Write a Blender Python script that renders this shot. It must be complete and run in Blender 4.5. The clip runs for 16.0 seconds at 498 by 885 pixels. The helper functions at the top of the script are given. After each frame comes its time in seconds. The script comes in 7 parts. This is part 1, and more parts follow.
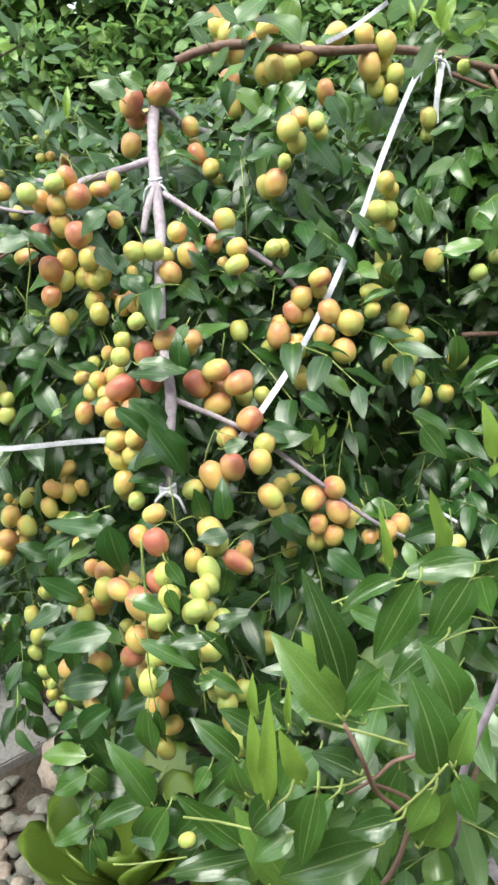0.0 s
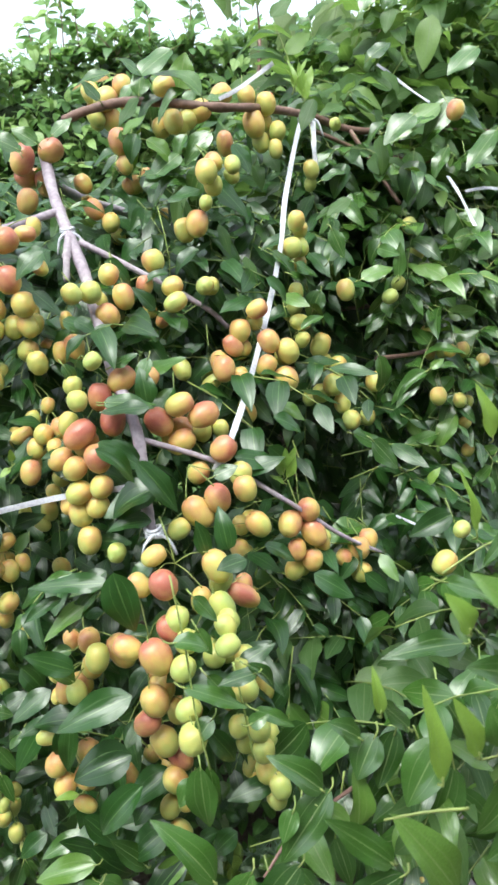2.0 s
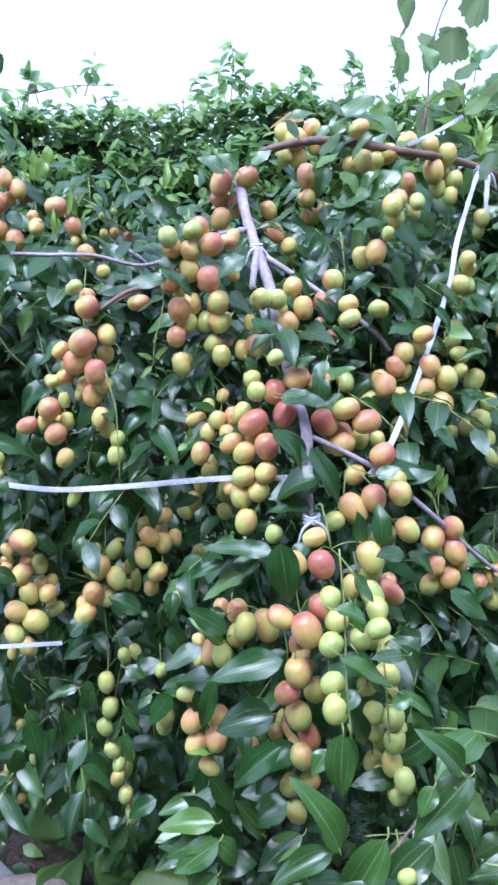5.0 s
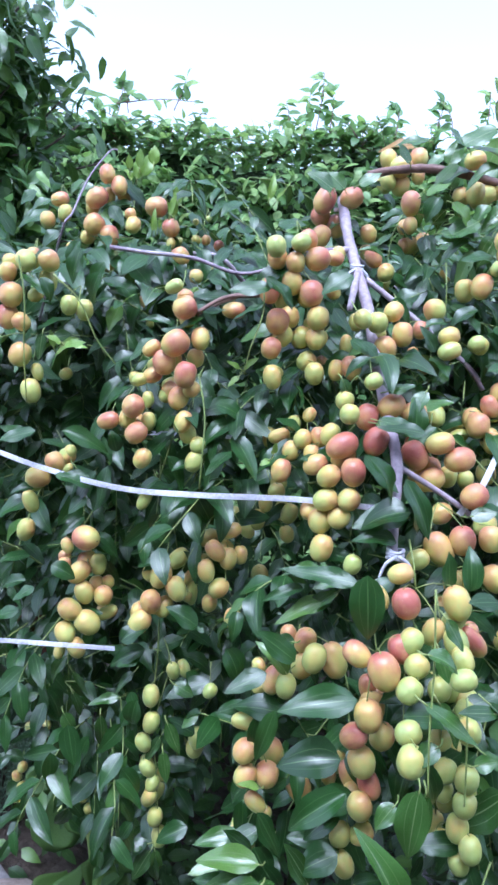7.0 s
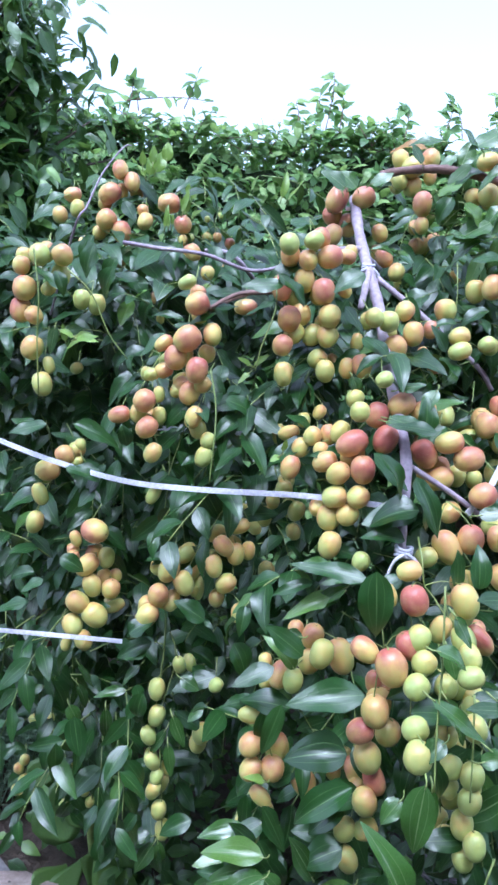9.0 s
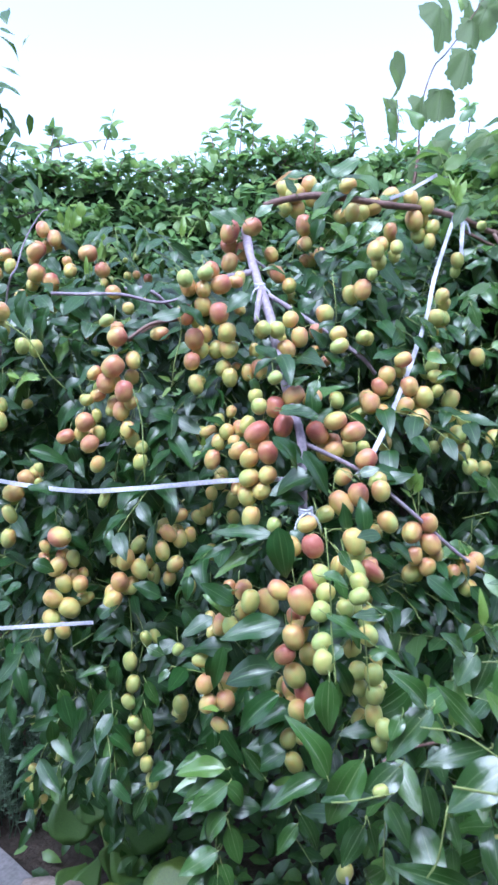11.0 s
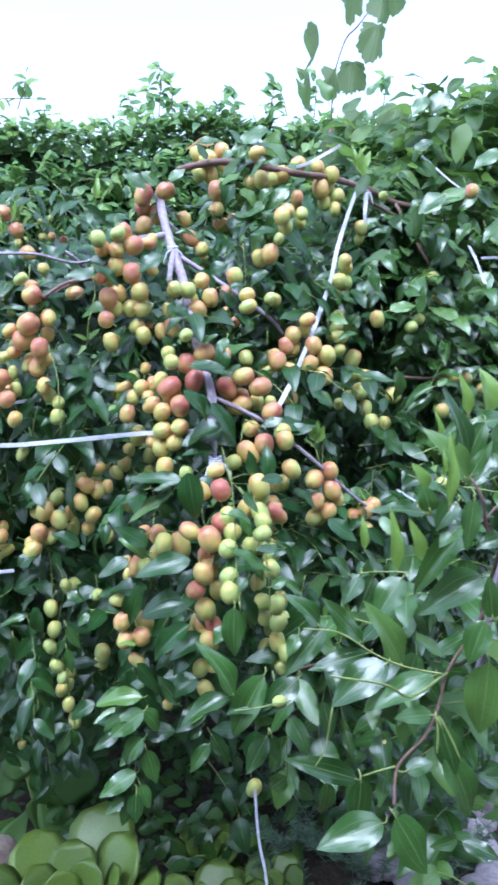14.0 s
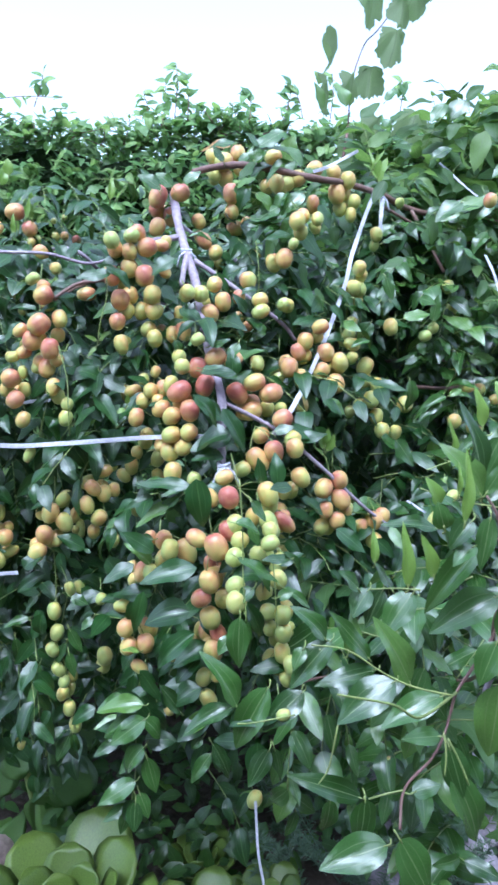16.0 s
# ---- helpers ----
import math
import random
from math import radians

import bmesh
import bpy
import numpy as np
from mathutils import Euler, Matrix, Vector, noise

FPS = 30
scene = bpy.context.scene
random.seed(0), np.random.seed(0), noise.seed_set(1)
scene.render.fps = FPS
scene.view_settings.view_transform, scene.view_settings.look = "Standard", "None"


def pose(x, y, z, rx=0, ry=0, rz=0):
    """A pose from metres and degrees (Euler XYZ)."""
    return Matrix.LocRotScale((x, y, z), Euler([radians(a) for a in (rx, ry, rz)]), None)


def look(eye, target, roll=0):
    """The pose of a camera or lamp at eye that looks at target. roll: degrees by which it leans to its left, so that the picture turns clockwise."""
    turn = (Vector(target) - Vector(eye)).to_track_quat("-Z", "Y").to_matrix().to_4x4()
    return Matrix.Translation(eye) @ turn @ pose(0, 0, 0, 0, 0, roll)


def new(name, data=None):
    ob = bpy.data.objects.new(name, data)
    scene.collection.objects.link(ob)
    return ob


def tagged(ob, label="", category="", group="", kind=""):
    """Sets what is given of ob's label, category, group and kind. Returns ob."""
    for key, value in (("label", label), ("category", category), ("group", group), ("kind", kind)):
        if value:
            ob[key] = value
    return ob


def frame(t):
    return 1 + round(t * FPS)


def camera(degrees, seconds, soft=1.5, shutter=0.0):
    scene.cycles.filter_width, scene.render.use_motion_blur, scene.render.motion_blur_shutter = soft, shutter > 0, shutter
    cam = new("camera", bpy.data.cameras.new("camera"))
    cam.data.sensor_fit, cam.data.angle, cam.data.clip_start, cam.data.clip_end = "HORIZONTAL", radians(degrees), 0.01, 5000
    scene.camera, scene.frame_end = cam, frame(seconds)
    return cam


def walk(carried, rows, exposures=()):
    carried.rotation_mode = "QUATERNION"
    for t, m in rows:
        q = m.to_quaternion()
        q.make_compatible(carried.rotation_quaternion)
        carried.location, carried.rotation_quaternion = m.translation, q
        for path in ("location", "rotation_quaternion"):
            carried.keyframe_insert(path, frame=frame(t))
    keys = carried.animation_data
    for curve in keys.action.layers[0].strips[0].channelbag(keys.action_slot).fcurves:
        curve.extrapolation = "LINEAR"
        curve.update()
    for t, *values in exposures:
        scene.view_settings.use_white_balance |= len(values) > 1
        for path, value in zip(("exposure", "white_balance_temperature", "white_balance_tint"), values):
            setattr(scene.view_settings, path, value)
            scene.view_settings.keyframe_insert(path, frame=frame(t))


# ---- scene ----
cam = camera(39.5, 16.0, soft=2.8, shutter=0.5)
METRES, EYE, TILT, LEAN, TURN = 0.9, 1.55, -18.0, 4.5, 0.0
ROWS = [
    (0.0, 0.0, 0.0, 0.0, 0.0, 0.0, -0.0),
    (0.5, -0.0177, 0.0001, -0.0071, -0.56, -0.28, -0.51),
    (1.0, -0.0901, 0.0274, -0.0192, -2.88, -0.17, 0.5),
    (1.5, -0.1455, 0.0457, -0.0212, -9.31, 2.96, 5.76),
    (2.0, -0.2072, 0.0583, -0.0642, -14.97, 6.45, 9.13),
    (2.5, -0.2685, 0.0424, -0.1022, -16.27, 8.38, 8.77),
    (3.0, -0.3163, 0.0227, -0.1255, -15.48, 10.14, 5.29),
    (5.5, -0.322, 0.0337, -0.1406, -8.17, 11.94, -0.93),
    (6.0, -0.3609, 0.0547, -0.1443, -7.99, 13.31, -2.95),
    (6.5, -0.3744, 0.0708, -0.1456, -7.8, 13.69, -5.46),
    (7.0, -0.3832, 0.0772, -0.1443, -7.99, 13.43, -7.6),
    (7.5, -0.3975, 0.0884, -0.1461, -8.19, 13.14, -9.12),
    (8.0, -0.3959, 0.09, -0.1469, -8.28, 12.87, -10.0),
    (10.5, -0.3656, -0.0472, -0.1893, -7.89, 14.37, -2.08),
    (11.0, -0.3339, -0.1263, -0.2196, -8.17, 14.54, -0.12),
    (11.5, -0.3528, -0.2083, -0.2357, -8.04, 16.81, -1.0),
    (12.0, -0.3608, -0.2174, -0.2571, -8.35, 15.69, -1.3),
    (12.5, -0.3666, -0.2109, -0.2711, -8.48, 13.78, -0.72),
    (13.0, -0.3663, -0.1889, -0.2693, -9.24, 12.57, -0.17),
    (13.5, -0.3529, -0.181, -0.2654, -11.48, 12.11, 0.84),
    (14.0, -0.321, -0.1919, -0.267, -13.93, 12.13, 1.8),
    (14.5, -0.3077, -0.2, -0.2648, -15.35, 12.2, 2.26),
    (15.0, -0.3085, -0.1971, -0.2596, -15.75, 12.29, 2.13),
    (15.5, -0.3149, -0.1881, -0.2581, -15.14, 12.33, 1.41),
    (16.0, -0.3223, -0.1796, -0.2559, -13.69, 12.28, 0.24),
]
walk(cam, [(t, pose(0, 0, EYE, TILT, LEAN, TURN) @ pose(METRES * x, METRES * y, METRES * z, 90 + pitch, roll, yaw)) for t, x, y, z, yaw, pitch, roll in ROWS],
     exposures=[(0.0, 0.25, 6750, -4), (1.3, 0.25, 6650, -4), (2.0, 0.22, 6350, -2), (2.6, 0.2, 5650, 5), (4.0, 0.15, 4960, 15), (10.3, 0.15, 4960, 15), (14.0, 0.17, 4930, 11), (16.0, 0.17, 4930, 11)])

# ---- light: bright hazy evening sky, soft light from behind the viewer ----
world = bpy.data.worlds.new("sky")
scene.world = world
world.use_nodes = True
wn = world.node_tree.nodes
sky = wn.new("ShaderNodeTexSky")
sky.sky_type = "NISHITA"
sky.sun_disc = False
sky.sun_elevation, sky.sun_rotation = radians(58), radians(200)
sky.air_density, sky.dust_density, sky.ozone_density = 1.0, 4.0, 1.0
wn["Background"].inputs["Strength"].default_value = 0.64
# thin cloud: the blue is mostly washed out
grey = wn.new("ShaderNodeRGBToBW")
haze = wn.new("ShaderNodeMix")
haze.data_type = "RGBA"
haze.inputs[0].default_value = 0.75
world.node_tree.links.new(sky.outputs["Color"], grey.inputs[0])
world.node_tree.links.new(sky.outputs["Color"], haze.inputs[6])
world.node_tree.links.new(grey.outputs[0], haze.inputs[7])
world.node_tree.links.new(haze.outputs[2], wn["Background"].inputs["Color"])
sun_data = bpy.data.lights.new("sun", "SUN")
sun_data.energy, sun_data.angle, sun_data.color = 0.3, radians(50), (1.0, 0.95, 0.88)
sun = new("sun", sun_data)
sun.matrix_world = look((-1.2, -2.2, 5.6), (0, 1, 1))


# ---- materials ----
def nodes(name):
    m = bpy.data.materials.new(name)
    m.use_nodes = True
    t = m.node_tree
    return m, t, t.nodes["Principled BSDF"]


def add(t, kind, **values):
    n = t.nodes.new(kind)
    for key, value in values.items():
        n.inputs[key].default_value = value
    return n


def math_node(t, op, a, b=None):
    n = t.nodes.new("ShaderNodeMath")
    n.operation = op
    for i, v in enumerate((a, b)):
        if v is None:
            continue
        if isinstance(v, (int, float)):
            n.inputs[i].default_value = v
        else:
            t.links.new(v, n.inputs[i])
    return n.outputs[0]


def ramp(t, fac, stops):
    n = t.nodes.new("ShaderNodeValToRGB")
    el = n.color_ramp.elements
    while len(el) < len(stops):
        el.new(0.5)
    for e, (p, c) in zip(el, stops):
        e.position, e.color = p, (*c, 1)
    t.links.new(fac, n.inputs["Fac"])
    return n.outputs["Color"]


def mix(t, fac, a, b, blend="MIX"):
    n = t.nodes.new("ShaderNodeMix")
    n.data_type, n.blend_type = "RGBA", blend
    for sock, v in ((n.inputs[0], fac), (n.inputs[6], a), (n.inputs[7], b)):
        if isinstance(v, (int, float)):
            sock.default_value = v
        elif isinstance(v, tuple):
            sock.default_value = (*v, 1)
        else:
            t.links.new(v, sock)
    return n.outputs[2]


def piece_random(t):
    """One number for each leaf, whether it is an object or an island of a larger mesh."""
    a = t.nodes.new("ShaderNodeObjectInfo").outputs["Random"]
    b = t.nodes.new("ShaderNodeNewGeometry").outputs["Random Per Island"]
    return math_node(t, "FRACT", math_node(t, "ADD", a, math_node(t, "MULTIPLY", b, 7.31)))


def leaf_material(name, dark, mid, young, vein, rough=0.3, three_veins=True, through_light=0.22, young_share=0.93, gloss=0.55):
    m, t, p = nodes(name)
    rnd = piece_random(t)
    base = ramp(t, rnd, [(0.0, dark), (0.55, mid), (young_share - 0.02, mid), (young_share + 0.02, young)])
    coord = t.nodes.new("ShaderNodeTexCoord")
    grain = add(t, "ShaderNodeTexNoise", Scale=60.0, Detail=3.0)
    t.links.new(coord.outputs["Object"], grain.inputs["Vector"])
    base = mix(t, 0.35, base, ramp(t, grain.outputs["Fac"], [(0.3, (0.25, 0.3, 0.2)), (0.7, (0.75, 0.8, 0.6))]), "OVERLAY")
    uv = t.nodes.new("ShaderNodeSeparateXYZ")
    t.links.new(coord.outputs["UV"], uv.inputs[0])
    u = math_node(t, "ABSOLUTE", math_node(t, "SUBTRACT", uv.outputs["X"], 0.5))
    rib = math_node(t, "LESS_THAN", u, 0.018)
    if three_veins:
        side = math_node(t, "LESS_THAN", math_node(t, "ABSOLUTE", math_node(t, "SUBTRACT", u, 0.23)), 0.011)
        rib = math_node(t, "MAXIMUM", rib, math_node(t, "MULTIPLY", side, 0.5))
    base = mix(t, math_node(t, "MULTIPLY", rib, 0.75), base, vein)
    t.links.new(base, p.inputs["Base Color"])
    p.inputs["Roughness"].default_value = rough
    p.inputs["IOR"].default_value = 1.5
    p.inputs["Specular IOR Level"].default_value = gloss
    wave = add(t, "ShaderNodeTexNoise", Scale=7.0, Detail=2.0)
    t.links.new(coord.outputs["UV"], wave.inputs["Vector"])
    height = math_node(t, "ADD", math_node(t, "MULTIPLY", wave.outputs["Fac"], 0.5), math_node(t, "MULTIPLY", rib, -0.25))
    bump = add(t, "ShaderNodeBump", Strength=0.35, Distance=0.0022)
    t.links.new(height, bump.inputs["Height"])
    t.links.new(bump.outputs["Normal"], p.inputs["Normal"])
    tr = t.nodes.new("ShaderNodeBsdfTranslucent")
    t.links.new(mix(t, 0.4, base, (0.24, 0.36, 0.04)), tr.inputs["Color"])
    sh = t.nodes.new("ShaderNodeMixShader")
    sh.inputs[0].default_value = through_light
    t.links.new(p.outputs[0], sh.inputs[1])
    t.links.new(tr.outputs[0], sh.inputs[2])
    t.links.new(sh.outputs[0], t.nodes["Material Output"].inputs["Surface"])
    return m


def rough_material(name, c1, c2, scale=8.0, fine=60.0, rough=0.8, bump=0.3, distance=0.004, spots=None):
    m, t, p = nodes(name)
    coord = t.nodes.new("ShaderNodeTexCoord")
    rnd = t.nodes.new("ShaderNodeObjectInfo").outputs["Random"]
    shift = t.nodes.new("ShaderNodeVectorMath")
    t.links.new(coord.outputs["Object"], shift.inputs[0])
    t.links.new(rnd, shift.inputs[1])
    big = add(t, "ShaderNodeTexNoise", Scale=scale, Detail=4.0)
    small = add(t, "ShaderNodeTexNoise", Scale=fine, Detail=6.0)
    for n in (big, small):
        t.links.new(shift.outputs[0], n.inputs["Vector"])
    base = mix(t, ramp(t, big.outputs["Fac"], [(0.35, (0, 0, 0)), (0.65, (1, 1, 1))]), c1, c2)
    base = mix(t, 0.5, base, ramp(t, small.outputs["Fac"], [(0.3, (0.25, 0.25, 0.25)), (0.7, (0.75, 0.75, 0.75))]), "OVERLAY")
    if spots:
        dots = add(t, "ShaderNodeTexVoronoi", Scale=spots)
        t.links.new(shift.outputs[0], dots.inputs["Vector"])
        base = mix(t, math_node(t, "LESS_THAN", dots.outputs["Distance"], 0.12), base, (0.03, 0.025, 0.02))
    t.links.new(base, p.inputs["Base Color"])
    p.inputs["Roughness"].default_value = rough
    b = add(t, "ShaderNodeBump", Strength=bump, Distance=distance)
    t.links.new(small.outputs["Fac"], b.inputs["Height"])
    t.links.new(b.outputs["Normal"], p.inputs["Normal"])
    return m


def fruit_material():
    """Ripening jujube skin: the object's colour holds how far it has turned; the blush is patchy."""
    m, t, p = nodes("jujube_skin")
    info = t.nodes.new("ShaderNodeObjectInfo")
    ripe = t.nodes.new("ShaderNodeSeparateColor")
    t.links.new(info.outputs["Color"], ripe.inputs[0])
    coord = t.nodes.new("ShaderNodeTexCoord")
    shift = t.nodes.new("ShaderNodeVectorMath")
    t.links.new(coord.outputs["Object"], shift.inputs[0])
    t.links.new(math_node(t, "MULTIPLY", info.outputs["Random"], 40.0), shift.inputs[1])
    big = add(t, "ShaderNodeTexNoise", Scale=1.9, Detail=2.0)
    fine = add(t, "ShaderNodeTexNoise", Scale=14.0, Detail=4.0)
    for n in (big, fine):
        t.links.new(shift.outputs[0], n.inputs["Vector"])
    sep = t.nodes.new("ShaderNodeSeparateXYZ")
    t.links.new(coord.outputs["Object"], sep.inputs[0])
    turn = math_node(t, "ADD", math_node(t, "MULTIPLY", ripe.outputs[0], 0.87), math_node(t, "MULTIPLY", math_node(t, "SUBTRACT", big.outputs["Fac"], 0.5), 0.70))
    turn = math_node(t, "ADD", turn, math_node(t, "MULTIPLY", sep.outputs["Z"], 0.38))
    turn = math_node(t, "ADD", turn, math_node(t, "MULTIPLY", sep.outputs["X"], 0.34))
    turn = math_node(t, "ADD", turn, math_node(t, "MULTIPLY", math_node(t, "SUBTRACT", fine.outputs["Fac"], 0.5), 0.16))
    skin = ramp(t, turn, [(0.0, (0.39, 0.46, 0.14)), (0.28, (0.485, 0.485, 0.145)), (0.46, (0.57, 0.455, 0.14)), (0.62, (0.575, 0.37, 0.135)), (0.82, (0.50, 0.235, 0.125)), (1.0, (0.41, 0.13, 0.095))])
    # small pale specks, and the dark scar at the tip
    speck = add(t, "ShaderNodeTexVoronoi", Scale=9.0)
    t.links.new(shift.outputs[0], speck.inputs["Vector"])
    skin = mix(t, math_node(t, "MULTIPLY", math_node(t, "LESS_THAN", speck.outputs["Distance"], 0.13), 0.22), skin, (0.62, 0.55, 0.30))
    off = math_node(t, "ADD", math_node(t, "MULTIPLY", sep.outputs["X"], sep.outputs["X"]), math_node(t, "MULTIPLY", sep.outputs["Y"], sep.outputs["Y"]))
    scar = math_node(t, "MULTIPLY", math_node(t, "LESS_THAN", off, 0.0016), math_node(t, "LESS_THAN", sep.outputs["Z"], 0.0))
    skin = mix(t, math_node(t, "MULTIPLY", scar, 0.8), skin, (0.07, 0.04, 0.02))
    t.links.new(skin, p.inputs["Base Color"])
    p.inputs["Roughness"].default_value = 0.36
    p.inputs["Subsurface Weight"].default_value = 0.22
    p.inputs["Subsurface Radius"].default_value = (1.0, 0.55, 0.2)
    p.inputs["Subsurface Scale"].default_value = 0.008
    b = add(t, "ShaderNodeBump", Strength=0.12, Distance=0.02)
    t.links.new(big.outputs["Fac"], b.inputs["Height"])
    t.links.new(b.outputs["Normal"], p.inputs["Normal"])
    return m


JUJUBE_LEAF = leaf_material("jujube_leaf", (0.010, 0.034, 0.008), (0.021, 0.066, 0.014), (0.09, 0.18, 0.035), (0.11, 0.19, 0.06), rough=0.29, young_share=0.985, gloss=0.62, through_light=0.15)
TURNED_LEAF = leaf_material("turned_leaf", (0.30, 0.15, 0.04), (0.36, 0.19, 0.05), (0.4, 0.22, 0.06), (0.35, 0.25, 0.1), rough=0.45)
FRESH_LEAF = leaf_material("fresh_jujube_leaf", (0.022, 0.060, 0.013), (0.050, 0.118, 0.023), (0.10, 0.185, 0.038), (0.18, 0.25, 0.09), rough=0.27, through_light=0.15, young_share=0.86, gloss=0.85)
# lighter copy of the jujube leaf: sky light and haze put into its colour
LIT_LEAF = leaf_material("lit_jujube_leaf", (0.05, 0.11, 0.04), (0.105, 0.19, 0.07), (0.18, 0.28, 0.09), (0.20, 0.28, 0.12), rough=0.42, through_light=0.55, young_share=0.88, gloss=0.5)
YOUNG_LEAF = leaf_material("young_jujube_leaf", (0.15, 0.25, 0.045), (0.20, 0.31, 0.06), (0.24, 0.36, 0.07), (0.2, 0.3, 0.10), rough=0.35, through_light=0.25)
HEDGE_LEAF = leaf_material("hedge_leaf", (0.10, 0.19, 0.085), (0.20, 0.33, 0.13), (0.30, 0.42, 0.17), (0.12, 0.22, 0.06), rough=0.42, three_veins=False, young_share=0.7, through_light=0.5)
CITRUS_LEAF = leaf_material("broad_leaf", (0.022, 0.055, 0.016), (0.045, 0.10, 0.022), (0.12, 0.22, 0.04), (0.10, 0.18, 0.05), rough=0.35, three_veins=False, young_share=0.9)
BROAD_LEAF = leaf_material("broad_tree_leaf", (0.035, 0.085, 0.028), (0.075, 0.15, 0.045), (0.15, 0.26, 0.06), (0.12, 0.2, 0.06), rough=0.32, three_veins=False, young_share=0.86, gloss=0.65, through_light=0.3)
# paler than the leaf itself: glare of the bright sky put into the colour
VINE_LEAF = leaf_material("grape_leaf", (0.25, 0.31, 0.19), (0.30, 0.37, 0.22), (0.34, 0.41, 0.25), (0.20, 0.25, 0.13), rough=0.5, three_veins=False, through_light=0.75)
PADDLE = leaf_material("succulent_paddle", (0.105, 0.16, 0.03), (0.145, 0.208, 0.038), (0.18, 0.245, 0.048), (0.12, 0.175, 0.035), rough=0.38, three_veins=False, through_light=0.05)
# darker copy of the paddle, with the shade under the branches in its colour
SHADED_PADDLE = leaf_material("shaded_paddle", (0.055, 0.11, 0.026), (0.075, 0.14, 0.032), (0.09, 0.16, 0.036), (0.06, 0.12, 0.03), rough=0.4, three_veins=False, through_light=0.05)
RED_LEAF = leaf_material("dark_red_leaf", (0.07, 0.012, 0.010), (0.12, 0.02, 0.015), (0.15, 0.03, 0.02), (0.16, 0.05, 0.03), rough=0.45, three_veins=False)
SKIN = fruit_material()
YELLOW_STALK = rough_material("yellow_green_stalk", (0.20, 0.26, 0.07), (0.28, 0.33, 0.10), rough=0.5, bump=0.1)
STALK = rough_material("green_stalk", (0.16, 0.22, 0.06), (0.24, 0.29, 0.08), rough=0.5, bump=0.1)
PALE_BARK = rough_material("pale_young_bark", (0.27, 0.215, 0.27), (0.37, 0.315, 0.37), 18, 160, 0.65, 0.5, 0.001)
BROWN_BARK = rough_material("brown_bark", (0.13, 0.07, 0.055), (0.22, 0.13, 0.11), 16, 150, 0.6, 0.5, 0.001)
OLD_BARK = rough_material("old_bark", (0.07, 0.055, 0.045), (0.14, 0.11, 0.09), 8, 70, 0.9, 0.8, 0.006)
TIE = rough_material("white_tie", (0.46, 0.46, 0.54), (0.60, 0.60, 0.69), 30, 300, 0.55, 0.25, 0.0006)
SOIL = rough_material("dark_soil", (0.035, 0.026, 0.02), (0.075, 0.055, 0.042), 4, 45, 0.95, 0.9, 0.02)
STONE = rough_material("grey_pebble", (0.10, 0.095, 0.09), (0.23, 0.205, 0.185), 9, 70, 0.75, 0.4, 0.003)
RUBBLE = rough_material("violet_grey_stone", (0.22, 0.19, 0.21), (0.38, 0.33, 0.37), 9, 70, 0.8, 0.6, 0.004)
SANDSTONE = rough_material("sandstone", (0.27, 0.205, 0.18), (0.37, 0.295, 0.265), 6, 70, 0.85, 0.5, 0.004, spots=26)
PAVING = rough_material("grey_paving", (0.19, 0.175, 0.18), (0.26, 0.24, 0.245), 3, 80, 0.85, 0.3, 0.002, spots=13)
# near-black green: the shade inside the hedge, put into the colour
HEDGE_SHADE = rough_material("hedge_shade", (0.018, 0.032, 0.014), (0.045, 0.07, 0.026), 9, 40, 0.95, 1.0, 0.05)
NEEDLE = rough_material("needle_green", (0.07, 0.125, 0.07), (0.14, 0.21, 0.12), 20, 90, 0.6, 0.1)


# ---- mesh helpers ----
def thing(name, place=(0, 0, 0), **tags):
    ob = new(name)
    ob.location = place
    return tagged(ob, **tags)


def world_of(ob):
    return world_of(ob.parent) @ ob.matrix_parent_inverse @ ob.matrix_basis if ob.parent else ob.matrix_basis.copy()


def part(name, data, material, parent, label=""):
    """Links a mesh, built in the world's place, as one object under its thing or part."""
    ob = new(name, data)
    if material and not data.materials:
        data.materials.append(material)
    if parent:
        ob.parent = parent
        ob.matrix_parent_inverse = world_of(parent).inverted()
    return tagged(ob, label=label)


def mesh_from(name, verts, faces, uvs=None, smooth=True):
    me = bpy.data.meshes.new(name)
    me.from_pydata([tuple(map(float, v)) for v in verts], [], [tuple(map(int, f)) for f in faces])
    if uvs is not None:
        lay = me.uv_layers.new(name="uv")
        idx = np.zeros(len(me.loops), dtype=np.int32)
        me.loops.foreach_get("vertex_index", idx)
        lay.data.foreach_set("uv", np.asarray(uvs, dtype=np.float32)[idx].ravel())
    me.polygons.foreach_set("use_smooth", [smooth] * len(me.polygons))
    me.update()
    return me


def smooth_line(points, per=4):
    """A Catmull-Rom line through the points."""
    p = [np.array(q, dtype=float) for q in points]
    if len(p) < 3:
        return np.array([p[0] + (p[-1] - p[0]) * k / per for k in range(per + 1)])
    p = [2 * p[0] - p[1], *p, 2 * p[-1] - p[-2]]
    out = []
    for i in range(1, len(p) - 2):
        for k in range(per):
            s = k / per
            out.append(0.5 * (2 * p[i] + (p[i + 1] - p[i - 1]) * s + (2 * p[i - 1] - 5 * p[i] + 4 * p[i + 1] - p[i + 2]) * s ** 2 + (3 * p[i] - p[i - 1] - 3 * p[i + 1] + p[i + 2]) * s ** 3))
    out.append(p[-2])
    return np.array(out)


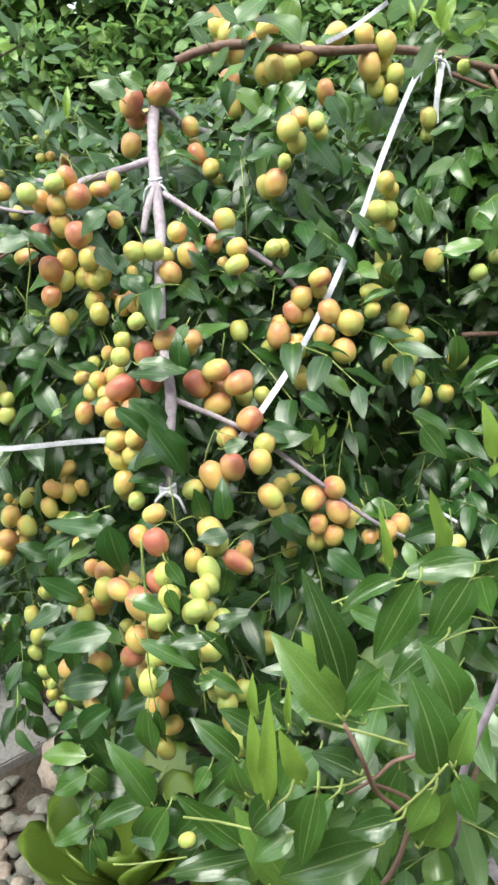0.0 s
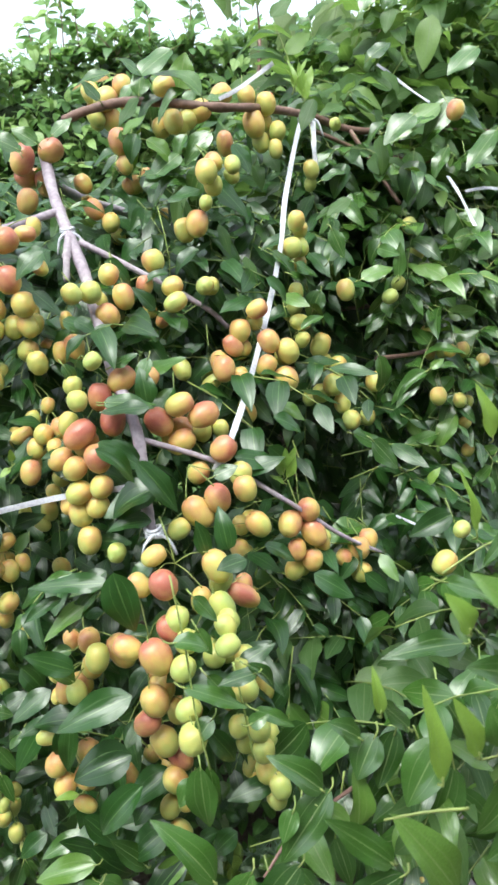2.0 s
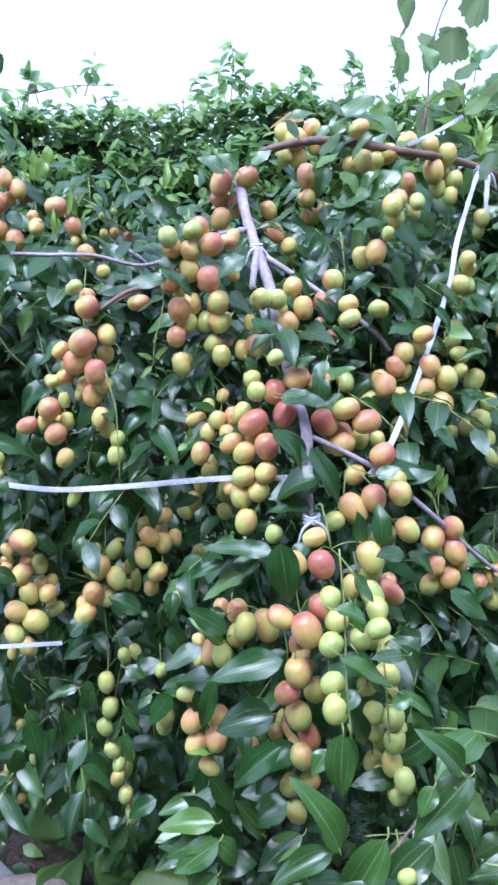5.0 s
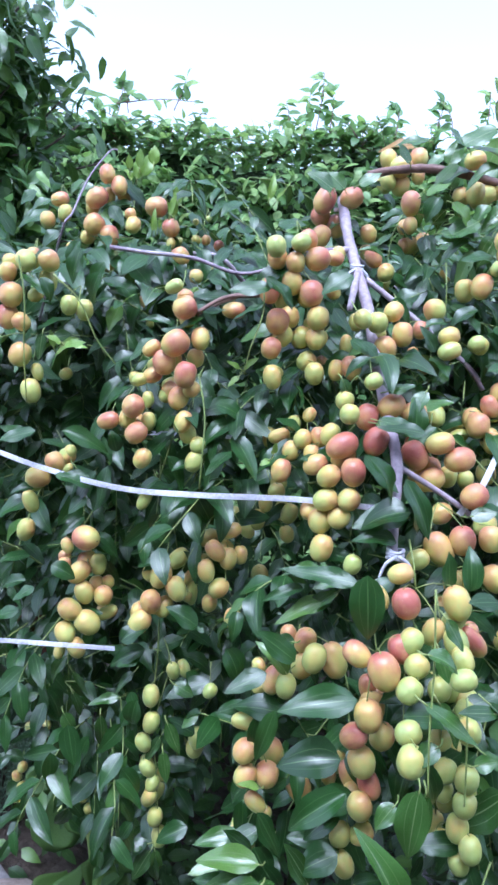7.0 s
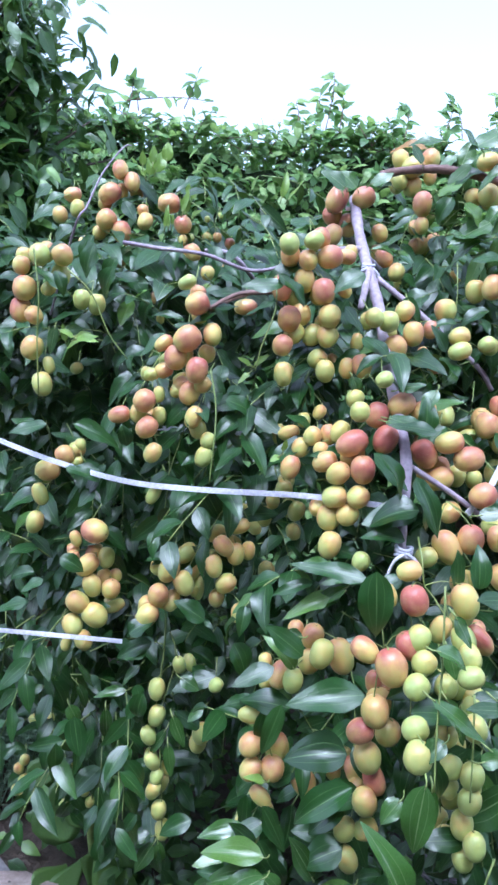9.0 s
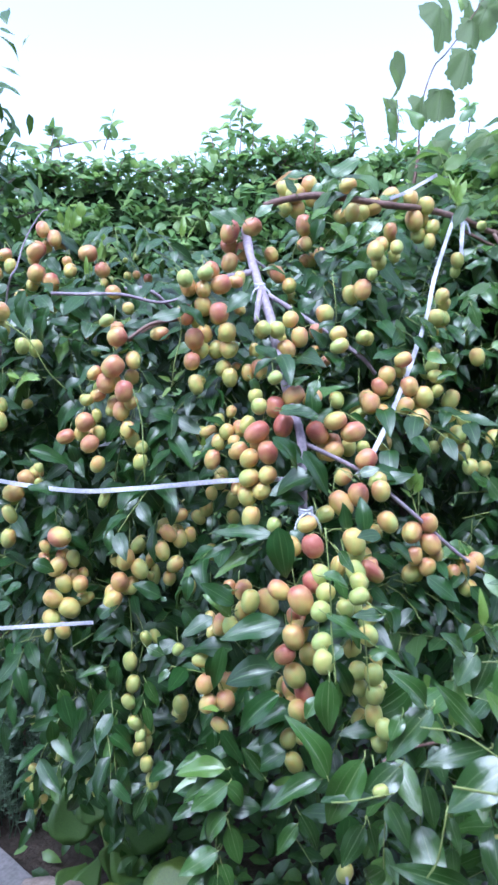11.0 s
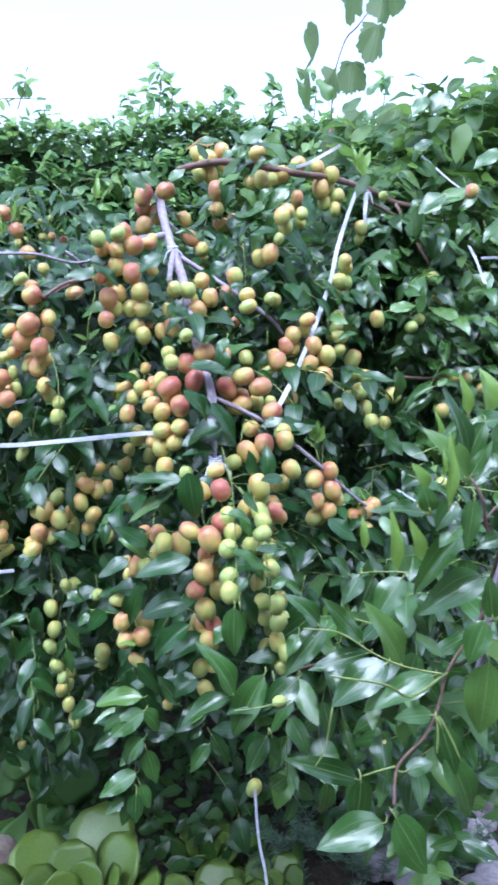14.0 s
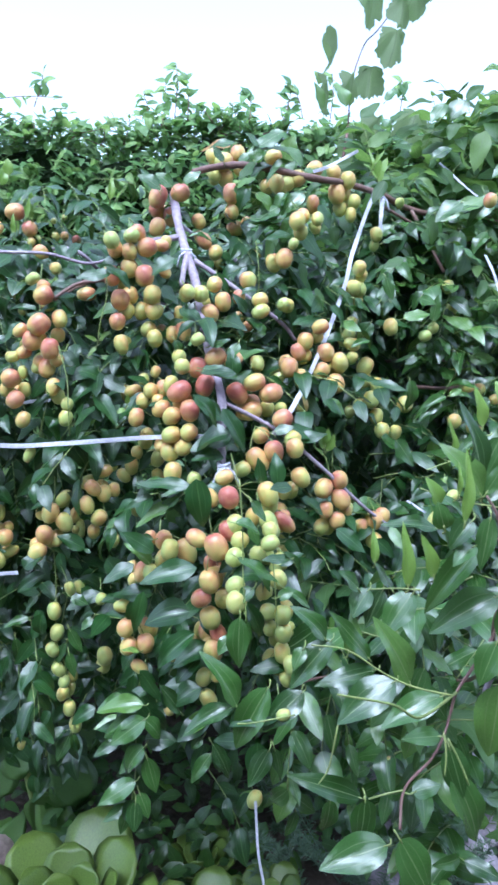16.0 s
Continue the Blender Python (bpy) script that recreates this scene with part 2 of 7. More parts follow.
def tube_arrays(points, r0, r1, sides=7, per=4, knobby=0.0, start=0):
    line = smooth_line(points, per)
    n = len(line)
    d = np.gradient(line, axis=0)
    d /= np.linalg.norm(d, axis=1)[:, None] + 1e-9
    ref = np.array([0.31, 0.2, 0.93])
    verts, faces = [], []
    for i in range(n):
        a = np.cross(d[i], ref)
        a /= np.linalg.norm(a) + 1e-9
        b = np.cross(d[i], a)
        r = r0 + (r1 - r0) * i / (n - 1)
        r *= 1 + knobby * (random.random() - 0.3) * (1.0 if i % per else 1.8)
        for k in range(sides):
            w = 2 * math.pi * k / sides
            verts.append(line[i] + r * (math.cos(w) * a + math.sin(w) * b))
    for i in range(n - 1):
        for k in range(sides):
            k2 = (k + 1) % sides
            faces.append((start + i * sides + k, start + i * sides + k2, start + (i + 1) * sides + k2, start + (i + 1) * sides + k))
    faces.append(tuple(start + k for k in range(sides))[::-1])
    faces.append(tuple(start + (n - 1) * sides + k for k in range(sides)))
    return verts, faces


def tubes(name, runs, sides=7, per=4, knobby=0.0):
    """One mesh of several tapered round stems: (points, radius at the start, radius at the end)."""
    verts, faces = [], []
    for points, r0, r1 in runs:
        v, f = tube_arrays(points, r0, r1, sides, per, knobby, len(verts))
        verts += v
        faces += f
    return mesh_from(name, verts, faces)


def leaf_grid(cols, rows, half, fold, bend, wave, tip=1.0, blunt=0.62, seed=0, lop=0.06):
    """A leaf of length 1 along +Y, facing +Z: its points, faces and uvs."""
    rng = np.random.RandomState(seed)
    ph = rng.uniform(0, 6.28)
    verts, uvs, faces = [], [], []
    for j in range(rows + 1):
        v = j / rows
        w = half * (v ** blunt * (1 - v) ** 0.96) / (0.39 ** blunt * 0.61 ** 0.96) * (1 + 0.12 * tip * math.sin(math.pi * v) * (0.5 - v))
        w = max(w, 0.006)
        ang = bend * v
        y0 = math.sin(ang) / bend if abs(bend) > 1e-4 else v
        z0 = -(1 - math.cos(ang)) / bend if abs(bend) > 1e-4 else 0.0
        for i in range(cols + 1):
            u = 2 * i / cols - 1
            x = u * w * (1 + lop * (1 if u > 0 else -1))
            z = z0 + fold * abs(u) * w + wave * w * abs(u) ** 2 * math.sin(9 * v + ph + (1.5 if u > 0 else 0))
            verts.append((x, y0, z))
            uvs.append(((u + 1) / 2, v))
    for j in range(rows):
        for i in range(cols):
            a = j * (cols + 1) + i
            faces.append((a, a + 1, a + cols + 2, a + cols + 1))
    return np.array(verts), np.array(faces), np.array(uvs)


def facing(base, tip, normal, width_scale=1.0):
    """The pose of a leaf from its base to its tip, its face turned towards normal."""
    y = Vector(tip) - Vector(base)
    size = y.length
    y.normalize()
    z = Vector(normal) - y * y.dot(Vector(normal))
    if z.length < 1e-3:
        z = y.orthogonal()
    z.normalize()
    x = y.cross(z)
    m = Matrix((x, y, z)).transposed().to_4x4()
    return Matrix.Translation(base) @ m @ Matrix.Diagonal((size * width_scale, size, size, 1))


def foliage(name, poses, templates, material, parent=None, kind=""):
    """Many leaves in one mesh: each pose takes one of the leaf shapes."""
    vs, fs, us, count = [], [], [], 0
    mats = np.array([np.array(m) for m in poses])
    pick = np.random.RandomState(len(poses)).randint(0, len(templates), len(poses))
    for k, (tv, tf, tu) in enumerate(templates):
        sel = mats[pick == k]
        if not len(sel):
            continue
        world_v = np.einsum("nij,kj->nki", sel[:, :3, :3], tv) + sel[:, None, :3, 3]
        n, c = len(sel), len(tv)
        vs.append(world_v.reshape(-1, 3))
        fs.append((tf[None] + (np.arange(n) * c)[:, None, None] + count).reshape(-1, 4))
        us.append(np.tile(tu, (n, 1)))
        count += n * c
    vs, fs, us = np.concatenate(vs), np.concatenate(fs), np.concatenate(us)
    me = bpy.data.meshes.new(name)
    me.vertices.add(len(vs))
    me.vertices.foreach_set("co", vs.astype(np.float32).ravel())
    me.loops.add(len(fs) * 4)
    me.loops.foreach_set("vertex_index", fs.astype(np.int32).ravel())
    me.polygons.add(len(fs))
    me.polygons.foreach_set("loop_start", np.arange(len(fs), dtype=np.int32) * 4)
    me.polygons.foreach_set("use_smooth", [True] * len(fs))
    me.uv_layers.new(name="uv").data.foreach_set("uv", us[fs.ravel()].astype(np.float32).ravel())
    me.update(calc_edges=True)
    me.materials.append(material)
    return tagged(part(name, me, None, parent), kind=kind)


R = random.Random(7)


def jitter(s):
    return Vector((R.uniform(-s, s), R.uniform(-s, s), R.uniform(-s, s)))


# ---- ground ----
def ground_height(x, y):
    return 0.02 * noise.noise((x * 1.3, y * 1.3, 0.4)) + 0.008 * noise.noise((x * 6, y * 6, 2.0)) - 0.01


def build_ground():
    axis = np.concatenate([[-900, -300, -90, -30, -12, -6], np.linspace(-3.5, 3.5, 71), [6, 12, 30, 90, 300, 900]])
    axis_y = axis + 1.5
    verts = [(x, y, ground_height(x, y) if abs(x) < 4 and abs(y - 1.5) < 4 else -0.01) for y in axis_y for x in axis]
    n = len(axis)
    faces = [(j * n + i, j * n + i + 1, (j + 1) * n + i + 1, (j + 1) * n + i) for j in range(n - 1) for i in range(n - 1)]
    ob = new("ground", mesh_from("ground", verts, faces))
    ob.data.materials.append(SOIL)
    tagged(ob, "dark garden soil under shrubs and succulents", "ground", kind="structure")


build_ground()


def boulder(name, place, size, turn, material, seed, rough=0.18, parent=None):
    """A worn stone, flattened below."""
    bm = bmesh.new()
    bmesh.ops.create_icosphere(bm, subdivisions=3, radius=1.0)
    for v in bm.verts:
        k = 1 + rough * noise.noise(v.co * 1.2 + Vector((seed * 3.1, 0, 0))) + rough * 0.45 * noise.noise(v.co * 3.0 + Vector((0, seed * 1.7, 0))) + rough * 0.16 * noise.noise(v.co * 7.0 + Vector((seed, seed * 1.7, 0)))
        v.co = Vector((v.co.x * size[0], v.co.y * size[1], v.co.z * size[2])) * k
    for f in bm.faces:
        f.smooth = True
    me = bpy.data.meshes.new(name)
    bm.to_mesh(me)
    bm.free()
    me.materials.append(material)
    ob = new(name, me)
    ob.matrix_world = pose(*place, 0, 0, turn)
    if parent:
        ob.parent = parent
    return ob


def build_paving():
    """A row of grey paving slabs at the edge of the bed."""
    bm = bmesh.new()
    bmesh.ops.create_cube(bm, size=1.0)
    bmesh.ops.scale(bm, vec=(0.62, 0.9, 0.05), verts=bm.verts)
    bmesh.ops.bevel(bm, geom=bm.edges[:], offset=0.006, segments=2, affect="EDGES")
    me = bpy.data.meshes.new("paving_slab")
    bm.to_mesh(me)
    bm.free()
    me.materials.append(PAVING)
    corner, turn = Vector((-0.70, 1.84, 0.0)), 38.3
    m = pose(*corner, 0, 0, turn)
    for i in range(5):
        for j in range(3):
            ob = new("paving_slab", me)
            ob.matrix_world = m @ pose(-0.315 - 0.63 * i, 0.455 + 0.915 * j, 0.0, R.uniform(-0.3, 0.3), R.uniform(-0.3, 0.3), 0)
            tagged(ob, "grey speckled concrete paving slab by the bed", "paving slab", "paving slabs", "structure")


build_paving()
tagged(boulder("rock", (-0.655, 1.735, 0.022), (0.115, 0.10, 0.062), 30, SANDSTONE, 3, 0.34), "large buff sandstone rock edging the paving", "rock")
for k in range(420):
    x, y = R.uniform(-1.1, -0.48), R.uniform(1.0, 1.80)
    if (y - 1.84) > (x + 0.70) * 0.79 - 0.06 or (abs(x + 0.63) < 0.17 and abs(y - 1.72) < 0.14):
        continue
    s = R.uniform(0.012, 0.030) * (1.5 if k % 6 == 0 else 1)
    tagged(boulder("pebble", (x, y, s * 0.3), (s * R.uniform(0.8, 1.5), s, s * R.uniform(0.55, 0.8)), R.uniform(0, 180), SANDSTONE if k % 7 == 0 else STONE, k + 10, 0.34), "rounded garden pebble lying on the soil", "pebble", "pebbles in the bed")
for k in range(70):
    x, y = R.uniform(0.42, 1.25), R.uniform(1.15, 2.0)
    s = R.uniform(0.02, 0.06)
    tagged(boulder("stone", (x, y, s * 0.35), (s * R.uniform(0.9, 1.8), s, s * 0.6), R.uniform(0, 180), RUBBLE, k + 200, 0.4), "rough grey stone under the branches", "stone", "stones under the branches")


def blocking_wall():
    """A plain unseen wall added behind the viewer to block low sky light."""
    bm = bmesh.new()
    bmesh.ops.create_cube(bm, size=1.0)
    bmesh.ops.scale(bm, vec=(16.0, 0.25, 5.2), verts=bm.verts)
    me = bpy.data.meshes.new("wall_south")
    bm.to_mesh(me)
    bm.free()
    me.materials.append(rough_material("stucco", (0.30, 0.27, 0.23), (0.36, 0.33, 0.29), 2, 120, 0.9, 0.4, 0.003))
    ob = new("wall_south", me)
    ob.location = (0, -3.0, 2.58)
    tagged(ob, "unseen plain stucco wall added behind the viewer to block low sky light", "wall", kind="structure")


blocking_wall()


# ---- jujube tree: trunk, canes, fruit, leaves ----
def front(x, z):
    """How far ahead the face of the drooping canopy stands at a place across and a height."""
    prof = float(np.interp(z, [0.3, 0.6, 0.9, 1.05, 1.2, 1.35, 1.5, 1.65, 1.8, 2.0, 2.3], [1.1, 0.9, 0.76, 0.68, 0.72, 0.84, 0.93, 1.08, 1.24, 1.42, 1.7]))
    side = max(0.0, abs(x + 0.08) - 0.1)
    low = float(np.interp(z, [0.6, 1.1, 1.6, 1.85], [1.1, 0.9, 0.45, 0.2]))
    return prof + low * side ** 1.15


tree = thing("jujube_tree", (0.55, 2.1, 0), label="jujube tree with drooping canes, glossy leaves and ripening fruit", category="fruit tree")
part("trunk", tubes("trunk", [([(0.55, 2.1, -0.03), (0.54, 2.12, 0.5), (0.50, 2.08, 1.0), (0.50, 2.0, 1.5), (0.46, 1.9, 1.66)], 0.045, 0.02)], 10, 5, 0.12), OLD_BARK, tree)


def cane(points, r0, r1, material, label=""):
    return part("cane", tubes("cane", [(points, r0, r1)], 9, 6, 0.16 if r0 > 0.0035 else 0.06), material, tree, label)


# the pale main stem that hangs to the knot, and its forks
cane([(0.50, 2.05, 1.40), (0.2, 1.75, 1.64), (-0.07, 1.36, 1.70), (-0.118, 1.23, 1.722), (-0.128, 1.155, 1.733)], 0.008, 0.008, PALE_BARK)
cane([(-0.128, 1.16, 1.737), (-0.13, 1.083, 1.666), (-0.125, 1.017, 1.602), (-0.118, 0.96, 1.544), (-0.119, 0.906, 1.491), (-0.117, 0.85, 1.432), (-0.111, 0.815, 1.387), (-0.108, 0.791, 1.348), (-0.117, 0.755, 1.28), (-0.117, 0.742, 1.258)], 0.0082, 0.0056, PALE_BARK, "pale lavender grey bark")
cane([(-0.123, 1.06, 1.64), (-0.186, 1.006, 1.62), (-0.221, 0.959, 1.607), (-0.25, 0.94, 1.57)], 0.0055, 0.004, PALE_BARK)
cane([(-0.124, 1.012, 1.60), (-0.135, 0.98, 1.572), (-0.142, 0.965, 1.54)], 0.006, 0.004, PALE_BARK)
cane([(-0.114, 1.004, 1.59), (-0.047, 0.981, 1.541), (0.032, 0.965, 1.481), (0.06, 0.97, 1.45)], 0.0045, 0.003, PALE_BARK)
cane([(-0.106, 0.801, 1.352), (-0.021, 0.796, 1.306), (0.051, 0.791, 1.245), (0.119, 0.797, 1.182), (0.175, 0.81, 1.14)], 0.0034, 0.0026, PALE_BARK)
# the brown cane across the top
cane([(0.771, 1.30, 1.725), (0.607, 1.24, 1.735), (0.482, 1.22, 1.735), (0.422, 1.217, 1.738), (0.368, 1.194, 1.744), (0.303, 1.164, 1.758), (0.209, 1.116, 1.763), (0.121, 1.067, 1.757), (0.054, 1.067, 1.767), (-0.005, 1.096, 1.781), (-0.054, 1.133, 1.784), (-0.09, 1.158, 1.779)], 0.0055, 0.0065, BROWN_BARK, "purplish brown bark")
cane([(0.48, 1.95, 1.62), (0.58, 1.62, 1.66), (0.68, 1.45, 1.69), (0.80, 1.36, 1.72)], 0.006, 0.005, BROWN_BARK)
cane([(0.317, 1.175, 1.735), (0.42, 1.20, 1.70), (0.56, 1.24, 1.68), (0.7, 1.30, 1.69)], 0.0035, 0.003, BROWN_BARK)
cane([(0.387, 1.19, 1.735), (0.42, 1.17, 1.66), (0.44, 1.14, 1.60)], 0.004, 0.003, BROWN_BARK)
# canes at the other side
cane([(0.48, 2.0, 1.5), (-0.05, 1.6, 1.55), (-0.24, 1.25, 1.58), (-0.315, 1.176, 1.627), (-0.384, 1.237, 1.636), (-0.47, 1.22, 1.63)], 0.005, 0.0028, PALE_BARK)
cane([(-0.60, 1.2, 1.5), (-0.547, 1.055, 1.618), (-0.535, 1.066, 1.65), (-0.52, 1.089, 1.705), (-0.496, 1.11, 1.752), (-0.485, 1.12, 1.76)], 0.0019, 0.0009, PALE_BARK)
cane([(-0.22, 0.93, 1.57), (-0.265, 0.91, 1.544), (-0.312, 0.915, 1.535), (-0.348, 0.898, 1.511)], 0.004, 0.0025, BROWN_BARK)
cane([(0.50, 2.02, 1.40), (0.55, 1.5, 1.42), (0.52, 1.2, 1.41), (0.43, 1.12, 1.415)], 0.005, 0.003, BROWN_BARK)
# the leafy branch that reaches nearest to the path
cane([(-0.474, 1.02, 1.599), (-0.423, 1.02, 1.597), (-0.36, 1.0, 1.593), (-0.289, 1.0, 1.579), (-0.22, 0.97, 1.60)], 0.003, 0.0024, PALE_BARK)
cane([(-0.347, 0.90, 1.509), (-0.319, 0.93, 1.529), (-0.285, 0.97, 1.549), (-0.26, 0.96, 1.57)], 0.0022, 0.0028, BROWN_BARK)
cane([(0.294, 1.0, 1.365), (0.376, 1.02, 1.359), (0.436, 1.05, 1.362), (0.54, 1.3, 1.37)], 0.0034, 0.004, BROWN_BARK)
cane([(0.030, 0.304, 1.244), (0.038, 0.302, 1.251), (0.047, 0.302, 1.257), (0.056, 0.304, 1.264), (0.069, 0.306, 1.266), (0.083, 0.312, 1.267)], 0.0009, 0.0012, BROWN_BARK)
cane([(0.046, 0.303, 1.250), (0.058, 0.309, 1.238), (0.066, 0.31, 1.231), (0.073, 0.313, 1.214)], 0.0011, 0.0013, BROWN_BARK)
cane([(0.181, 0.43, 1.286), (0.153, 0.42, 1.213), (0.137, 0.42, 1.166), (0.129, 0.425, 1.124), (0.128, 0.43, 1.079), (0.134, 0.46, 1.027)], 0.0026, 0.0034, PALE_BARK)
cane([(0.54, 2.1, 0.55), (0.40, 1.5, 0.6), (0.33, 1.05, 0.80), (0.24, 0.70, 0.92), (0.13, 0.45, 1.07), (0.085, 0.37, 1.15), (0.068, 0.325, 1.20), (0.062, 0.307, 1.225)], 0.0034, 0.0015, BROWN_BARK)
cane([(0.072, 0.335, 1.188), (0.060, 0.332, 1.154), (0.038, 0.333, 1.121), (0.024, 0.334, 1.1), (0.017, 0.333, 1.078), (0.006, 0.324, 1.064), (-0.015, 0.308, 1.054), (-0.055, 0.277, 1.052), (-0.072, 0.249, 1.038)], 0.0016, 0.0011, BROWN_BARK, "thin reddish brown twig")
cane([(0.062, 0.307, 1.225), (0.046, 0.303, 1.246), (0.038, 0.298, 1.274), (0.030, 0.303, 1.292)], 0.0015, 0.0011, BROWN_BARK)
cane([(0.024, 0.334, 1.1), (-0.03, 0.30, 1.10), (-0.06, 0.29, 1.12), (-0.11, 0.29, 1.135)], 0.0014, 0.0009, STALK)
cane([(0.02, 0.60, 1.0), (-0.06, 0.55, 1.02), (-0.10, 0.53, 1.005)], 0.002, 0.0012, BROWN_BARK)


def fruit_mesh(seed):
    """A jujube: a plump oval with a dimple at the stalk and a faint one at the tip; one unit wide, long along Z."""
    rng = np.random.RandomState(seed)
    bm = bmesh.new()
    bmesh.ops.create_uvsphere(bm, u_segments=16, v_segments=11, radius=0.5)
    off = Vector(rng.uniform(-9, 9, 3))
    for v in bm.verts:
        c = v.co.copy()
        r = math.hypot(c.x, c.y)
        if r > 1e-6:
            full = 0.5 * (1 - min(1.0, abs(2 * c.z)) ** 2.12) ** (1 / 2.12)
            c.x, c.y, r = c.x / r * full, c.y / r * full, full
        dent = 0.04 * math.exp(-(r / 0.16) ** 2) * (1 if c.z > 0 else 0.45)
        c.z -= math.copysign(dent, c.z)
        bulge = 1 + 0.05 * noise.noise(c * 2.2 + off)
        v.co = Vector((c.x * bulge * (1 + 0.08 * c.z), c.y * bulge * (1 + 0.08 * c.z), c.z))
    for f in bm.faces:
        f.smooth = True
    me = bpy.data.meshes.new("jujube")
    bm.to_mesh(me)
    bm.free()
    me.materials.append(SKIN)
    return me


FRUIT = [fruit_mesh(s) for s in range(6)]


def apart(fruits):
    """Moves fruit back where they would run into one another."""
    done = []
    for f in sorted(fruits, key=lambda q: q[1]):
        dx, dy, dz, w = f[:4]
        for step in range(24):
            if all(math.sqrt((dx - g[0]) ** 2 + (dy - g[1]) ** 2 + ((dz - g[2]) * 0.85) ** 2) > 0.45 * (w + g[3]) for g in done):
                break
            dy += 0.15
        done.append((dx, dy, *f[2:]))
    return done


def bunch(hub, fruits):
    """Fruit hanging close along one spur. Fruits: offset from the spur, width and length in cm, lean of the long axis in degrees, and how ripe."""
    hub = Vector(hub)
    packed = apart(fruits)
    packed += apart([(f[0] + R.uniform(-1.6, 1.6), f[1] + R.uniform(2.4, 3.4), f[2] + R.uniform(-1.2, 1.6), f[3] * 0.95, f[4] * 0.95, R.gauss(0, 25), f[6] * 0.85) for f in fruits if len(fruits) > 5 and R.random() < 0.25])
    # the spine winds down behind the fruit
    levels = sorted(packed, key=lambda f: -f[2])
    spine = [hub + Vector((0, 0.004, 0.006))]
    for k in range(0, len(levels), 3):
        few = levels[k:k + 3]
        spine.append(hub + Vector((sum(f[0] for f in few) / len(few), max(f[1] for f in few) + 0.9, sum(f[2] for f in few) / len(few))) / 100)
    runs, places = [(spine, 0.0009, 0.0005)], []
    for dx, dy, dz, w, h, lean, ripe in packed:
        c = hub + Vector((dx, dy, dz)) / 100
        tilt = (Euler((0, radians(lean), 0)).to_matrix() @ Euler((R.gauss(0.1, 0.25), 0, R.uniform(0, 6.28))).to_matrix())
        w, h = w * 1.05 / 100, max(h, w * 1.08) * 1.04 / 100
        top = c + tilt @ Vector((0, 0, h * 0.47))
        join = min(spine, key=lambda q: (q - top - Vector((0, 0.01, 0.006))).length)
        if (join - top).length < 0.05:
            runs.append(([top, top.lerp(join, 0.5) + Vector((0, 0.004, 0.003)), join], 0.0007, 0.0006))
        places.append((Matrix.Translation(c) @ tilt.to_4x4() @ Matrix.Diagonal((w, w, h, 1)), ripe))
    stalk = part("stalk", tubes("stalk", runs, 5, 2), STALK, tree)
    # leaves of the spur, beside and behind the fruit
    for k in range(1 + len(fruits) // 3):
        f = packed[R.randrange(len(packed))]
        a = hub + Vector((f[0] / 100, f[1] / 100 + 0.016, f[2] / 100 + R.uniform(-0.01, 0.02)))
        b = a + Vector((R.choice((-1, 1)) * R.uniform(0.028, 0.06), R.uniform(-0.02, 0.01), R.uniform(-0.045, 0.02)))
        leaf(a, b, (b - a).length * 0.46, stalk)
    for m, ripe in places:
        ob = part("jujube", FRUIT[R.randrange(6)], None, stalk)
        ob.matrix_basis = m
        ob.color = (min(1, max(0, ripe + R.gauss(0, 0.03))), 0, 0, 1)


LEAF_FINE = [leaf_grid(6, 11, 0.215 + 0.02 * (k % 3), 0.06 + 0.12 * (k % 4), 0.2 + 0.3 * (k % 4), 0.20, seed=k) for k in range(8)]
LEAF_MESH = [mesh_from("jujube_leaf", *t) for t in LEAF_FINE]
for me in LEAF_MESH:
    me.materials.append(JUJUBE_LEAF)
LEAF_SOME = [leaf_grid(4, 6, 0.19 + 0.02 * (k % 3), 0.08 + 0.14 * (k % 3), 0.25 + 0.35 * (k % 3), 0.2, seed=20 + k) for k in range(6)]
LEAF_FEW = [leaf_grid(2, 4, 0.215, 0.2, 0.2 + 0.3 * (k % 3), 0.0, seed=40 + k) for k in range(3)]


YOUNG_MESH = [me.copy() for me in LEAF_MESH[:3]]
for me in YOUNG_MESH:
    me.materials.clear()
    me.materials.append(YOUNG_LEAF)


FRESH_MESH = [me.copy() for me in LEAF_MESH[:6]]
for me in FRESH_MESH:
    me.materials.clear()
    me.materials.append(FRESH_LEAF)


# leaf shapes in the lit colour
LIT_MESH = [me.copy() for me in LEAF_MESH[:6]]
for me in LIT_MESH:
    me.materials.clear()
    me.materials.append(LIT_LEAF)


def petiole(points):
    return part("petiole", tubes("petiole", [(points, 0.0009, 0.0007)], 6, 4), YELLOW_STALK, tree, "yellow-green leaf stalk")


